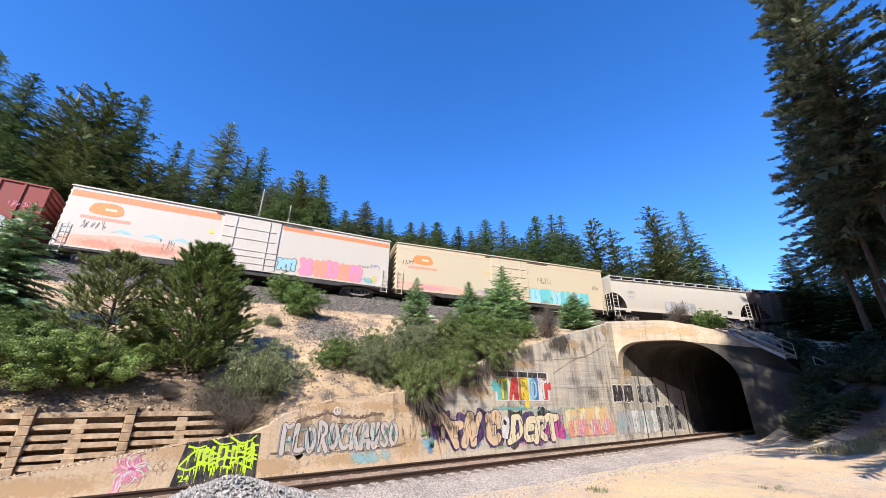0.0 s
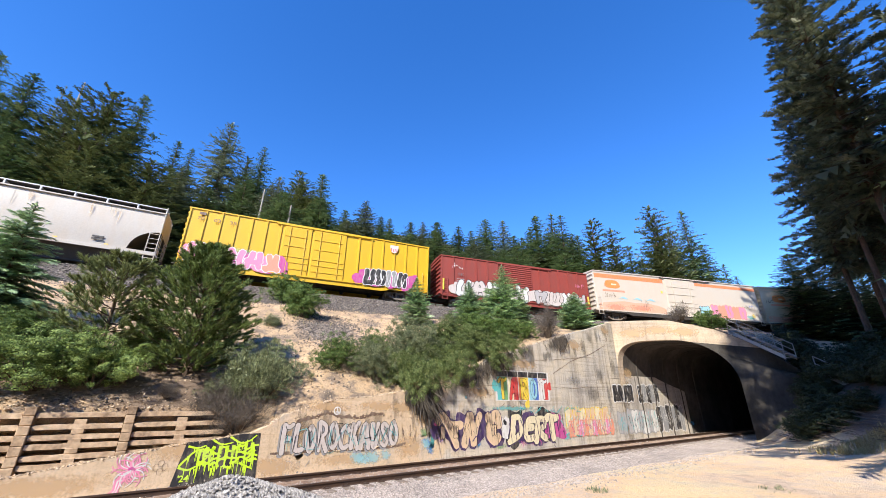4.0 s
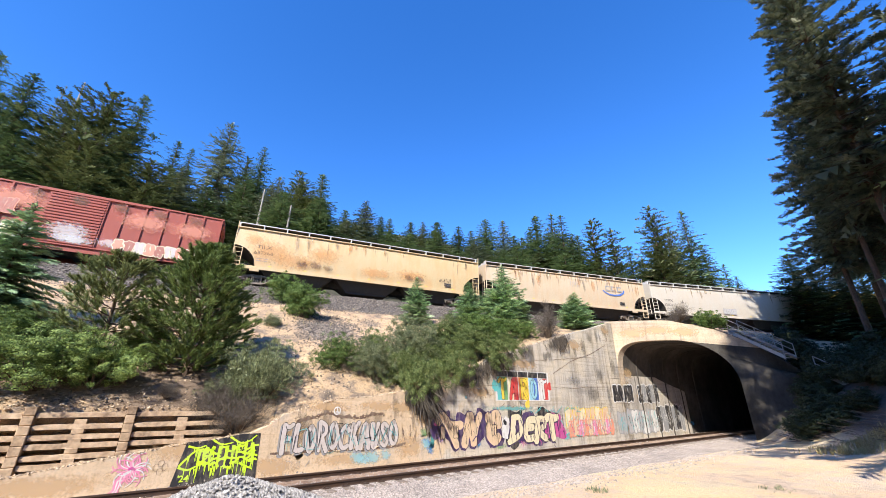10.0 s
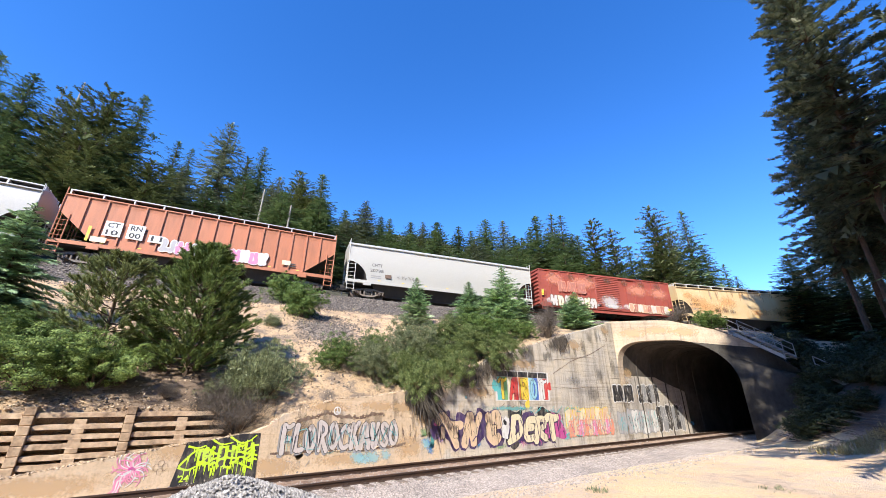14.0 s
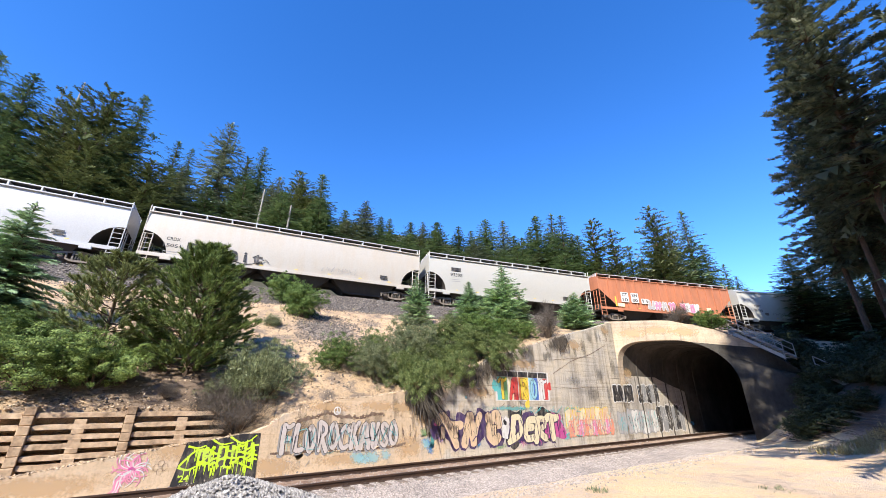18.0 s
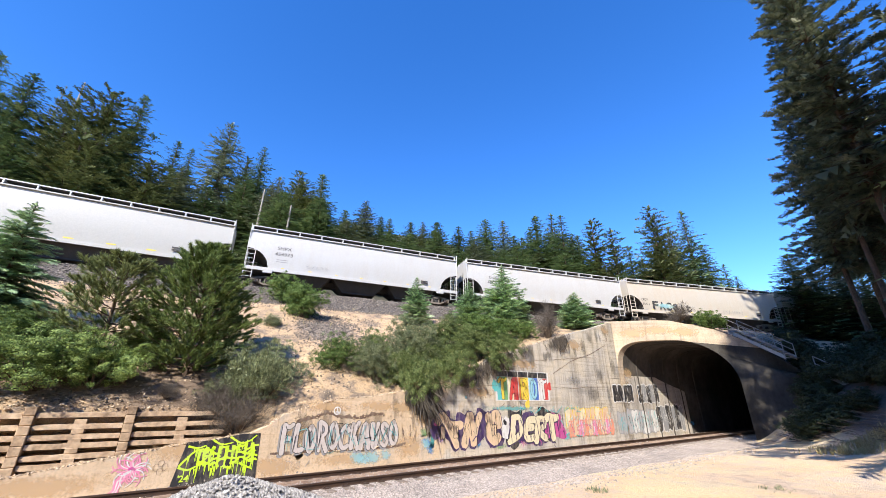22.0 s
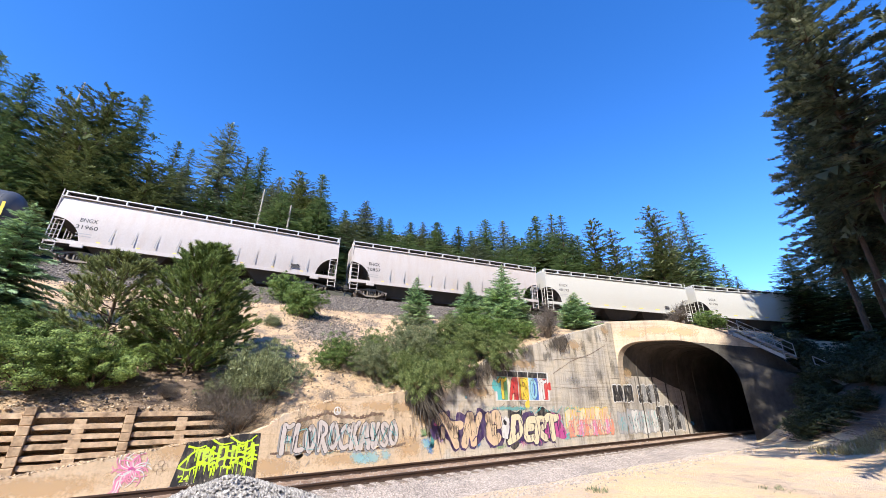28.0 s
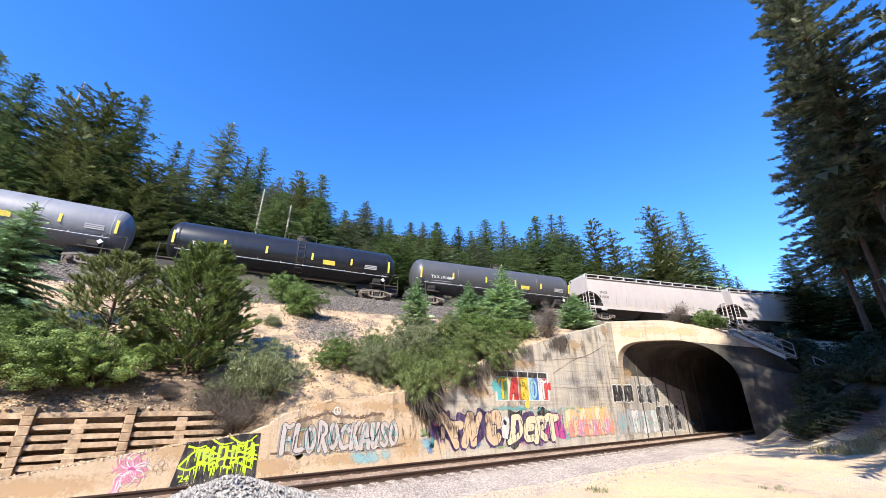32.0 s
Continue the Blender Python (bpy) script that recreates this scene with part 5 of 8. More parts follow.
plant("pine_sapling", YP[1], *at_uv(-9.75, 6.4), 0.8, 70, "slim young green pine behind a larger one", "pine", wide=0.62)
SF = [fir_meshes(4.0, 1.35, 71, M_FIRYOUNG, whorls=24, per=11, bare=0.02, taper=0.75, droop=0.2, lift=0.4, gap=0.03, m=6, nest=13, sag=0.18, wide=0.45, trunk_r=0.05, fill=1.4),
      fir_meshes(4.0, 1.3, 72, M_FIRYOUNG, whorls=30, per=11, bare=0.01, taper=0.85, droop=-0.1, lift=0.4, gap=0.02, m=5, nest=10, sag=0.05, wide=0.42, trunk_r=0.05, fill=1.6)]
plant("fir_sapling", SF[0], *at_uv(-16.9, 7.9), 1.2, 10, "young bluish green fir with drooping tiers of branches", "fir", wide=1.25)
plant("fir_sapling", SF[0], *at_uv(-17.6, 6.0), 0.75, 110, "young bluish green fir with drooping tiers of branches", "fir", wide=1.3)
for u, v, sc, w, t in ((1.3, 8.6, 0.8, 1.25, 30), (6.3, 9.2, 0.82, 1.5, 80), (7.1, 6.4, 1.14, 1.3, 150), (9.0, 6.6, 0.62, 1.5, 220), (10.5, 3.3, 0.6, 1.8, 10), (11.2, 3.5, 0.64, 1.7, 90)):
    plant("fir_sapling", SF[1], *at_uv(u, v), sc, t, "small conical green fir growing on the slope", "fir", "small firs above the wall", wide=w)
BUSH = [shrub_meshes(2.4, 1.9, 81, M_SHRUB, 26000, 0.046, 12, clump=0.17, rag=0.5),
        shrub_meshes(2.6, 2.0, 82, M_SHRUB_GREY, 26000, 0.075, 13, width=0.14, clump=0.13, up=1.1, rag=0.45),
        shrub_meshes(2.2, 1.9, 83, M_SHRUB_BRIGHT, 24000, 0.045, 11, clump=0.12, rag=0.35),
        shrub_meshes(3.0, 2.0, 84, M_SHRUB_WILLOW, 28000, 0.064, 13, hang=1.0, width=0.24, up=-0.2, clump=0.19, rag=0.6),
        shrub_meshes(1.8, 1.7, 85, M_TWIG, 3600, 0.3, 9, width=0.009, stems=50, up=1.4, clump=0.2),
        shrub_meshes(2.5, 1.9, 86, M_SHADE_LEAF, 7000, 0.08, 9, clump=0.17, rag=0.35)]
for u, v, k, sc, w, t, lab in (
    (-14.6, 3.6, 0, 0.98, 1.2, 0, "broad green leafy shrub above the crib wall"), (-13.2, 3.7, 0, 0.86, 1.1, 120, "broad green leafy shrub above the crib wall"),
    (-16.2, 4.6, 0, 0.9, 1.1, 240, "broad green leafy shrub above the crib wall"), (-15.4, 6.2, 2, 0.7, 1.1, 50, "bright green leafy shrub on the slope"), (-12.2, 5.6, 0, 0.7, 1.0, 300, "green leafy shrub beside a young pine"),
    (-8.35, 3.4, 1, 1.12, 1.05, 15, "grey-green feathery bush on the slope"), (-9.2, 3.9, 1, 0.8, 1.0, 200, "grey-green feathery bush on the slope"),
    (-5.6, 13.6, 2, 1.2, 0.95, 10, "rounded bright green leafy bush below the track"), (-5.4, 10.6, 2, 1.05, 1.1, 140, "rounded bright green leafy bush below the track"),
    (-7.2, 9.3, 1, 0.35, 1.0, 140, "small grey-green weed on the slope"),
    (17.35, -2.35, 2, 0.75, 1.2, 20, "small bright green bush on the portal's edge"),
    (6.6, 2.35, 4, 1.15, 0.8, 20, "bare grey twiggy bush hanging at the wall's top"), (16.3, -0.9, 4, 0.8, 1.1, 80, "bare grey twiggy bush on the portal"),
    (-10.0, 3.0, 4, 0.7, 1.1, 200, "tangled dry grey brush above the wall"), (-9.2, 2.6, 4, 0.8, 1.2, 90, "tangled dry grey brush above the wall"), (-11.3, 3.3, 4, 0.35, 1.1, 300, "tangled dry grey brush above the wall")):
    plant("shrub", BUSH[k], *at_uv(u, v), sc, t, lab, "shrub", "", w, "stem", "foliage")
WILLOW = [BUSH[3], shrub_meshes(3.2, 2.6, 87, M_SHRUB_WILLOW, 32000, 0.062, 13, hang=1.1, width=0.26, up=0.3, clump=0.2, stems=34, rag=0.6), shrub_meshes(3.0, 2.3, 88, M_SHRUB_BRIGHT, 30000, 0.056, 12, hang=0.3, width=0.3, up=0.4, clump=0.19, stems=30, rag=0.6), shrub_meshes(3.0, 2.4, 89, M_SHRUB_GREY, 30000, 0.06, 12, hang=0.6, width=0.22, up=0.4, clump=0.18, stems=34, rag=0.6)]
for i, (u, v, k, sc, w) in enumerate(((-5.3, 4.4, 2, 0.66, 0.95), (-4.1, 3.4, 3, 0.8, 0.9), (-2.9, 2.2, 0, 0.95, 0.8), (-2.0, 3.8, 3, 1.05, 0.95), (-1.0, 2.4, 0, 0.95, 0.95), (0.3, 3.8, 1, 0.9, 1.0), (1.0, 2.2, 0, 0.9, 0.95), (2.4, 3.9, 2, 0.85, 1.05), (3.0, 2.3, 0, 0.55, 0.9), (4.2, 3.6, 2, 0.6, 1.1), (5.6, 3.2, 2, 0.45, 1.1), (-3.3, 5.0, 2, 0.6, 0.9))):
    plant("willow_shrub", WILLOW[k], *at_uv(u, v), sc, TRACK_TURN + pr.uniform(-25, 25), "dense green shrub overhanging the top of the retaining wall", "shrub", "shrubs along the wall's top", w, "stem", "foliage")
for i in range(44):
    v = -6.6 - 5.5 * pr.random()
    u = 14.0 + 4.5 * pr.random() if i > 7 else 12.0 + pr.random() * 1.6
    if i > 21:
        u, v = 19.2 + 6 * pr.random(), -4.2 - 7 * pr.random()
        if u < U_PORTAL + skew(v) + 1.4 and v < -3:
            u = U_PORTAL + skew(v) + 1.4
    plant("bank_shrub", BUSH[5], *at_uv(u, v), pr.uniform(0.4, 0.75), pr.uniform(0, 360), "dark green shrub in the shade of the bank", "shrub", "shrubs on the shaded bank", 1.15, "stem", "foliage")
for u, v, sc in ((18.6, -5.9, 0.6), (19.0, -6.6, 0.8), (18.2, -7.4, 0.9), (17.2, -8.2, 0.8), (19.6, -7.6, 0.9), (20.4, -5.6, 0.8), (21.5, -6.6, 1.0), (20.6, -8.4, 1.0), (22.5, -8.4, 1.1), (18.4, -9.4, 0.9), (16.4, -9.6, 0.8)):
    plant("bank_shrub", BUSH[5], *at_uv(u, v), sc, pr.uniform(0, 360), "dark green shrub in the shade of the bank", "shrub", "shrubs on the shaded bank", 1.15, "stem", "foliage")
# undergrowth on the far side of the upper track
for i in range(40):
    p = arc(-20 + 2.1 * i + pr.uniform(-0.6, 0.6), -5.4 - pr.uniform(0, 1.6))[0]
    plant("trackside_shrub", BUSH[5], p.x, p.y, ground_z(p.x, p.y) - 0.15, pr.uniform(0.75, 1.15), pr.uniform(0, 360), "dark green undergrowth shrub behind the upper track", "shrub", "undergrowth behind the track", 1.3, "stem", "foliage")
# grass
def grass(name, n, place, hmin, hmax, material, label, seed):
    rng = np.random.default_rng(seed)
    P = np.array([place(rng) for _ in range(n)])
    D = np.tile(np.array([0, 0, 1.0]), (n, 1))
    V, F = blades(P, D, rng.uniform(hmin, hmax, n), 5, 0.3, rng, 0.05)
    tagged(put(name, leaf_mesh(name, V, F, material), None), label, "grass", kind="stuff")


def on_ground(u, v):
    p = uv(u, v)
    return (p.x, p.y, ground_z(p.x, p.y))


grass("dry_grass", 420, lambda r: on_ground(r.uniform(7.8, 9.8), r.normal(-9.0, 0.7)), 0.12, 0.3, M_DRYGRASS, "dry yellow grass at the foot of the shaded bank", 3)
grass("weeds", 60, lambda r: on_ground(*((-3.07 + r.normal(0, 0.12), -6.3 + r.normal(0, 0.12)) if r.uniform() < 0.6 else (0.25 + r.normal(0, 0.15), -8.7 + r.normal(0, 0.15)))), 0.05, 0.13, M_SHRUB_GREY, "small green weeds in the gravel", 4)
grass("slope_grass", 260, lambda r: on_ground(r.uniform(-17, 8), r.uniform(3.2, 14)), 0.12, 0.3, M_DRYGRASS, "thin dry grass tufts on the slope", 6)
# ragged dead twigs and roots that hang over the edge of the wall
def fringe(ranges, n, material, label, seed):
    rng = np.random.default_rng(seed)
    P, S, D = [], [], []
    for a, b, lo, hi in ranges:
        for k in range(n):
            u = rng.uniform(a, b)
            f = 1 - abs(2 * (u - a) / (b - a) - 1)
            p = uv(u, V_WALL - rng.uniform(0.02, 0.16), wall_top(u) + rng.uniform(-0.25, 0.12))
            P.append(p)
            S.append(rng.uniform(lo, hi) * (0.4 + 0.6 * f))
            D.append(np.array([0.25 * UD.x, 0.25 * UD.y, -1.0]))
    V, F = blades(np.array(P), np.array(D), np.array(S), 3, 0.22, rng, 0.025)
    tagged(put("hanging_twigs", leaf_mesh("hanging_twigs", V, F, material), None), label, "twigs", kind="stuff")


fringe(((5.2, 7.6, 0.3, 0.8), (6.0, 7.2, 0.3, 1.0), (2.9, 4.2, 0.15, 0.4)), 130, M_TWIG, "grey dead twigs hanging over the top of the wall", 21)
fringe(((-3.5, -1.7, 0.5, 1.4), (-3.1, -2.1, 0.7, 1.8), (0.2, 2.7, 0.5, 1.2), (-0.6, 0.3, 0.3, 0.8)), 260, M_TWIG, "dark brown roots and stems hanging over the wall", 22)
M_BRUSH = rocky("brush_wood", [(0.09, 0.065, 0.05), (0.2, 0.145, 0.1)], 9, big=2, strength=0.5)
# fallen branches at the foot of the bank
bm = bmesh.new()
for i in range(260):
    f = pr.uniform(-0.5, 1)
    p = Vector(on_ground(10.2 + 4.6 * f + pr.uniform(0, 1.2), -8.0 + 3.6 * f - pr.uniform(0, 1.6)))
    a = pr.uniform(0, 3.14)
    d = Vector((math.cos(a), math.sin(a), pr.uniform(0, 0.35))) * pr.uniform(0.3, 1.0)
    rod(bm, p, p + d, 0.015, 3, 0.005)
tagged(part("fallen_branches", bm, M_BRUSH), "heap of fallen brown branches beside the portal", "branches", kind="stuff")
# ---- paint and wear on the retaining wall ----
retaining = bpy.data.objects["retaining_wall"]
lining = bpy.data.objects["tunnel_lining"]
portal = bpy.data.objects["tunnel_portal"]


def wall_frame(u, z):
    p = uv(u, V_WALL - 0.004, z)
    return Matrix(((UD.x, 0, -VD.x, p.x), (UD.y, 0, -VD.y, p.y), (0, 1, 0, p.z), (0, 0, 0, 1)))


W0F = wall_frame(0, 0)
wr = random.Random(77)


def piece(text, u0, u1, z0, z1, fills, outline, parent=retaining, second=None, fat=0.14, edge=0.03, loose=0.05, wide=1.0, lean=0.0):
    """Readable graffiti letters, each with its own outline."""
    w = (u1 - u0) / len(text)
    for i, ch in enumerate(text):
        brushed(ch, u0 + w * (i + 0.5), (z0 + z1) / 2 + wr.uniform(-0.04, 0.04), w * wide, (z1 - z0) * wr.uniform(0.92, 1.05) - fat, fat, edge, fills[i % len(fills)], outline, parent, W0F, 0.004 + 0.0018 * (i % 2), wr, lean + wr.uniform(-0.1, 0.1), loose, second)


# stains and cracks
for i in range(30):
    u = -8 + 20 * (i + wr.random()) / 30
    zt = wall_top(u)
    haze("soot", u, zt - 0.2 - wr.uniform(0.2, 0.8), wr.uniform(0.2, 0.6), wr.uniform(0.5, 1.3), retaining, W0F, 0.0005 * (i % 5))
for u, z, ru, rz, c in ((-5.05, 0.02, 0.62, 0.36, "skyblue"), (-6.4, 0.36, 0.5, 0.2, "teal"), (-2.35, 1.42, 0.24, 0.28, "pink"), (-2.35, 0.42, 0.4, 0.32, "blue"), (-1.7, 0.6, 0.5, 0.6, "purple"), (0.0, 0.2, 1.2, 0.3, "blue"),
                        (3.9, 0.1, 2.0, 0.25, "magenta"), (1.6, 0.05, 0.7, 0.25, "green"), (5.9, 0.9, 0.5, 0.7, "magenta"), (6.4, 0.2, 0.9, 0.3, "teal"), (8.6, 0.85, 2.3, 0.7, "pink"), (8.2, 1.0, 1.5, 0.5, "coral"), (9.6, 0.4, 1.6, 0.3, "pink"),
                        (-0.3, 2.1, 0.2, 0.16, "skyblue"), (10.9, 2.2, 0.35, 1.7, "soot"), (9.3, 2.3, 1.4, 0.8, "soot"), (7.6, 3.0, 1.6, 0.5, "grey"), (10.2, 3.4, 0.8, 0.8, "soot"), (11.8, 3.9, 0.5, 1.2, "soot"), (12.6, 0.9, 1.2, 0.6, "teal"), (14.5, 0.8, 1.4, 0.6, "white"), (21.2, 0.45, 0.9, 0.42, "blue"), (-9.6, 0.15, 0.7, 0.3, "grey"), (2.5, 1.6, 3.2, 0.22, "teal"), (5.4, 1.3, 0.8, 0.4, "lilac")):
    haze(c, u, z, ru, rz, lining if u > U_PORTAL + 1 else retaining, W0F, 0.001 + wr.uniform(0, 0.002))


def crack(pts, w, steps=9):
    out = []
    for (a, b), (c, d) in zip(pts, pts[1:]):
        for k in range(steps):
            f = k / steps
            out.append((a + (c - a) * f, b + (d - b) * f + wr.uniform(-0.025, 0.025)))
    left, right = [], []
    for x, y in out:
        h = w * wr.uniform(0.25, 1.0)
        left.append((x, y + h))
        right.append((x, y - h * 0.6))
    bm = bmesh.new()
    a = [bm.verts.new((*p, 0.0045)) for p in left]
    b = [bm.verts.new((*p, 0.0045)) for p in right]
    for i in range(len(a) - 1):
        bm.faces.new((a[i], b[i], b[i + 1], a[i + 1]))
    bmesh.ops.transform(bm, matrix=W0F, verts=bm.verts)
    part("crack", bm, INK["brown"], retaining, "dark ragged crack in the concrete")


crack(((-7.6, 1.28), (-6.95, 1.42), (-6.57, 1.56), (-6.14, 1.4), (-5.26, 1.35), (-4.7, 1.49), (-4.3, 1.4)), 0.1)
crack(((-8.3, 0.36), (-6.82, 0.36), (-5.18, 0.3), (-3.79, 0.34), (-3.3, 0.42)), 0.08)
crack(((11.23, 5.23), (9.6, 4.6), (7.53, 4.05), (5.65, 3.21)), 0.03)
crack(((11.9, 6.7), (11.75, 5.9), (11.3, 5.3)), 0.04, 5)
crack(((8.6, 3.6), (8.5, 2.6), (8.55, 1.9)), 0.018, 5)
crack(((4.4, 3.9), (6.0, 4.05), (8.2, 4.3), (10.5, 4.4)), 0.016)
crack(((-1.0, 2.55), (1.5, 2.6), (4.0, 2.62), (7.0, 2.6), (11.5, 2.75)), 0.012)
crack(((-2.72, 2.3), (-2.7, 1.0), (-2.66, -0.2)), 0.03, 6)
# broken pieces of concrete lying along the ledge
for i in range(60):
    u = wr.uniform(-8.2, -3.0)
    z = 0.36 + wr.uniform(-0.05, 0.05) if i % 3 else 1.38 + wr.uniform(-0.06, 0.1)
    s_ = wr.uniform(0.012, 0.04)
    bm = bmesh.new()
    bmesh.ops.create_icosphere(bm, subdivisions=1, radius=s_)
    for w in bm.verts:
        w.co = w.co * wr.uniform(0.6, 1.2)
    p = uv(u, V_WALL - 0.01, z)
    bmesh.ops.translate(bm, vec=p, verts=bm.verts)
    part("broken_concrete", bm, M_CLOD, retaining)
# form-board lines: shallow ribs between the lifts
for z in (0.95, 1.95, 3.35, 4.3, 5.0):
    us = [u for u in [-8 + 0.5 * i for i in range(41)] if wall_top(u) > z + 0.15]
    if len(us) < 3:
        continue
    bm = bmesh.new()
    loft(bm, [[uv(u, V_WALL + 0.01, z - 0.012), uv(u, V_WALL - 0.003, z), uv(u, V_WALL + 0.01, z + 0.012)] for u in us])
    part("form_joint", bm, M_WALL, retaining)
# black panel with neon spikes
shape("black_panel", ((-10.8, -0.26), (-8.62, -0.42), (-8.66, 0.98), (-9.2, 0.98), (-9.9, 0.86), (-10.6, 0.82)), INK["black"], retaining, W0F, 0.003, "black painted panel")
nr = random.Random(4)


def neon(pts, w0, w1, k):
    stroke("neon_stroke", flowing(pts), w0, w1, INK["neon"], retaining, W0F, 0.0065 + 0.0003 * (k % 20))


def drips(u, z, n, k):
    for q in range(n):
        d = u + nr.uniform(-0.1, 0.1)
        neon([(d, z + 0.03), (d + 0.004, z - 0.06), (d, z - nr.uniform(0.12, 0.34))], 0.04, 0.006, k + q)


# barbed letters of the neon piece: leaning uprights, cross bars and hooks, all of them dripping
for i in range(9):
    u = -10.22 + 0.17 * i
    top, foot = 0.62 + 0.05 * nr.random() + 0.012 * i, 0.1 + nr.uniform(-0.06, 0.1)
    lean = nr.uniform(-0.09, 0.09)
    neon([(u, top), (u + lean, (top + foot) / 2 + 0.06), (u + lean * 0.4, foot)], 0.1, 0.03, 3 * i)
    drips(u, foot + 0.05, 2, 5 * i)
    for q in range(3):
        z = foot + (top - foot) * (0.25 + 0.3 * q) + nr.uniform(-0.05, 0.05)
        neon([(u - 0.04, z), (u + 0.06, z + nr.uniform(-0.07, 0.07)), (u + 0.2, z + nr.uniform(-0.09, 0.09))], 0.07, 0.045, 3 * i + q + 1)
        if nr.random() < 0.6:
            drips(u + 0.1, z, 1, 7 * i + q)
# long hooked lines that run out to the panel's edge
for k, pts in enumerate((((-10.68, 0.22), (-10.5, 0.44), (-10.3, 0.6), (-10.05, 0.5)), ((-10.7, 0.2), (-10.45, 0.12), (-10.2, 0.22), (-9.9, 0.3)), ((-10.55, 0.72), (-10.3, 0.66), (-10.1, 0.72)), ((-9.95, 0.86), (-9.7, 0.72), (-9.4, 0.76)), ((-9.5, 0.92), (-9.2, 0.74), (-8.95, 0.78), (-8.76, 0.94)), ((-9.1, 0.5), (-8.9, 0.42), (-8.72, 0.52)), ((-9.15, 0.2), (-8.95, 0.1), (-8.78, 0.02)), ((-9.0, 0.3), (-8.85, 0.22), (-8.7, 0.3)))):
    neon(pts, 0.06, 0.03, 2 * k + 4)
    for q in pts[1:-1]:
        drips(q[0], q[1], 2, k)
letter("graffiti_date", "'24", INK["neon"], retaining, wall_frame(-10.52, -0.08), 0.26, 0.17, 0.02, 0.009)
# pink flower: curling petals with white edges, on a stalk
for i in range(40):
    a = 6.283 * i / 40 + nr.uniform(-0.12, 0.12)
    r = nr.uniform(0.3, 0.52)
    curl = nr.choice((-0.7, 0.7))
    pts = [(-11.72 + r * f * math.cos(a + curl * f * f), 0.24 + 0.85 * r * f * math.sin(a + curl * f * f)) for f in (0.08, 0.35, 0.6, 0.82, 1.0)]
    stroke("flower_stroke", flowing(pts), 0.035, 0.018, INK["pink" if i % 3 else "white"], retaining, W0F, 0.005 + 0.0005 * (i % 7))
stroke("flower_stroke", [(-11.8, 0.24), (-11.72, 0.28), (-11.64, 0.22)], 0.07, 0.05, INK["magenta"], retaining, W0F, 0.0095)
for k in range(5):
    stroke("flower_stroke", [(-11.8 - 0.02 * k, 0.16), (-11.86 - 0.035 * k, 0.0), (-11.92 - 0.02 * k, -0.2), (-11.88 - 0.07 * k, -0.36)], 0.06, 0.05, INK["pink" if k % 2 == 0 else "white"], retaining, W0F, 0.004 + 0.0004 * k)
haze("pink", -11.74, 0.24, 0.55, 0.5, retaining, W0F, 0.003)
haze("pink", -11.8, 0.1, 0.36, 0.42, retaining, W0F)
for k in range(4):
    a = k * 1.57
    stroke("doodle", [(-11.1 + 0.1 * math.cos(a) + 0.07 * math.cos(j), 0.24 + 0.1 * math.sin(a) + 0.09 * math.sin(j)) for j in range(7)], 0.008, 0.008, INK["brown"], retaining, W0F, 0.004)
# peace sign
ring = [(-6.22 + 0.12 * math.cos(i * 0.35), 1.6 + 0.12 * math.sin(i * 0.35)) for i in range(19)]
stroke("peace_sign", ring, 0.035, 0.035, INK["white"], retaining, W0F, 0.006)
for a in (1.57, -1.57, -0.8, -2.35):
    stroke("peace_sign", [(-6.22, 1.6), (-6.22 + 0.06 * math.cos(a), 1.6 + 0.06 * math.sin(a)), (-6.22 + 0.12 * math.cos(a), 1.6 + 0.12 * math.sin(a))], 0.025, 0.025, INK["white"], retaining, W0F, 0.0065)
piece("FLOROCKAUSO", -8.05, -3.7, 0.3, 1.26, ["dusty"], "black", second="grey", fat=0.15, edge=0.018, wide=0.86, loose=0.05)
for k, (u, z, ru, rz) in enumerate(((-1.5, 0.95, 0.5, 0.55), (-0.5, 0.7, 0.6, 0.6), (0.55, 0.95, 0.5, 0.6), (1.35, 0.7, 0.5, 0.68))):
    shape("graffiti_ground", blob(u, z, ru, rz, 60 + k, 34, 0.3), INK["purple"], retaining, W0F, 0.0026 + 0.0003 * k)
for k, (u, z, ru, rz) in enumerate(((2.7, 0.75, 0.6, 0.7), (3.6, 0.7, 0.8, 0.75), (4.6, 0.75, 0.8, 0.75), (5.6, 0.7, 0.6, 0.7))):
    shape("graffiti_ground", blob(u, z, ru, rz, 70 + k, 34, 0.34), INK[("black", "purple", "black", "magenta")[k]], retaining, W0F, 0.0026 + 0.0003 * k)
piece("tNc", -1.75, 1.75, 0.05, 1.5, ["peach", "peach", "peach"], "purple", second="purple", fat=0.38, edge=0.04, loose=0.05, wide=0.8)
for u in (-1.6, -0.9, 0.2, 1.3):
    throw_up(retaining, W0F, u - 0.12, u + 0.12, 0.5, 0.9, 1, ["peach"], "black", int(u * 10) + 50, 0.012)
stroke("graffiti_stroke", [(0.0, 0.3), (0.25, 0.55), (0.05, 0.7), (0.3, 0.85), (0.5, 0.7), (0.2, 0.45)], 0.05, 0.03, INK["purple"], retaining, W0F, 0.016)
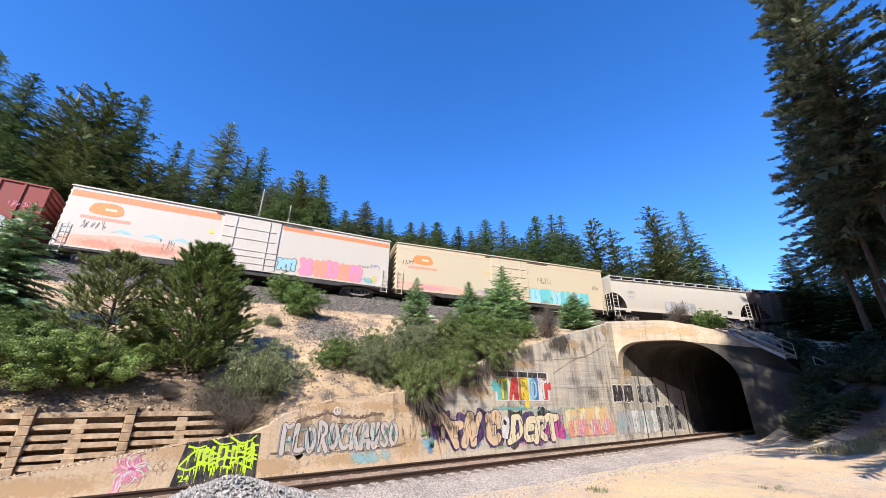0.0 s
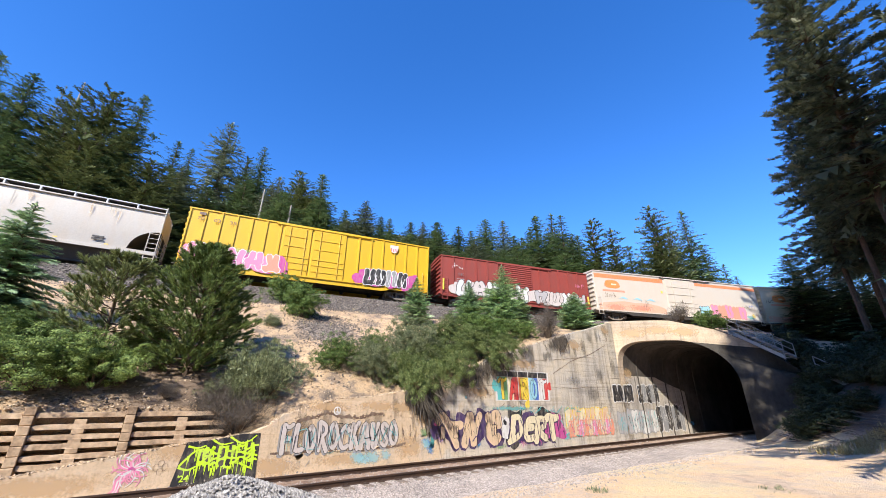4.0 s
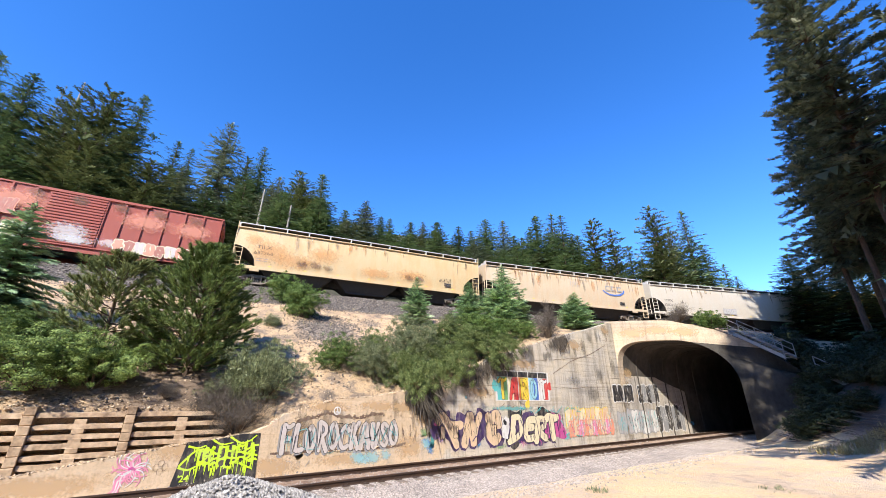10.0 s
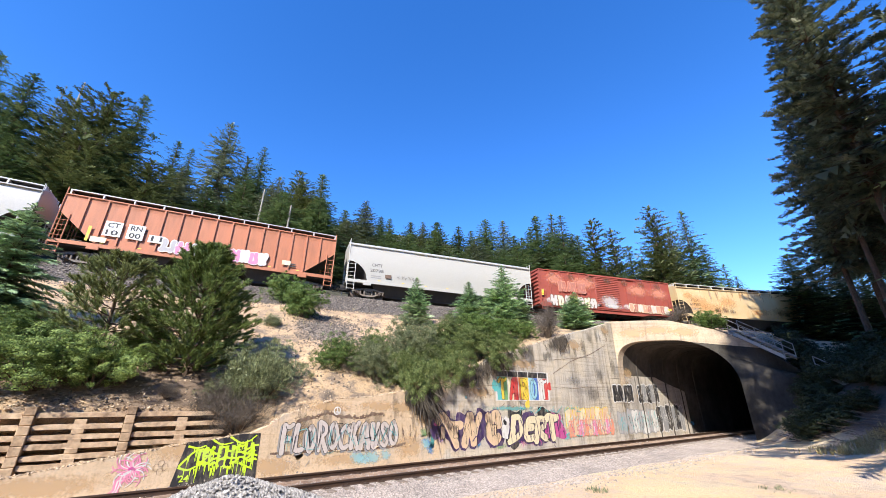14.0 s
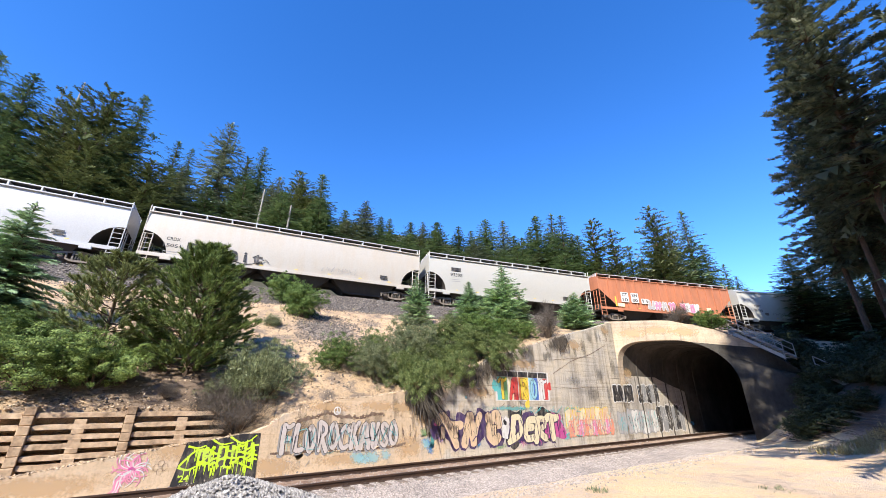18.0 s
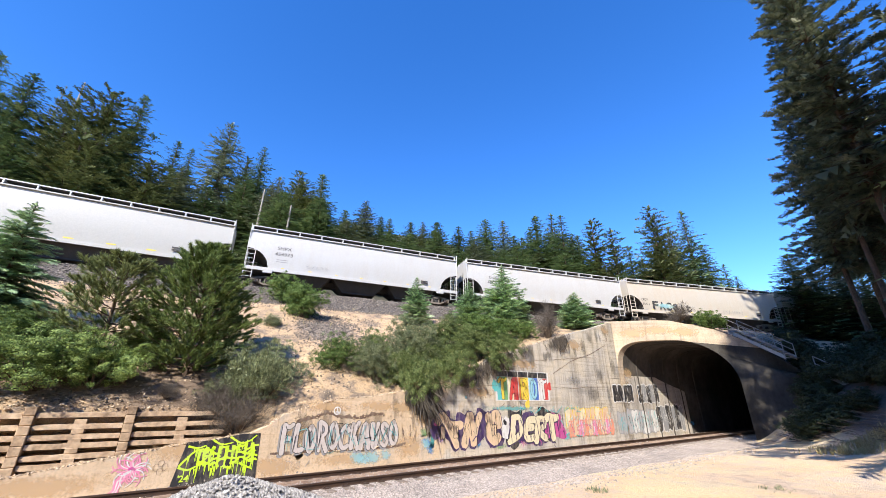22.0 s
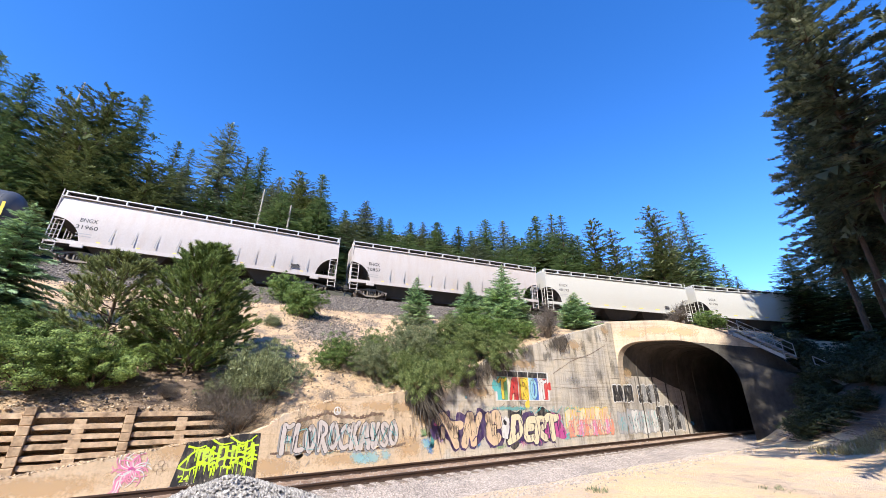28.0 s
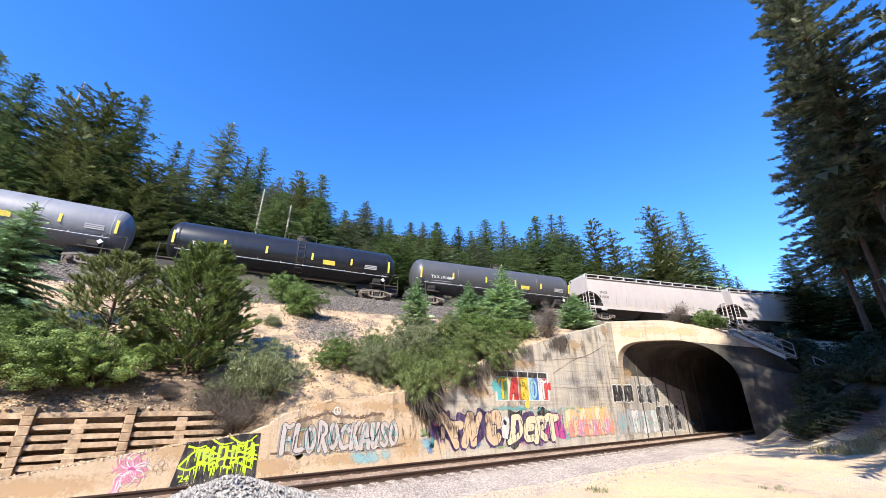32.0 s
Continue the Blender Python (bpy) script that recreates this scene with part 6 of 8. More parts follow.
for k, (u, z, ru, rz, ink) in enumerate(((-2.42, 1.3, 0.2, 0.3, "pink"), (-2.5, 0.78, 0.24, 0.2, "green"), (-2.4, 0.36, 0.26, 0.26, "skyblue"), (-2.2, 0.12, 0.22, 0.2, "blue"), (-2.1, 0.5, 0.14, 0.3, "teal"))):
    haze(ink, u, z, ru * 1.5, rz * 1.5, retaining, W0F, 0.0034 + 0.0004 * k)
for k, (u, z, ru, rz) in enumerate(((-5.3, 0.08, 0.6, 0.42), (-4.7, 0.05, 0.55, 0.45), (-4.2, 0.1, 0.4, 0.35))):
    haze("skyblue", u, z, ru, rz, retaining, W0F, 0.003 + 0.0006 * k)
shape("graffiti_shape", blob(-2.0, 0.85, 0.22, 0.34, 5), INK["purple"], retaining, W0F, 0.006)
shape("graffiti_shape", blob(-1.95, 1.05, 0.1, 0.06, 6), INK["magenta"], retaining, W0F, 0.009)
piece("DERT", 2.35, 5.75, 0.05, 1.32, ["cream"], "black", second="purple", fat=0.33, edge=0.03, loose=0.09, wide=0.95, lean=0.15)
for k in range(16):
    u, z = wr.uniform(2.4, 6.3), wr.uniform(0.0, 1.3)
    stroke("graffiti_stroke", [(u, z), (u + wr.uniform(-0.1, 0.2), z - 0.15), (u + wr.uniform(-0.1, 0.3), z - 0.32)], 0.05, 0.012, INK[("purple", "black", "magenta", "teal")[k % 4]], retaining, W0F, 0.003 + 0.0001 * k)
shape("graffiti_shape", blob(2.0, 0.8, 0.25, 0.5, 8), INK["white"], retaining, W0F, 0.006)
shape("graffiti_shape", blob(2.0, 1.0, 0.1, 0.12, 9), INK["black"], retaining, W0F, 0.009)
# five letters in coloured blocks
rect("graffiti_panel", 1.5, 5.4, 1.93, 3.34, INK["white"], retaining, W0F, 0.003)
for i, (ch, a, b) in enumerate((("T", "green", "teal"), ("A", "red", "cream"), ("R", "yellow", "orange"), ("O", "blue", "skyblue"), ("T", "red", "white"))):
    u0, u1 = 1.62 + 0.74 * i, 1.62 + 0.74 * (i + 1) - 0.05
    rect("graffiti_block", u0, u1, 3.04, 3.3, INK["black"], retaining, W0F, 0.006)
    rect("graffiti_block", u0, (u0 + u1) / 2, 1.98, 3.03, INK[b], retaining, W0F, 0.005)
    rect("graffiti_block", (u0 + u1) / 2, u1, 1.98, 3.03, INK[a], retaining, W0F, 0.005)
    brushed(ch, (u0 + u1) / 2, 2.5, 0.5, 0.86, 0.15, 0.018, ("yellow", "red", "yellow", "skyblue", "white")[i], "black", retaining, W0F, 0.008, wr, 0.0, 0.01)
shape("graffiti_shape", blob(1.48, 2.6, 0.16, 0.26, 12), INK["teal"], retaining, W0F, 0.004)
shape("graffiti_shape", blob(5.42, 2.65, 0.13, 0.22, 13), INK["red"], retaining, W0F, 0.004)
shape("graffiti_shape", blob(3.65, 1.78, 0.14, 0.2, 14), INK["yellow"], retaining, W0F, 0.007)
throw_up(retaining, W0F, 6.5, 10.6, 0.55, 1.5, 9, ["cream", "peach", "peach"], "yellow", 15)
throw_up(retaining, W0F, 6.7, 10.9, 0.2, 0.9, 10, ["coral", "peach", "pink"], "coral", 25, lift=0.012)
stroke("graffiti_stroke", [(6.4 + 0.35 * i, 0.28 + 0.1 * math.sin(i * 1.4)) for i in range(13)], 0.07, 0.05, INK["teal"], retaining, W0F, 0.014)
throw_up(retaining, W0F, 11.4, 12.4, 1.95, 2.78, 2, ["black"], "white", 16, fat_k=0.62)
throw_up(lining, W0F, 12.55, 13.6, 1.95, 2.78, 2, ["black"], "white", 17, fat_k=0.62)
throw_up(lining, W0F, 14.3, 16.9, 1.9, 2.84, 5, ["black", "grey"], "white", 18, fat_k=0.62)
throw_up(retaining, W0F, 11.45, 12.4, 0.15, 1.25, 2, ["silver"], "grey", 19)
throw_up(lining, W0F, 12.55, 16.1, 0.15, 1.28, 6, ["silver", "white"], "grey", 20, fat_k=0.62)
throw_up(lining, W0F, 16.2, 20.0, 0.12, 1.5, 6, ["black", "grey"], "white", 21, fat_k=0.62)
scrawl(retaining, W0F, 1.7, 1.62, 1.2, 0.24, "brown", 2, 3, 0.02)
scrawl(retaining, W0F, -3.55, 0.45, 0.7, 0.7, "brown", 3, 3, 0.02)
scrawl(retaining, W0F, -8.1, -0.1, 1.1, 0.25, "grey", 4, 4, 0.012)
# on the shaded face of the portal
pp_ = uv(U_PORTAL - 0.128, V_WALL, 0)
pd, pn = (UD - VD).normalized(), (-UD - VD).normalized()
PF = Matrix(((pd.x, 0, pn.x, pp_.x), (pd.y, 0, pn.y, pp_.y), (0, 1, 0, 0), (0, 0, 0, 1)))
rect("graffiti_panel", 7.25, 8.25, 0.95, 1.75, INK["skyblue"], portal, PF, 0.003, "pale blue sprayed patch")
throw_up(portal, PF, 7.8, 8.4, 1.95, 2.25, 2, ["white"], "grey", 23)
for x, z in ((8.9, 3.3), (9.3, 2.9), (9.9, 2.5)):
    haze("white", x, z, 0.3, 0.35, portal, PF)
haze("tan", 7.2, 2.9, 0.25, 0.6, portal, PF)

# ochre wash where the skin of the concrete is still smooth
for i, (x, z, rx, rz) in enumerate(((1.2, 6.1, 1.8, 0.75), (2.8, 6.25, 1.9, 0.6), (4.4, 6.1, 1.8, 0.6))):
    haze("ochre", x, z, rx, rz, portal, PF, 0.002 + 0.001 * i)
for i, (u, z, ru, rz) in enumerate(((-6.6, 1.75, 1.6, 0.35), (-4.6, 1.75, 1.6, 0.38), (-3.6, 1.7, 1.0, 0.4), (-5.6, 0.05, 2.6, 0.35), (11.4, 6.2, 0.9, 0.6), (-2.6, 1.4, 0.7, 0.8))):
    haze("ochre", u, z, ru, rz, retaining, W0F, 0.0005 + 0.0004 * i)
for i, (u, z, ru, rz) in enumerate(((13.4, 3.6, 1.2, 0.7), (14.8, 2.2, 1.6, 1.0), (13.2, 2.6, 1.0, 1.2))):
    haze("ochre", u, z, ru, rz, lining, W0F, 0.0005 + 0.0004 * i)
for i, (u, z, ru, rz) in enumerate(((-13.5, 0.0, 2.6, 0.5), (-10.5, 0.6, 1.8, 0.5), (-8.2, 0.0, 1.6, 0.6), (-7.6, 0.9, 0.6, 0.8), (-3.2, 0.3, 1.2, 0.8), (0.5, 2.3, 1.6, 0.5), (3.5, 3.7, 2.0, 0.5), (8.0, 5.0, 1.6, 0.6))):
    haze("ochre", u, z, ru, rz, retaining, W0F, 0.0006 + 0.0004 * i)
# thin lines and drips over the faded pieces
for k, (u, z, w, h, ink, n, wd) in enumerate(((6.5, 0.25, 4.3, 1.1, "white", 18, 0.03), (6.5, 0.2, 4.4, 1.0, "teal", 12, 0.025), (6.6, 0.5, 4.2, 0.9, "coral", 14, 0.03), (6.8, 0.2, 4.0, 0.6, "magenta", 10, 0.025), (11.4, 0.2, 1.0, 1.0, "teal", 6, 0.025), (-1.9, 0.1, 3.8, 1.4, "black", 12, 0.022), (2.2, 0.1, 4.2, 1.2, "purple", 16, 0.03), (-8.0, 0.4, 4.3, 0.8, "teal", 10, 0.02), (-8.0, 0.4, 4.3, 0.8, "black", 12, 0.02), (3.0, 1.35, 5.0, 0.4, "teal", 9, 0.03))):
    scrawl(retaining, W0F @ Matrix.Translation((0, 0, 0.014 + 0.0008 * k)), u, z, w, h, ink, 300 + k, n, wd)
for k, (u, z, w, h, ink, n, wd) in enumerate(((12.6, 0.2, 3.6, 1.1, "teal", 12, 0.025), (12.6, 0.2, 3.4, 1.0, "black", 12, 0.025), (16.2, 0.2, 3.6, 1.2, "white", 14, 0.03), (14.3, 1.95, 2.6, 0.9, "white", 9, 0.025))):
    scrawl(lining, W0F @ Matrix.Translation((0, 0, 0.012 + 0.0008 * k)), u, z, w, h, ink, 330 + k, n, wd)
# ---- train: x forward, the camera's side is -y, z over the rail ----
M_TRUCK = paint("truck_iron", (0.2, 0.165, 0.135), 0.8, (0.34, 0.27, 0.2), 0.6)
M_WHEEL = paint("wheel_steel", (0.15, 0.11, 0.09), 0.6, (0.05, 0.04, 0.035), 0.5, metal=0.3)
M_GALV = paint("galvanised_steel", (0.62, 0.61, 0.59), 0.45, (0.32, 0.28, 0.24), 0.35, metal=0.3)
M_DUSTWHITE = paint("dusty_white_paint", (0.52, 0.47, 0.405), 0.5, (0.50, 0.36, 0.22), 0.4)
M_CLEANWHITE = paint("clean_white_paint", (0.49, 0.47, 0.425), 0.4, (0.5, 0.44, 0.38), 0.25)
M_REEFER = paint("reefer_white_paint", (0.6, 0.53, 0.45), 0.45, (0.6, 0.44, 0.32), 0.25)
M_REEFERCREAM = paint("reefer_cream_paint", (0.58, 0.48, 0.33), 0.45, (0.6, 0.42, 0.25), 0.25)
M_RUSTCREAM = paint("rust_stained_cream_paint", (0.6, 0.45, 0.25), 0.5, (0.62, 0.30, 0.10), 0.55)
M_BROWN = paint("dark_brown_paint", (0.09, 0.055, 0.045), 0.6, (0.2, 0.13, 0.09), 0.4)
M_RED2 = paint("faded_red_paint", (0.33, 0.07, 0.048), 0.7, (0.26, 0.08, 0.06), 0.5)
# dirt plus the shade under the car, both in this dark colour
M_BAY = paint("dirty_shaded_hopper_bay", (0.06, 0.05, 0.043), 0.8, (0.12, 0.09, 0.065), 0.5)
M_ROOFDARK = paint("dusty_dark_roof", (0.075, 0.065, 0.058), 0.8, (0.16, 0.13, 0.1), 0.5)
SIDE = Matrix(((1, 0, 0, 0), (0, 0, -1, 0), (0, 1, 0, 0), (0, 0, 0, 1)))
_truck = {}


def shared(key, build, material):
    if key not in _truck:
        bm = bmesh.new()
        build(bm)
        _truck[key] = mesh_of(key, bm, material)
    return _truck[key]


def side_frame(bm):
    top = [(-1.28, 0.6, 0.16), (-1.0, 0.66, 0.13), (-0.6, 0.74, 0.12), (-0.32, 0.82, 0.12), (0.32, 0.82, 0.12), (0.6, 0.74, 0.12), (1.0, 0.66, 0.13), (1.28, 0.6, 0.16)]
    low = [(-1.02, 0.5, 0.1), (-0.68, 0.36, 0.1), (-0.38, 0.25, 0.13), (0.38, 0.25, 0.13), (0.68, 0.36, 0.1), (1.02, 0.5, 0.1)]
    for line in (top, low):
        loft(bm, [[(x, -0.09, z - t / 2), (x, 0.09, z - t / 2), (x, 0.09, z + t / 2), (x, -0.09, z + t / 2)] for x, z, t in line])
    for x in (-0.31, 0.31):
        box(bm, x - 0.05, x + 0.05, -0.085, 0.085, 0.28, 0.8, 0.015)
    for x in (-1.2, -0.62, 0.62, 1.2):
        box(bm, x - 0.05, x + 0.05, -0.075, 0.075, 0.38, 0.66, 0.015)
    box(bm, -0.26, 0.26, -0.1, 0.1, 0.68, 0.75, 0.02)


def bearing(bm):
    rod(bm, (0, -0.1, 0), (0, 0.1, 0), 0.13, 12)
    rod(bm, (0, -0.13, 0), (0, 0.13, 0), 0.07, 8)


def spring(bm):
    for k in (-0.14, 0, 0.14):
        rod(bm, (k, 0, 0.34), (k, 0, 0.62), 0.062, 8)


def bolster(bm):
    box(bm, -0.22, 0.22, -1.2, 1.2, 0.6, 0.78, 0.03)


def wheels(bm):
    for side in (-1, 1):
        rings = []
        for y, r in ((0.68, 0.49), (0.705, 0.49), (0.72, 0.458), (0.82, 0.45), (0.82, 0.39), (0.79, 0.36), (0.78, 0.2), (0.84, 0.15), (0.84, 0.02)):
            rings.append([(r * math.cos(a * 0.2618), side * y, r * math.sin(a * 0.2618)) for a in range(24)])
        loft(bm, rings)
        for j in range(4):
            c, s_ = math.cos(j * 1.571), math.sin(j * 1.571)
            box(bm, c * 0.28 - 0.05, c * 0.28 + 0.05, *sorted((side * 0.775, side * 0.8)), s_ * 0.28 - 0.05, s_ * 0.28 + 0.05)
    rod(bm, (0, -1.0, 0), (0, 1.0, 0), 0.085, 10)


def truck(parent, x, moving):
    t = empty("truck", pose(x, 0, 0))
    t.parent = parent
    for side in (-1, 1):
        put("side_frame", shared("side_frame", side_frame, M_TRUCK), None, t).location = (0, side * 1.03, 0)
        put("spring_nest", shared("spring_nest", spring, M_DARK), None, t).location = (0, side * 1.08, 0)
        for a in (-0.88, 0.88):
            put("bearing", shared("bearing", bearing, M_WHEEL), None, t).location = (a, side * 1.1, 0.457)
    put("bolster", shared("bolster", bolster, M_TRUCK), None, t)
    for a in (-0.88, 0.88):
        w = put("wheelset", shared("wheelset", wheels, M_WHEEL), None, t)
        w.location = (a, 0, 0.457)
        moving.append((w, pose(a, 0, 0.457)))


def couplers(car, h):
    for end in (-1, 1):
        bm = bmesh.new()
        box(bm, *sorted((end * (h - 0.3), end * (h + 0.45))), -0.09, 0.09, 0.78, 0.98, 0.02)
        box(bm, *sorted((end * (h + 0.38), end * (h + 0.62))), -0.17, 0.17, 0.72, 1.02, 0.05)
        part("coupler", bm, M_DARK, car)
        bm = bmesh.new()
        rod(bm, (end * (h - 0.1), -0.4, 0.8), (end * (h + 0.3), -0.42, 0.5), 0.03, 6)
        rod(bm, (end * (h + 0.3), -0.42, 0.5), (end * (h + 0.6), -0.3, 0.55), 0.03, 6)
        part("air_hose", bm, M_DARK, car)


def rust_runs(c, x0, x1, n, seed, top, inks=("rust", "tan", "soot")):
    """Stains that run down the side from the roof's edge."""
    rng = random.Random(seed)
    for k in range(2 * n):
        h = rng.uniform(0.3, 0.75) if k % 4 else rng.uniform(0.8, 1.35)
        haze(inks[k % len(inks)], rng.uniform(x0, x1), top - h * 0.45, rng.uniform(0.05, 0.14) if k % 5 else rng.uniform(0.15, 0.3), h, c, S0, 0.002 + 0.0004 * (k % 14))


def shell_y(car, z):
    """Where the bulging side of a hopper car lies at the height z."""
    if not car.name.startswith("hopper_car"):
        return -1.62
    g = (z - 1.4) / 2.9
    return -(1.44 + 0.12 * math.sin(math.pi * min(1, g * 0.85 + 0.12)) + 0.008)


def mark_text(car, x, z, lines, ink, w=1.1, h=0.3):
    for k, text in enumerate(lines):
        zz = z - 0.46 * k
        letter("lettering", text, INK[ink], car, Matrix.Translation((x, shell_y(car, zz), zz)) @ SIDE, w * (0.8 if k == 0 else 1.0), h, 0.01, 0)
    for k in range(2):
        zz = z - 0.46 * len(lines) - 0.16 * k
        rect("small_print", x - 0.45, x + 0.35, zz, zz + 0.05, INK["grey"], car, Matrix.Translation((0, shell_y(car, zz), 0)) @ SIDE, 0)


def hopper(L, H, material, label, ribs=0, smooth_roof=False, sill=None, bay=None, cut=1.6):
    car = empty("hopper_car", pose(0, 0, 0), label, "train car", "cars of the freight train")
    moving = []
    h = L / 2
    flat = ribs > 0
    xs = [-h + cut * k for k in (0, 0.1, 0.23, 0.38, 0.54, 0.69, 0.82, 0.92, 1.0)] + [-h + cut + (L - 2 * cut) * i / 10 for i in range(1, 10)]
    xs += [-x for x in xs[8::-1]]
    rings = []
    zt = H - (1.2 if flat else 1.45)
    for x in xs:
        e = min(1.0, (h - abs(x)) / cut)
        zb = 1.4 if e >= 1 else (1.4 + (zt - 1.4) * (1 - e) if flat else 1.4 + (zt - 1.4) * (1 - e ** 2.2) ** 0.6)
        half = []
        for j in range(7):
            f = j / 6
            z = zb + (H - zb) * f
            g = (z - 1.4) / (H - 1.4)
            half.append((1.5 if flat else 1.44 + 0.12 * math.sin(math.pi * min(1, g * 0.85 + 0.12)), z))
        half += [(1.52, H + 0.03), (1.2, H + 0.14), (0.6, H + 0.24)] if not smooth_roof else [(1.45, H + 0.1), (1.1, H + 0.3), (0.6, H + 0.4)]
        rings.append([(x, -a, z) for a, z in half] + [(x, a, z) for a, z in half[::-1]])
    bm = bmesh.new()
    loft(bm, rings)
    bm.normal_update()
    # faces that look down get the dirty colour with underside shade in it
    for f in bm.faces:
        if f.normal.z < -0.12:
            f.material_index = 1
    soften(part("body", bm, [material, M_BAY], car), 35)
    for side in (-1, 1):
        bm = bmesh.new()
        prof = ((-0.05, 1.16), (0.07, 1.16), (0.07, 1.4), (-0.05, 1.4))
        loft(bm, [[(x, side * (1.5 + a), z) for a, z in prof] for x in (-h, h)])
        part("side_sill", bm, sill or material, car)
        bm = bmesh.new()
        box(bm, -h + 0.02, h - 0.02, *sorted((side * 1.5, side * 1.58)), H - 0.07, H + 0.02, 0.015)
        part("eave_rail", bm, sill or material, car)
        for end in (-1, 1):
            bm = bmesh.new()
            box(bm, *sorted((end * (h - cut - 0.35), end * (h - cut + 0.3))), *sorted((side * 1.49, side * 1.585)), 0.98, 1.3, 0.03)
            part("jacking_pad", bm, sill or material, car)
    # roof walkway
    if not smooth_roof:
        for y0 in (-1.28, 1.22):
            bm = bmesh.new()
            box(bm, -h + 0.05, h - 0.05, y0, y0 + 0.06, H + 0.4, H + 0.46)
            part("walkway_rail", bm, M_GALV, car)
        for y0 in (-1.2, 0.62):
            bm = bmesh.new()
            box(bm, -h + 0.05, h - 0.05, y0, y0 + 0.58, H + 0.37, H + 0.4)
            part("running_board", bm, M_DARK, car)
        bm = bmesh.new()
        box(bm, -h + 0.6, h - 0.6, -0.5, 0.5, H + 0.15, H + 0.5, 0.04)
        part("hatch_coaming", bm, M_ROOFDARK, car)
        n = int(L / 1.55)
        for i in range(n + 1):
            x = -h + 0.1 + (L - 0.2) * i / n
            bm = bmesh.new()
            box(bm, x - 0.045, x + 0.045, -1.27, 1.27, H + 0.06, H + 0.45, 0.01)
            part("walkway_support", bm, M_GALV, car)
    else:
        bm = bmesh.new()
        box(bm, -h + 0.3, h - 0.3, -0.55, 0.55, H + 0.38, H + 0.5, 0.04)
        part("roof_hatch_trough", bm, material, car)
    bm = bmesh.new()
    box(bm, -h - 0.3, h + 0.3, -0.35, 0.35, 0.75, 1.15)
    part("centre_sill", bm, M_DARK, car)
    nb = 3
    span = L - 2 * cut - 0.6
    for i in range(nb):
        w = span / nb
        x = -span / 2 + w * (i + 0.5)
        bm = bmesh.new()
        loft(bm, [[(x + a * w * 0.5, b * 1.42, 1.39) for a, b in ((-1, -1), (1, -1), (1, 1), (-1, 1))], [(x + a * w * 0.43, b * 1.15, 0.95) for a, b in ((-1, -1), (1, -1), (1, 1), (-1, 1))], [(x + a * w * 0.3, b * 0.8, 0.42) for a, b in ((-1, -1), (1, -1), (1, 1), (-1, 1))]])
        part("hopper_bay", bm, bay or M_BAY, car)
        bm = bmesh.new()
        box(bm, x - 0.3 * w, x + 0.3 * w, -0.8, 0.8, 0.3, 0.44, 0.02)
        part("outlet_gate", bm, M_DARK, car)
    for i in range(ribs):
        x = -h + cut * 0.55 + (L - cut * 1.1) * i / (ribs - 1)
        e = min(1.0, (h - abs(x)) / cut)
        zb = 1.4 if e >= 1 else 1.4 + (zt - 1.4) * (1 - e)
        for side in (-1, 1):
            bm = bmesh.new()
            box(bm, x - 0.045, x + 0.045, *sorted((side * 1.48, side * 1.59)), zb, H - 0.07)
            part("rib", bm, material, car)
    for end in (-1, 1):
        bm = bmesh.new()
        box(bm, *sorted((end * h, end * (h - 1.9))), -1.4, 1.4, 1.08, 1.17)
        part("end_platform", bm, M_DARK, car)
        bm = bmesh.new()
        box(bm, *sorted((end * (h - 1.2), end * (h - 0.5))), -0.35, 0.35, 1.17, 1.9, 0.08)
        part("brake_equipment", bm, M_DARK, car)
        for side in (-1, 1):
            bm = bmesh.new()
            for dx in (0.04, 0.6):
                rod(bm, (end * (h - dx), side * 1.53, 0.55), (end * (h - dx), side * 1.53, H + (0.45 if dx < 0.1 else -1.35)), 0.034)
            for j in range(7):
                rod(bm, (end * (h - 0.04), side * 1.53, 0.62 + 0.34 * j), (end * (h - 0.6), side * 1.53, 0.62 + 0.34 * j), 0.024)
            part("side_ladder", bm, sill or material, car)
            bm = bmesh.new()
            for dy in (0.62, 1.1):
                rod(bm, (end * (h - 0.03), side * dy, 1.1), (end * (h - 0.03), side * dy, H + 0.45), 0.03)
            for j in range(9):
                rod(bm, (end * (h - 0.03), side * 0.62, 1.3 + 0.36 * j), (end * (h - 0.03), side * 1.1, 1.3 + 0.36 * j), 0.022)
            part("end_ladder", bm, sill or material, car)
        truck(car, end * (h - 1.85), moving)
    couplers(car, h)
    for k in range(7):
        x = -h + 2.6 + (L - 5.2) * k / 6
        rect("reflector", x - 0.11, x + 0.11, 1.44, 1.5, INK["yellow"], car, Matrix.Translation((0, -1.565, 0)) @ SIDE, 0)
    for k in range(2):
        rect("data_panel", h - 3.4, h - 2.8, 1.66 + 0.16 * k, 1.78 + 0.16 * k, INK["black"], car, Matrix.Translation((0, -1.585, 0)) @ SIDE, 0)
    return car, moving


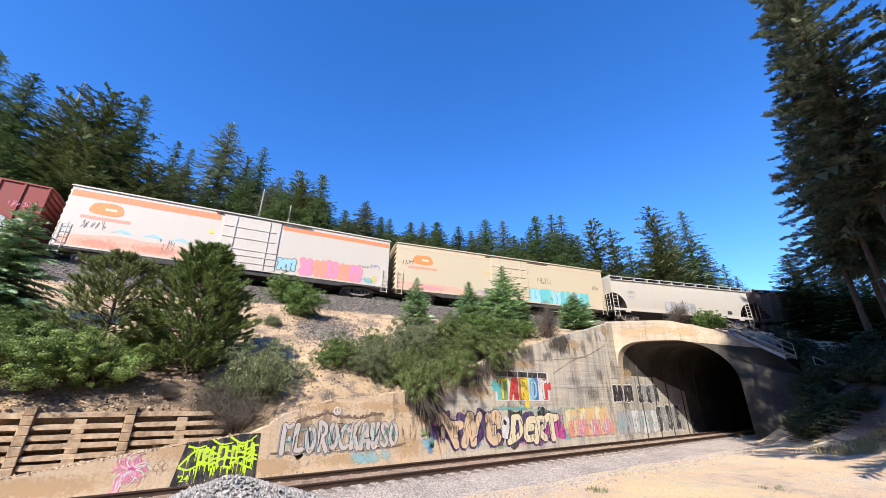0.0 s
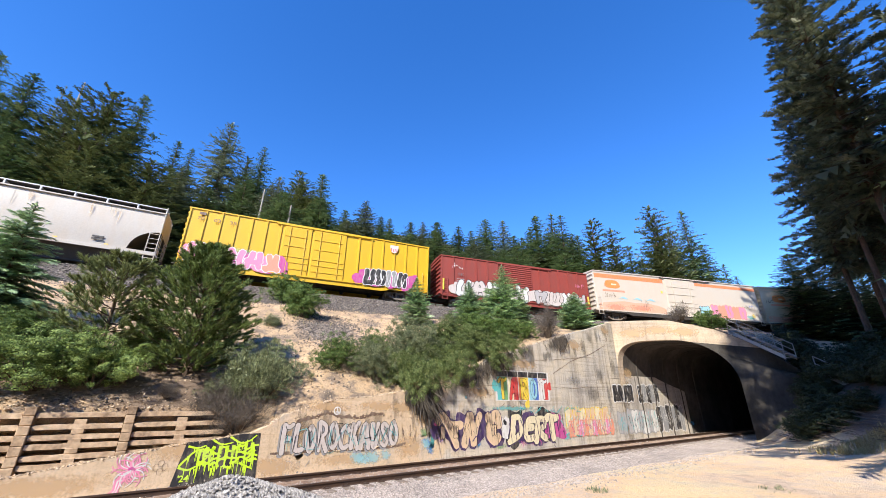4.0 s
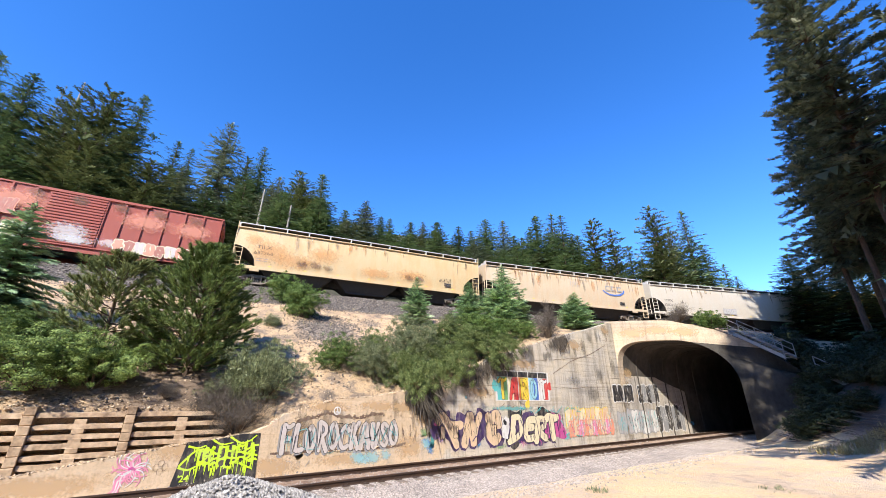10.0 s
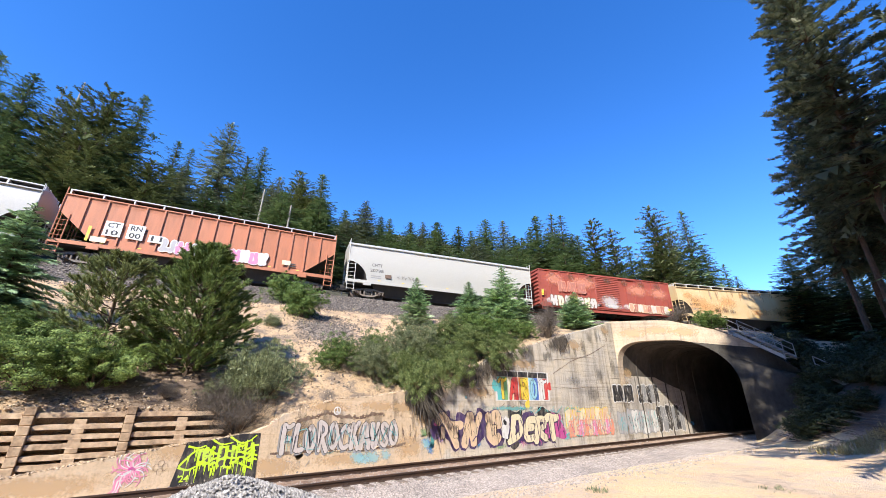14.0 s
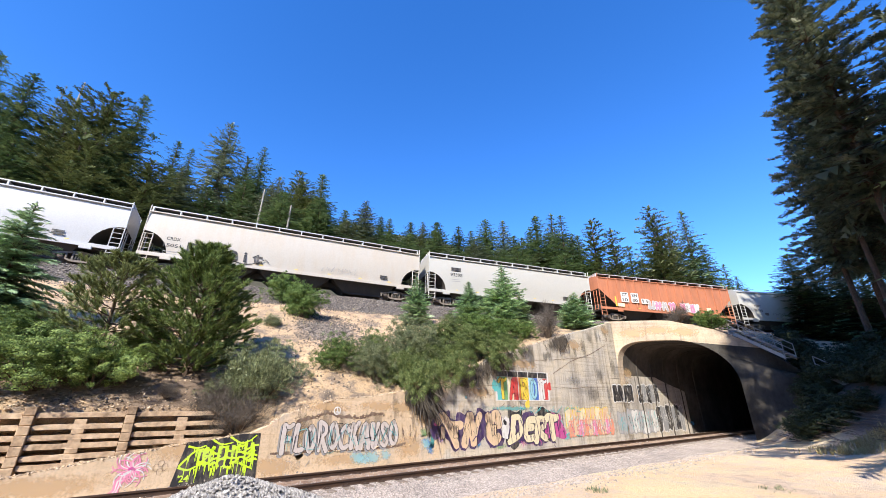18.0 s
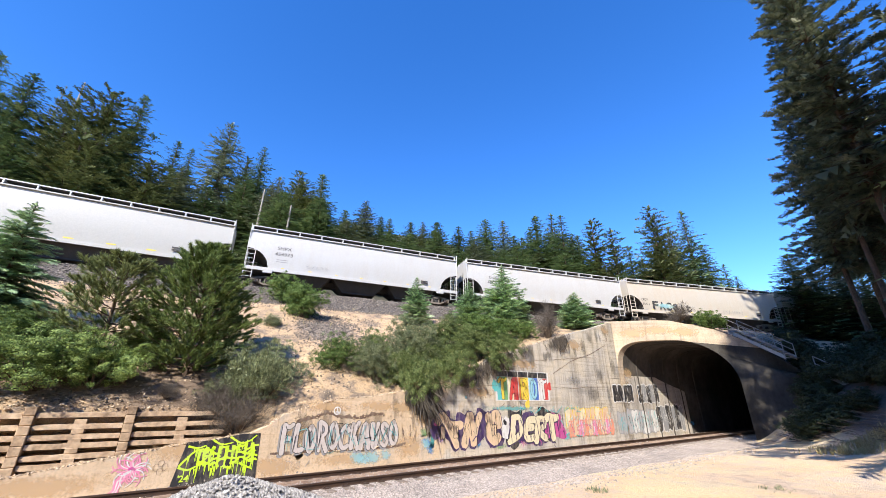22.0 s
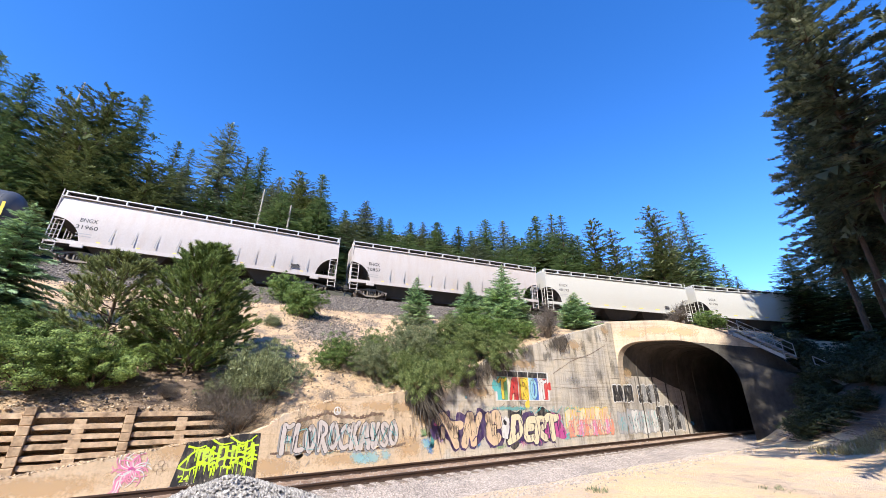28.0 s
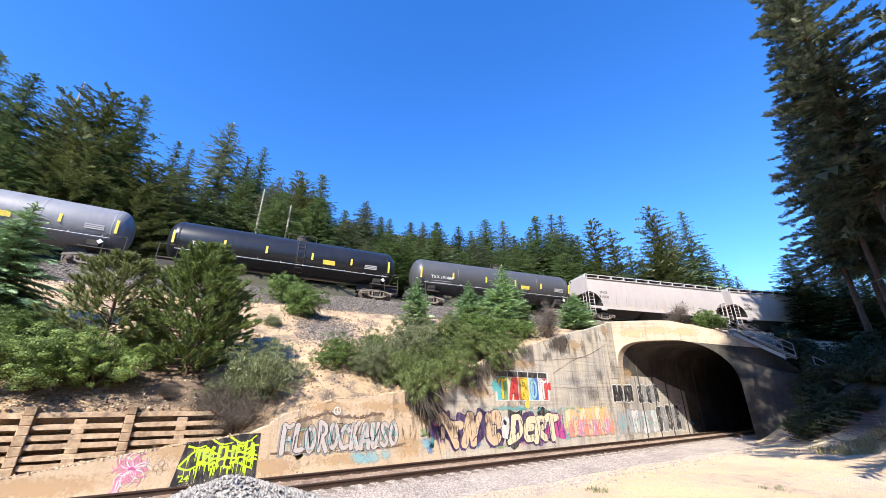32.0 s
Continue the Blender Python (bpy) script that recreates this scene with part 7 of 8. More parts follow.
def boxcar(L, H, material, label, kind, doors, roof=None, ribs=14):
    car = empty("box_car" if kind == "box" else "refrigerator_car", pose(0, 0, 0), label, "train car", "cars of the freight train")
    moving = []
    h = L / 2
    bm = bmesh.new()
    box(bm, -h, h, -1.5, 1.5, 1.0, H, 0.03)
    part("body", bm, material, car)
    bm = bmesh.new()
    loft(bm, [[(x, -1.57, H - 0.02), (x, -1.57, H + 0.07), (x, 0, H + 0.2), (x, 1.57, H + 0.07), (x, 1.57, H - 0.02)] for x in (-h - 0.06, h + 0.06)])
    part("roof", bm, roof or material, car)
    bm = bmesh.new()
    box(bm, -h - 0.3, h + 0.3, -0.35, 0.35, 0.7, 1.0)
    part("centre_sill", bm, M_DARK, car)
    for side in (-1, 1):
        bm = bmesh.new()
        pts = [(-h + 0.2, 1.02), (-h + 0.2, 0.9), (-h + 3.2, 0.85), (-h + 4.0, 0.66), (h - 4.0, 0.66), (h - 3.2, 0.85), (h - 0.2, 0.9), (h - 0.2, 1.02)]
        loft(bm, [[(a, side * 1.5 - 0.04, b) for a, b in pts], [(a, side * 1.5 + 0.04, b) for a, b in pts]])
        part("side_sill", bm, material if kind == "box" else M_DARK, car)
        bm = bmesh.new()
        box(bm, -h, h, *sorted((side * 1.5, side * 1.56)), 1.0, 1.1)
        part("bottom_rail", bm, material, car)
        if kind == "box":
            for i in range(ribs + 1):
                x = -h + 0.06 + (L - 0.12) * i / ribs
                if doors[0][0] - 0.1 < x < doors[-1][1] + 0.1:
                    continue
                bm = bmesh.new()
                box(bm, x - 0.05, x + 0.05, *sorted((side * 1.48, side * 1.58)), 1.08, H - 0.04)
                part("rib", bm, material, car)
    for x0, x1 in doors:
        d = empty("door", pose(0, 0, 0))
        d.parent = car
        bm = bmesh.new()
        box(bm, x0, x1, -1.58, -1.5, 1.06, H - 0.14, 0.015)
        part("door_panel", bm, material, d)
        if kind == "box" and len(doors) == 1:
            n = 17
            for k in range(n):
                z = 1.16 + (H - 1.4) * k / (n - 1)
                bm = bmesh.new()
                box(bm, x0 + 0.08, x1 - 0.08, -1.625, -1.575, z - 0.06, z + 0.06, 0.02)
                part("door_corrugation", bm, material, d)
        else:
            for fx in (0.22, 0.8):
                x = x0 + (x1 - x0) * fx
                bm = bmesh.new()
                rod(bm, (x, -1.63, 1.1), (x, -1.63, H - 0.2), 0.025)
                part("locking_bar", bm, material, d)
            for z in (1.5, 2.0, 2.45, 3.3, 4.1):
                bm = bmesh.new()
                box(bm, x0 + 0.1, x1 - (0.1 if z < 3 else 0.3), -1.62, -1.575, z - 0.035, z + 0.035)
                part("door_stiffener", bm, material, d)
    bm = bmesh.new()
    box(bm, doors[0][0] - 0.6, doors[-1][1] + 2.2, -1.63, -1.56, H - 0.12, H - 0.04)
    part("door_track", bm, M_DARK if kind != "box" else material, car)
    bm = bmesh.new()
    box(bm, doors[0][0] - 0.6, doors[-1][1] + 1.5, -1.63, -1.56, 0.98, 1.05)
    part("door_track", bm, material, car)
    for end in (-1, 1):
        for side in (-1, 1):
            bm = bmesh.new()
            for dx in (0.08, 0.55):
                rod(bm, (end * (h - dx), side * 1.63, 0.55), (end * (h - dx), side * 1.63, 2.6), 0.025)
            for j in range(6):
                rod(bm, (end * (h - 0.08), side * 1.63, 0.62 + 0.36 * j), (end * (h - 0.55), side * 1.63, 0.62 + 0.36 * j), 0.02)
            part("ladder", bm, material, car)
        for j in range(9):
            bm = bmesh.new()
            z = 1.2 + (H - 1.5) * j / 8
            box(bm, *sorted((end * (h - 0.01), end * (h + 0.09))), -1.38, 1.38, z - 0.1, z + 0.1, 0.035)
            part("end_corrugation", bm, material, car)
        bm = bmesh.new()
        box(bm, *sorted((end * h, end * (h + 0.3))), -1.2, 1.2, 0.95, 1.0)
        part("crossover_platform", bm, M_DARK, car)
        truck(car, end * (h - 2.3), moving)
    couplers(car, h)
    for k in range(5):
        bm = bmesh.new()
        x = -h + 4.4 + (L - 8.8) * k / 4
        box(bm, x - 0.12, x + 0.12, -1.3, 1.3, 0.72, 1.0)
        part("cross_bearer", bm, M_DARK, car)
    return car, moving


def tank_car(L, material, label, dots, plate, plate_x):
    car = empty("tank_car", pose(0, 0, 0), label, "train car", "cars of the freight train")
    moving = []
    h, zc = L / 2, 2.87
    prof = [(-h, 0.25), (-h + 0.03, 0.55), (-h + 0.12, 0.9), (-h + 0.26, 1.17), (-h + 0.44, 1.37), (-h + 0.62, 1.47), (-h + 0.75, 1.5)]
    prof += [(x, 1.5) for x in (-h / 2, -0.02)]
    prof += [(-x, r) for x, r in prof[::-1]]
    bm = bmesh.new()
    loft(bm, [[(x, r * math.cos(a * math.pi / 20), zc + r * math.sin(a * math.pi / 20)) for a in range(40)] for x, r in prof])
    soften(part("tank", bm, material, car), 30)
    for x in (-h + 0.85, -h / 2, 0.25, 0.85, h / 2, h - 0.85):
        bm = bmesh.new()
        loft(bm, [[(x + d, r * math.cos(a * math.pi / 20), zc + r * math.sin(a * math.pi / 20)) for a in range(40)] for d, r in ((-0.05, 1.495), (-0.03, 1.512), (0.03, 1.512), (0.05, 1.495))], caps=False)
        part("band", bm, material, car)
    bm = bmesh.new()
    rod(bm, (0.55, 0, 4.3), (0.55, 0, 4.62), 0.42, 16)
    rod(bm, (0.55, 0, 4.62), (0.55, 0, 4.68), 0.46, 16)
    part("manway", bm, M_DARK, car)
    for y in (-0.75, 0.75):
        bm = bmesh.new()
        rod(bm, (-0.5, y, 4.62), (1.6, y, 4.62), 0.025)
        for x in (-0.5, 0.55, 1.6):
            rod(bm, (x, y, 4.1), (x, y, 4.62), 0.025)
        part("top_railing", bm, M_DARK, car)
    for side in (-1, 1):
        ladder = None
        for x in (0.3, 0.8):
            bm = bmesh.new()
            curve = [(side * 1.58 * math.cos(math.radians(-62 + 17 * k)), zc + 1.58 * math.sin(math.radians(-62 + 17 * k))) for k in range(9)]
            loft(bm, [[(x + a, y, z + b) for a, b in ((-0.025, -0.025), (0.025, -0.025), (0.025, 0.025), (-0.025, 0.025))] for y, z in curve])
            rail = part("ladder_rail" if ladder else "ladder", bm, M_DARK, ladder or car)
            ladder = ladder or rail
        for k in range(9):
            a = math.radians(-58 + 15 * k)
            bm = bmesh.new()
            rod(bm, (0.3, side * 1.58 * math.cos(a), zc + 1.58 * math.sin(a)), (0.8, side * 1.58 * math.cos(a), zc + 1.58 * math.sin(a)), 0.02)
            part("rung", bm, M_DARK, ladder)
        bm = bmesh.new()
        rod(bm, (-h + 0.8, side * 1.56, 1.9), (h - 0.8, side * 1.56, 1.9), 0.022)
        for k in range(10):
            x = -h + 1.2 + (L - 2.4) * k / 9
            rod(bm, (x, side * 1.56, 1.9), (x, side * 1.3, 2.1), 0.018)
        part("side_handrail", bm, M_GALV, car)
        for end in (-1, 1):
            bm = bmesh.new()
            box(bm, *sorted((end * (h - 2.2), end * (h + 0.15))), *sorted((side * 0.9, side * 1.45)), 1.18, 1.24)
            part("end_platform", bm, M_DARK, car)
            bm = bmesh.new()
            for dx in (0.0, 1.1):
                rod(bm, (end * (h + 0.1 - dx), side * 1.42, 0.6), (end * (h + 0.1 - dx), side * 1.42, 2.15), 0.025)
            rod(bm, (end * (h + 0.1), side * 1.42, 2.15), (end * (h - 1.0), side * 1.42, 2.15), 0.022)
            for z in (0.65, 0.95):
                rod(bm, (end * (h + 0.1), side * 1.42, z), (end * (h - 0.35), side * 1.42, z), 0.02)
            part("platform_railing", bm, M_DARK, car)
    for end in (-1, 1):
        bm = bmesh.new()
        box(bm, *sorted((end * (h - 3.0), end * (h + 0.45))), -0.35, 0.35, 0.75, 1.35, 0.03)
        part("stub_sill", bm, M_DARK, car)
        bm = bmesh.new()
        loft(bm, [[(end * (h - 1.6) + a, b, 1.1) for a, b in ((-0.3, -1.1), (0.3, -1.1), (0.3, 1.1), (-0.3, 1.1))], [(end * (h - 1.6) + a, b, 1.75) for a, b in ((-0.3, -1.25), (0.3, -1.25), (0.3, 1.25), (-0.3, 1.25))]])
        part("saddle", bm, M_DARK, car)
        truck(car, end * (h - 1.55), moving)
    bm = bmesh.new()
    rod(bm, (0.4, 0, 1.4), (0.4, 0, 0.85), 0.25, 10)
    part("bottom_outlet", bm, M_DARK, car)
    couplers(car, h)

    def on_shell(x, z, lift=0.012):
        a = math.asin(max(-1, min(1, (z - zc) / 1.5)))
        n = Vector((0, -math.cos(a), math.sin(a)))
        p = Vector((x, 0, zc)) + n * (1.5 + lift)
        up = Vector((0, math.sin(a), math.cos(a)))
        return Matrix(((1, up.x, n.x, p.x), (0, up.y, n.y, p.y), (0, up.z, n.z, p.z), (0, 0, 0, 1)))
    for x in dots:
        tall = 0.45 if abs(x) > 7 else 0.26
        rect("reflector", -0.075, 0.075, -tall, tall, INK["yellow"], car, on_shell(x, 2.74, 0.05 if tall > 0.3 else 0.03))
    rect("placard", -0.45, 0.45, -0.17, 0.17, INK["yellow"], car, on_shell(2.7, 2.45, 0.02), 0, "bright yellow square placard")
    for k in range(3):
        rect("data_panel", -0.5, 0.5, -0.17 + 0.12 * k, -0.09 + 0.12 * k, INK["silver"], car, on_shell(plate_x, 2.55, 0.02))
    shape("diamond_placard", ((-0.17, 0), (0, -0.17), (0.17, 0), (0, 0.17)), INK["white"], car, Matrix.Translation((h - 1.2, -1.5, 1.62)) @ SIDE, 0, "white diamond placard")
    if plate:
        letter("lettering", plate, INK["white"], car, on_shell(-5.6, 2.5, 0.025), 2.0, 0.26, 0.015, 0)
        for k in range(2):
            rect("small_print", -0.9, 0.9, -0.03, 0.02, INK["silver"], car, on_shell(-5.6, 2.2 - 0.14 * k, 0.02))
    return car, moving


S0 = Matrix.Translation((0, -1.6, 0)) @ SIDE
RS = Matrix.Translation((0, -1.508, 0)) @ SIDE
DOOR_R, DOOR_RB = [(-1.9, 1.95)], [(-1.6, 1.35)]
CARS = []


def add(built, front, L):
    car, moving = built
    CARS.append((car, moving, front - L / 2, L))
    return car


add(hopper(19.0, 4.4, M_BROWN, "dark brown covered hopper car in tree shade", ribs=15), 101.5, 19.0)
add(hopper(19.0, 4.4, M_BROWN, "dark brown covered hopper car in tree shade", ribs=15), 81.3, 19.0)
c = add(hopper(17.81, 4.4, M_DUSTWHITE, "dusty white covered hopper car with grey graffiti"), 61.04, 17.81)
throw_up(c, S0, -2.6, 1.2, 1.55, 2.3, 6, ["silver", "grey"], "grey", 40)
mark_text(c, -6.6, 3.1, ["ACFX", "65083"][:1], "stencil_grey")

c = add(boxcar(21.47, 5.1, M_REEFERCREAM, "cream refrigerator car with teal graffiti along the bottom", "reefer", DOOR_R), 42.17, 21.47)
shape("logo_shape", blob(-8.4, 3.8, 0.85, 0.45, 3, rough=0.08), INK["orange"], c, RS, 0.002, "orange rounded emblem")
rect("logo_shape", -8.5, -7.9, 3.72, 3.88, INK["cream"], c, RS, 0.004)
rect("logo_word", -9.7, -7.1, 2.98, 3.18, INK["coral"], c, RS, 0.002)
throw_up(c, RS, 1.0, 8.8, 1.15, 2.3, 7, ["teal", "skyblue"], "teal", 41)
haze("teal", 4.5, 1.5, 4.6, 0.8, c, RS)
haze("lilac", -2.7, 1.5, 1.6, 0.5, c, RS)
shape("graffiti_ground", [(-10.5, 1.12), (-3.6, 1.12), (-3.9, 1.4), (-5.4, 1.7), (-7.2, 1.8), (-9.0, 1.7), (-10.5, 1.8)], INK["salmon"], c, RS, 0.0018, "salmon pink sprayed ground")
haze("pink", -7.5, 1.4, 2.6, 0.5, c, RS, 0.003)
scrawl(c, RS, -10.2, 3.2, 1.0, 0.5, "black", 31, 4, 0.04)
scrawl(c, RS, 3.0, 3.0, 1.6, 0.6, "black", 32, 6, 0.035)
scrawl(c, RS, 9.2, 2.9, 0.9, 0.5, "black", 33, 4, 0.04)
rect("stripe", -10.6, 10.6, 4.72, 4.86, INK["peach"], c, RS, 0.002)
rect("reflector", -2.4, -2.2, 3.3, 3.5, INK["yellow"], c, RS, 0.003)

c = add(boxcar(21.18, 5.1, M_REEFER, "white refrigerator car with orange stripe and coral graffiti", "reefer", DOOR_R), 19.92, 21.18)
rect("stripe", -10.5, -2.1, 4.42, 4.86, INK["stripe"], c, RS, 0.002, "faded orange stripe under the roof")
rect("stripe", 2.1, 10.5, 4.5, 4.82, INK["stripe"], c, RS, 0.002, "faded orange stripe under the roof")
shape("logo_shape", blob(-8.5, 3.8, 0.85, 0.45, 3, rough=0.08), INK["orange"], c, RS, 0.002, "orange rounded emblem")
rect("logo_shape", -8.6, -8.0, 3.72, 3.88, INK["cream"], c, RS, 0.004)
rect("logo_word", -9.7, -7.1, 3.02, 3.22, INK["coral"], c, RS, 0.002)
shape("graffiti_ground", [(-10.3, 1.12), (-2.3, 1.12), (-2.3, 1.62), (-3.2, 1.9), (-4.6, 2.05), (-6.0, 2.0), (-7.4, 2.1), (-8.8, 1.95), (-10.3, 1.75)], INK["salmon"], c, RS, 0.002, "salmon pink sprayed ground")
haze("coral", -8.4, 1.4, 2.2, 0.7, c, RS, 0.003)
haze("coral", -5.4, 1.5, 2.8, 0.6, c, RS, 0.004)
for x in (-7.4, -5.7, -4.1):
    shape("graffiti_shape", [(x - 0.55, 2.3), (x - 0.3, 2.45), (x, 2.6), (x + 0.3, 2.5), (x + 0.6, 2.32), (x + 0.2, 2.34), (x - 0.1, 2.42)], INK["skyblue"], c, RS, 0.005)
throw_up(c, RS, 3.7, 8.4, 1.25, 2.4, 5, ["pink", "coral"], "coral", 42)
haze("pink", 6.0, 1.8, 2.9, 0.9, c, RS)
throw_up(c, RS, 2.1, 3.4, 1.4, 2.2, 2, ["skyblue"], "brown", 43)
haze("teal", 8.9, 1.4, 1.1, 0.5, c, RS)
haze("yellow", 9.4, 1.6, 0.5, 0.6, c, RS, 0.004)
scrawl(c, RS, -9.6, 2.3, 1.5, 0.7, "brown", 34, 6, 0.03)
scrawl(c, RS, -5.3, 1.3, 0.9, 1.1, "brown", 35, 6, 0.03)
scrawl(c, RS, 8.0, 2.3, 1.0, 0.3, "black", 36, 4, 0.03)
scrawl(c, RS, 9.0, 2.5, 0.9, 0.4, "blue", 37, 4, 0.03)
rect("reflector", -2.6, -2.35, 3.3, 3.55, INK["yellow"], c, RS, 0.003)

c = add(boxcar(15.51, 4.55, M_RED, "oxide red box car with white graffiti letters", "box", DOOR_RB, ribs=14), -2.27, 15.51)
for k in range(9):
    shape("graffiti_ground", blob(-5.9 + 1.5 * k, 1.62 + 0.05 * (k % 2), 1.0, 0.6, 80 + k, 30, 0.18), INK["dusty"], c, S0, 0.026 + 0.0006 * k)
throw_up(c, S0, -6.4, 0.9, 1.08, 2.35, 5, ["white", "dusty"], "black", 44, lift=0.034, fat_k=0.36)
throw_up(c, S0, 1.5, 7.3, 1.05, 2.15, 4, ["silver", "dusty", "white"], "black", 45, lift=0.034, fat_k=0.36)
scrawl(c, S0, -6.9, 3.4, 1.2, 0.6, "white", 38, 5, 0.03)
scrawl(c, S0, 6.2, 2.9, 1.0, 0.5, "pink", 39, 5, 0.03)
rect("reflector", -7.7, -7.5, 1.4, 2.4, INK["yellow"], c, S0, 0.04)
rect("reflector", 7.45, 7.65, 1.4, 2.2, INK["yellow"], c, S0, 0.04)
mark_text(c, -5.9, 2.95, ["SK"], "stencil_grey", 0.7, 0.25)

c = add(boxcar(18.2, 5.05, M_YELLOW, "bright yellow high-cube box car with graffiti", "box", [(-2.75, -0.75), (-0.6, 1.95)], ribs=18), -19.1, 18.2)
for k in range(6):
    shape("graffiti_ground", blob(-8.1 + 1.05 * k, 1.75 - 0.04 * k, 0.85, 0.62, 90 + k, 30, 0.22), INK["magenta" if k % 2 else "pink"], c, S0, 0.026 + 0.0006 * k)
throw_up(c, S0, -8.7, -2.6, 1.15, 2.3, 5, ["pink", "coral", "pink"], "white", 46, lift=0.032, fat_k=0.4)
haze("green", -5.5, 2.35, 3.2, 0.4, c, S0, 0.03)
for k in range(5):
    shape("graffiti_ground", blob(3.6 + 0.9 * k, 1.6, 0.75, 0.62, 100 + k, 30, 0.3), INK["magenta"], c, S0, 0.026 + 0.0006 * k)
throw_up(c, S0, 3.6, 7.2, 1.1, 2.25, 4, ["black", "black", "grey"], "white", 47, lift=0.032, fat_k=0.42)
for k in range(5):
    stroke("graffiti_stroke", [(4.4 + 0.6 * k, 1.2), (4.6 + 0.6 * k, 1.9), (4.9 + 0.6 * k, 1.4), (4.95 + 0.6 * k, 2.1)], 0.07, 0.05, INK["white"], c, S0, 0.05)
haze("magenta", 5.4, 1.8, 3.3, 1.2, c, S0, 0.02)
haze("magenta", 6.2, 1.5, 2.2, 0.8, c, S0, 0.022)
for k, text in enumerate(("70", "03", "35")):
    letter("lettering", text, INK["brown"], c, Matrix.Translation((-8.3 + 1.02 * k, -1.62, 4.35)) @ SIDE, 0.42, 0.26, 0.01, 0)
rect("owner_mark", -8.45, -8.05, 4.62, 4.84, INK["brown"], c, S0, 0.02)
shape("emblem", [(5.6, 4.7), (6.3, 4.7), (6.3, 4.45), (6.2, 4.1), (5.95, 4.0), (5.7, 4.1), (5.6, 4.45)], INK["white"], c, S0, 0.02, "white and red striped shield emblem")
for k in range(4):
    rect("emblem_stripe", 5.66 + 0.16 * k, 5.73 + 0.16 * k, 4.12, 4.42, INK["red"], c, S0, 0.024)

c = add(hopper(19.91, 4.25, M_DUSTWHITE, "dusty cream-white covered hopper car"), -38.65, 19.91)
mark_text(c, -7.9, 2.62, ["ITFX", "650215"], "stencil_grey", 1.3, 0.26)
throw_up(c, S0, -1.15, 0.6, 1.6, 2.1, 4, ["silver"], "grey", 48)
rust_runs(c, -8.8, 8.8, 10, 63, 4.1, ("tan", "tan", "soot"))

c = add(hopper(18.04, 4.25, M_CREAM, "rust-streaked cream covered hopper car with blue swoosh emblem"), -59.55, 18.04)
mark_text(c, -6.6, 2.7, ["CHSX", "580543"], "stencil", 1.25, 0.26)
stroke("emblem_swoosh", [(3.75, 3.05), (4.0, 2.8), (4.5, 2.62), (5.1, 2.58), (5.8, 2.68), (6.25, 2.95), (6.3, 3.2)], 0.1, 0.2, INK["blue"], c, S0, 0.005)
for k in range(3):
    rect("emblem_block", 4.05 + 0.72 * k, 4.6 + 0.72 * k, 2.98, 3.52, INK["grey"], c, S0, 0.003)
    rect("emblem_block", 4.2 + 0.72 * k, 4.6 + 0.72 * k, 3.12, 3.38, M_CREAM, c, S0, 0.007)
rust_runs(c, -8.2, 8.2, 30, 61, 4.15, ("rust", "soot", "tan"))
for k, (x, rx) in enumerate(((-3.6, 0.7), (-4.2, 0.4), (2.6, 0.8), (1.5, 0.4), (5.2, 0.5), (-7.8, 0.6), (7.9, 0.5))):
    haze("amber" if k % 2 == 0 else "soot", x, 3.3, rx * 0.6, 1.3, c, S0, 0.008 + 0.001 * k)
scrawl(c, S0, -0.1, 2.9, 1.0, 0.9, "silver", 41, 5, 0.04)

c = add(hopper(19.88, 4.3, M_RUSTCREAM, "yellowish cream covered hopper car with rust stains"), -78.45, 19.88)
mark_text(c, -7.9, 2.9, ["TILX", "637360"], "stencil", 1.3, 0.27)
rust_runs(c, -8.8, 8.8, 14, 62, 4.2, ("tan", "rust", "soot"))
for k, (x, z, rx, rz) in enumerate(((-7.4, 2.6, 2.6, 1.7), (-5.6, 2.1, 3.0, 1.2), (-3.6, 2.9, 2.4, 1.3), (0.5, 2.0, 2.6, 0.8), (3.5, 2.2, 2.6, 0.9), (-8.6, 3.4, 1.3, 0.9))):
    haze("amber", x, z, rx, rz, c, S0, 0.008 + 0.001 * k)
for i, (x, z, rx, rz) in enumerate(((-5.2, 1.95, 0.8, 0.5), (-4.2, 2.0, 0.9, 0.55), (-3.3, 1.9, 0.7, 0.45), (3.3, 2.0, 0.7, 0.55), (4.2, 2.0, 0.75, 0.5))):
    haze("brown", x, z, rx, rz, c, S0, 0.012 + 0.0012 * i)
scrawl(c, S0, 6.0, 2.0, 1.2, 0.4, "black", 42, 6, 0.035)

c = add(boxcar(15.69, 4.5, M_RED2, "faded red box car with corrugated door and white graffiti", "box", DOOR_RB, ribs=14), -99.44, 15.69)
throw_up(c, S0, -6.8, -1.7, 1.1, 1.95, 7, ["dusty", "cream", "dusty", "yellow"], "brown", 51, lift=0.03, fat_k=0.4)
haze("white", -4.3, 1.4, 3.2, 0.55, c, S0, 0.028)
throw_up(c, S0, 2.2, 7.2, 1.1, 1.75, 9, ["coral", "faded", "dusty"], "cream", 52, lift=0.03)
for k in range(7):
    haze("white", -6.6 + 2.2 * k, 1.5, 1.6, 0.6, c, S0, 0.027 + 0.0004 * k)
    haze("brown", -6.4 + 2.1 * k, 4.0, 0.9, 0.7, c, S0, 0.029 + 0.0004 * k)
for k in range(3):
    throw_up(c, S0, -5.9 + 1.1 * k, -4.95 + 1.1 * k, 2.5, 3.4, 2, ["faded"], "coral", 53 + k, 0.03)
haze("white", -0.1, 1.9, 2.0, 1.1, c, S0, 0.06)
haze("white", 0.3, 1.4, 1.8, 0.5, c, S0, 0.062)
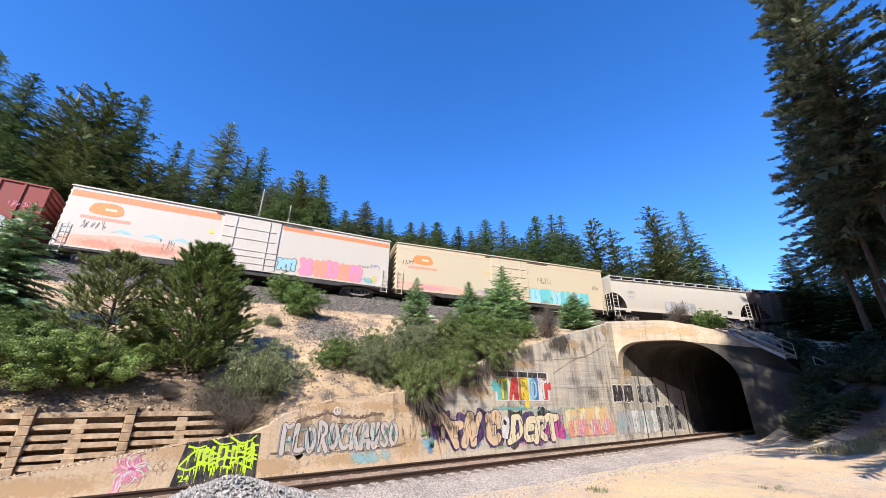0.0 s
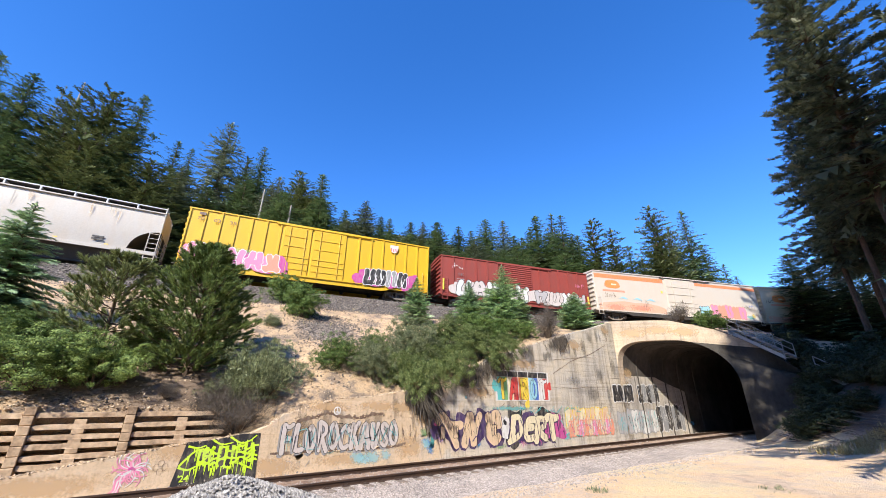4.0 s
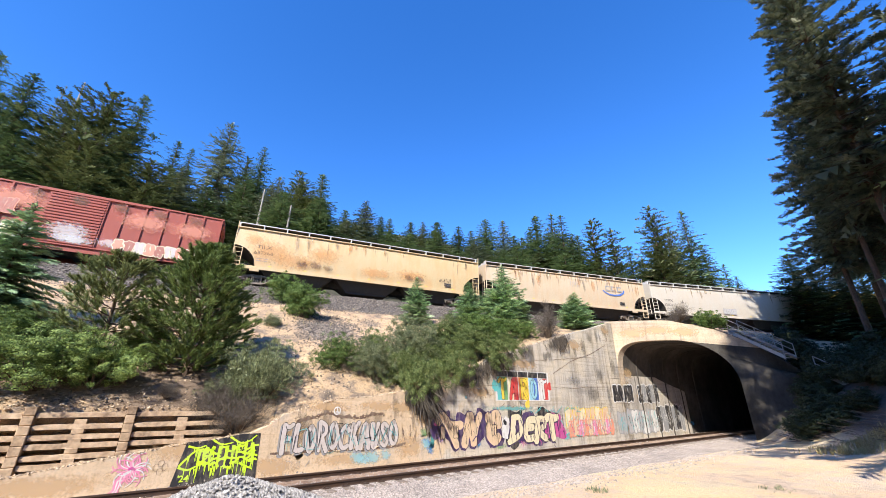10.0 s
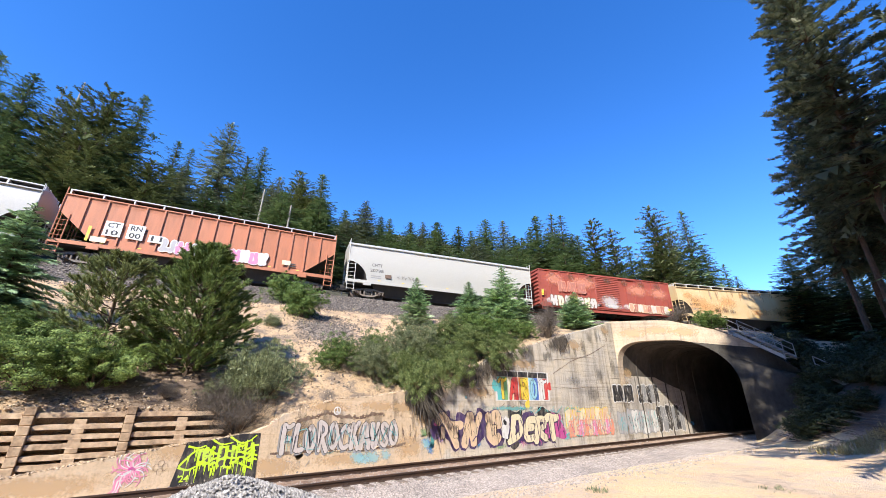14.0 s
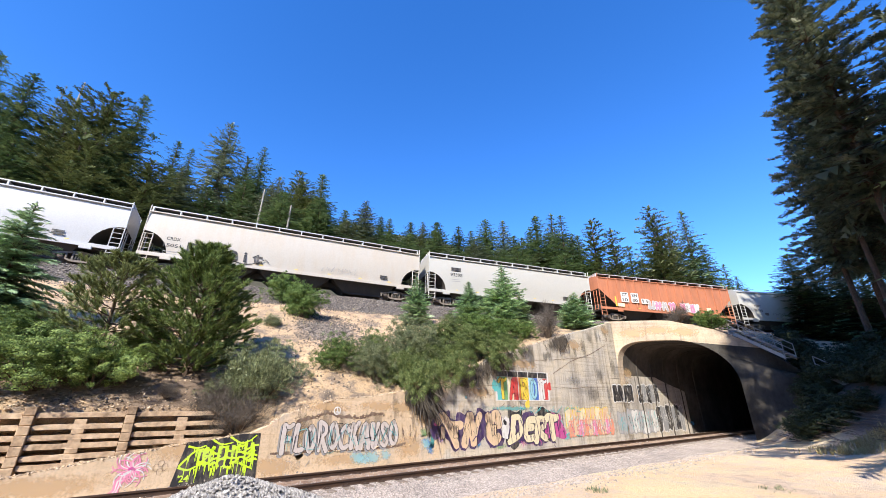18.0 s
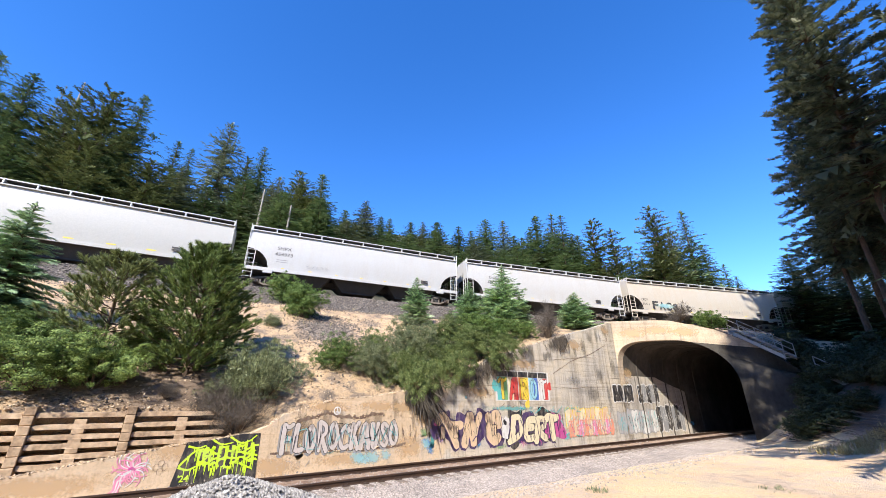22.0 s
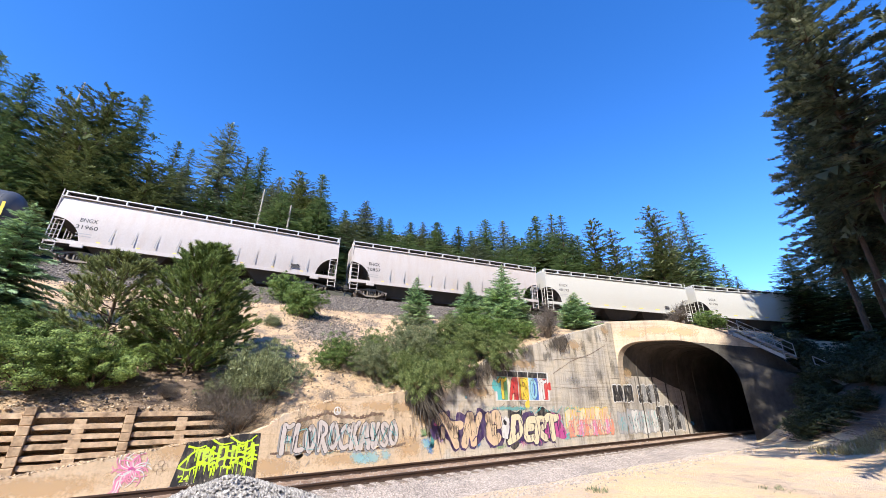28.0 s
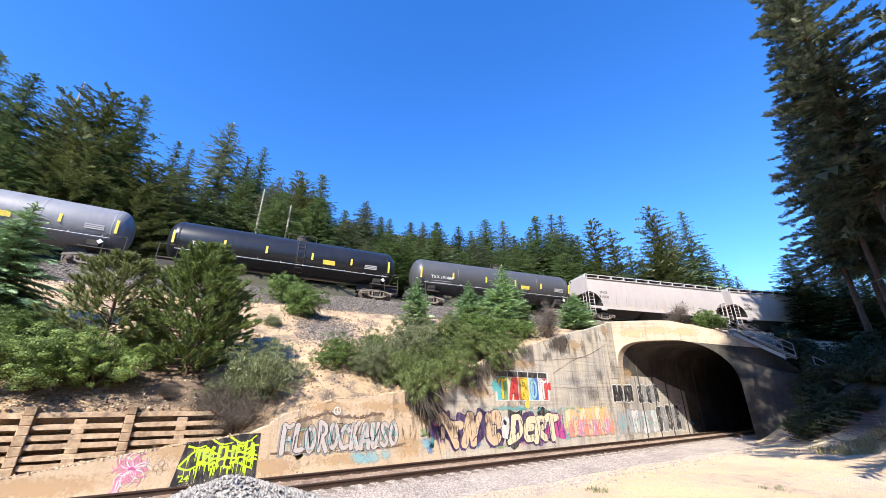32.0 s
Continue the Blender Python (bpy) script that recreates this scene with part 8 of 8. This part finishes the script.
for k, (x, z, rx) in enumerate(((-6.2, 3.6, 1.0), (-3.0, 3.5, 1.6), (3.5, 3.3, 1.4), (6.2, 3.2, 1.2))):
    haze("coral", x, z, rx * 1.9, 1.2, c, S0, 0.03 + 0.001 * k)
rect("reflector", -7.75, -7.5, 1.9, 2.5, INK["yellow"], c, S0, 0.04)
rect("reflector", 7.1, 7.6, 1.5, 1.7, INK["yellow"], c, S0, 0.04)

c = add(hopper(17.09, 4.35, M_CLEANWHITE, "smooth white covered hopper car with rounded roof", smooth_roof=True), -116.16, 17.09)
mark_text(c, -6.2, 2.75, ["CHTT", "20798"], "stencil_grey", 1.1, 0.26)
scrawl(c, S0, -4.5, 1.75, 1.8, 0.35, "black", 43, 6, 0.03)
scrawl(c, S0, 3.5, 1.7, 1.8, 0.3, "black", 44, 6, 0.025)
rect("data_panel", -5.5, -5.0, 1.75, 2.05, INK["brown"], c, S0)
haze("pink", 6.0, 1.7, 1.0, 0.3, c, S0)

c = add(hopper(16.93, 4.45, M_ORANGE, "orange ribbed covered hopper car with pale pink graffiti", ribs=15, cut=2.2), -134.46, 16.93)
throw_up(c, S0, -2.9, 0.6, 1.5, 2.25, 4, ["silver", "pink"], "white", 56, lift=0.03)
throw_up(c, S0, 1.3, 3.7, 1.55, 2.3, 4, ["pink", "white"], "white", 57, lift=0.03)
for k, (x, top, low) in enumerate(((-5.55, "CT", "10"), (-4.35, "RN", "00"), (-3.15, "", "11"))):
    rect("lettering_panel", x - 0.46, x + 0.46, 2.0 if top else 1.98, 3.02 if top else 2.5, INK["white"], c, S0, 0.02, "white painted panel with black characters")
    for text, z in ((top, 2.76), (low, 2.26)):
        if text:
            letter("lettering", text, INK["stencil"], c, Matrix.Translation((x, -1.625, z)) @ SIDE, 0.62, 0.34, 0.02, 0)
rect("reflector", -6.75, -6.6, 1.5, 2.5, INK["yellow"], c, S0, 0.02)
rect("lettering_panel", -6.5, -5.7, 1.5, 1.85, INK["cream"], c, S0, 0.02)
rect("data_panel", 4.7, 5.3, 1.75, 2.1, INK["cream"], c, S0, 0.02)

c = add(hopper(16.93, 4.35, M_CLEANWHITE, "clean white covered hopper car"), -152.53, 16.93)
mark_text(c, -5.9, 2.85, ["93398"], "stencil", 1.4, 0.32)
rect("owner_mark", -6.4, -5.5, 3.2, 3.5, INK["black"], c, S0)

c = add(hopper(19.63, 4.3, M_DUSTWHITE, "white covered hopper car with black and blue graffiti word"), -170.43, 19.63)
mark_text(c, -8.0, 2.5, ["CRDX", "15051"], "stencil", 1.0, 0.24)
haze("skyblue", -5.6, 1.95, 2.2, 0.55, c, S0)
for i, ch in enumerate("FACeit"):
    x = -6.8 + 0.82 * i
    hh = 0.85 if i < 3 else 0.75
    letter("graffiti_letter", ch, INK["black"], c, Matrix.Translation((x, -1.562, 1.98 - 0.02 * i)) @ SIDE, 0.7 if i != 4 else 0.2, hh, 0.03, 0.004)
stroke("graffiti_stroke", [(-4.2, 1.5), (-3.6, 1.35), (-3.0, 1.45), (-2.6, 1.65), (-2.2, 1.9), (-1.9, 1.7)], 0.09, 0.05, INK["black"], c, S0, 0.004)
scrawl(c, S0, 1.8, 1.6, 2.8, 0.5, "grey", 45, 8, 0.03)

for front, L, num in ((-191.09, 17.07, "455118"), (-209.22, 16.87, "454973")):
    c = add(hopper(L, 4.22, M_WHITE, "pale grey-white covered hopper car"), front, L)
    mark_text(c, -5.9, 3.0, ["SHPX", num], "stencil_grey", 1.25, 0.27)
    scrawl(c, S0, -4.2, 1.7, 1.6, 0.3, "grey", int(num) % 97, 5, 0.03)
for front, L, num in ((-227.23, 17.43, "40194"), (-245.95, 17.22, "40192")):
    c = add(hopper(L, 4.26, M_CLEANWHITE, "clean white covered hopper car"), front, L)
    mark_text(c, -6.7, 3.1, ["BNGX", num], "stencil_grey", 1.15, 0.27)
    for k in range(7):
        rect("stripe", -6.5 + 2.1 * k, -6.0 + 2.1 * k, 1.44, 1.52, INK["yellow"], c, S0)
for front, L, num in ((-264.3, 17.48, "30857"), (-282.97, 17.38, "31960")):
    c = add(hopper(L, 4.28, M_PINKGREY, "dusty pinkish grey covered hopper car with rust runs"), front, L)
    mark_text(c, -6.9, 2.82, ["BNGX", num], "stencil", 1.1, 0.27)
    for k in range(11):
        x = -5.6 + 1.2 * k
        stroke("rust_run", [(x + 0.12, 2.6), (x + 0.08, 2.2), (x, 1.6)], 0.01, 0.09, INK["grey"], c, S0, 0.002)
    if num == "30857":
        scrawl(c, S0, 3.2, 1.65, 1.8, 0.4, "black", 46, 7, 0.04)

add(tank_car(16.13, M_TANK1, "dark grey tank car with yellow reflector strips", (-7.5, -4.56, -1.35, 1.64, 4.41, 7.55), "TILX 191404", 6.4), -302.21, 16.13)
add(tank_car(16.56, M_BLACK, "glossy black tank car with yellow reflector strips", (-7.7, -4.6, -1.84, 1.41, 4.42, 7.5), "TILX 190800", 6.0), -319.99, 16.56)
add(tank_car(17.4, M_GREYTANK, "grey tank car with yellow reflector strips", (-8.0, -4.6, -1.5, 1.6, 5.3, 8.1), "", 7.0), -338.61, 17.4)

RUN = ((0, 0.0), (6, -0.07), (11, 0.33), (17, 1.44), (22, 1.16), (27, 0.69), (32, 0.0))


def travelled(t):
    """Metres that the train has gone at t."""
    for (a, da), (b, db) in zip(RUN, RUN[1:]):
        if t <= b:
            f = (t - a) / (b - a)
            return 10.647 * t + da + (db - da) * f * f * (3 - 2 * f)
    return 10.647 * t


def on_track(s, L):
    """Pose of a car whose middle is at s, its two trucks on the curve."""
    a, b = arc(s - L / 2 + 2)[0], arc(s + L / 2 - 2)[0]
    d = (b - a).normalized()
    y = Vector((0, 0, 1)).cross(d).normalized()
    z = d.cross(y)
    m = (a + b) / 2
    return Matrix(((d.x, y.x, z.x, m.x), (d.y, y.y, z.y, m.y), (d.z, y.z, z.z, m.z), (0, 0, 0, 1)))


def motions():
    for car, moving, s0, L in CARS:
        walk(car, [(t, on_track(s0 + travelled(t), L)) for t in range(33)])
        # the wheels roll while the car is before the camera
        seen = [k for k in range(961) if -24 < s0 + travelled(k / 30) < 58]
        if not seen:
            continue
        first = math.degrees(travelled(seen[0] / 30) / 0.457)
        turns = [(k / 30, math.degrees(travelled(k / 30) / 0.457) - first) for k in seen]
        if seen[0] > 0:
            turns.insert(0, (0.0, 0.0))
        if seen[-1] < 960:
            turns.append((32.0, turns[-1][1]))
        for w, rest in moving:
            walk(w, [(t, rest @ Matrix.Rotation(radians(a), 4, "Y")) for t, a in turns])


motions()
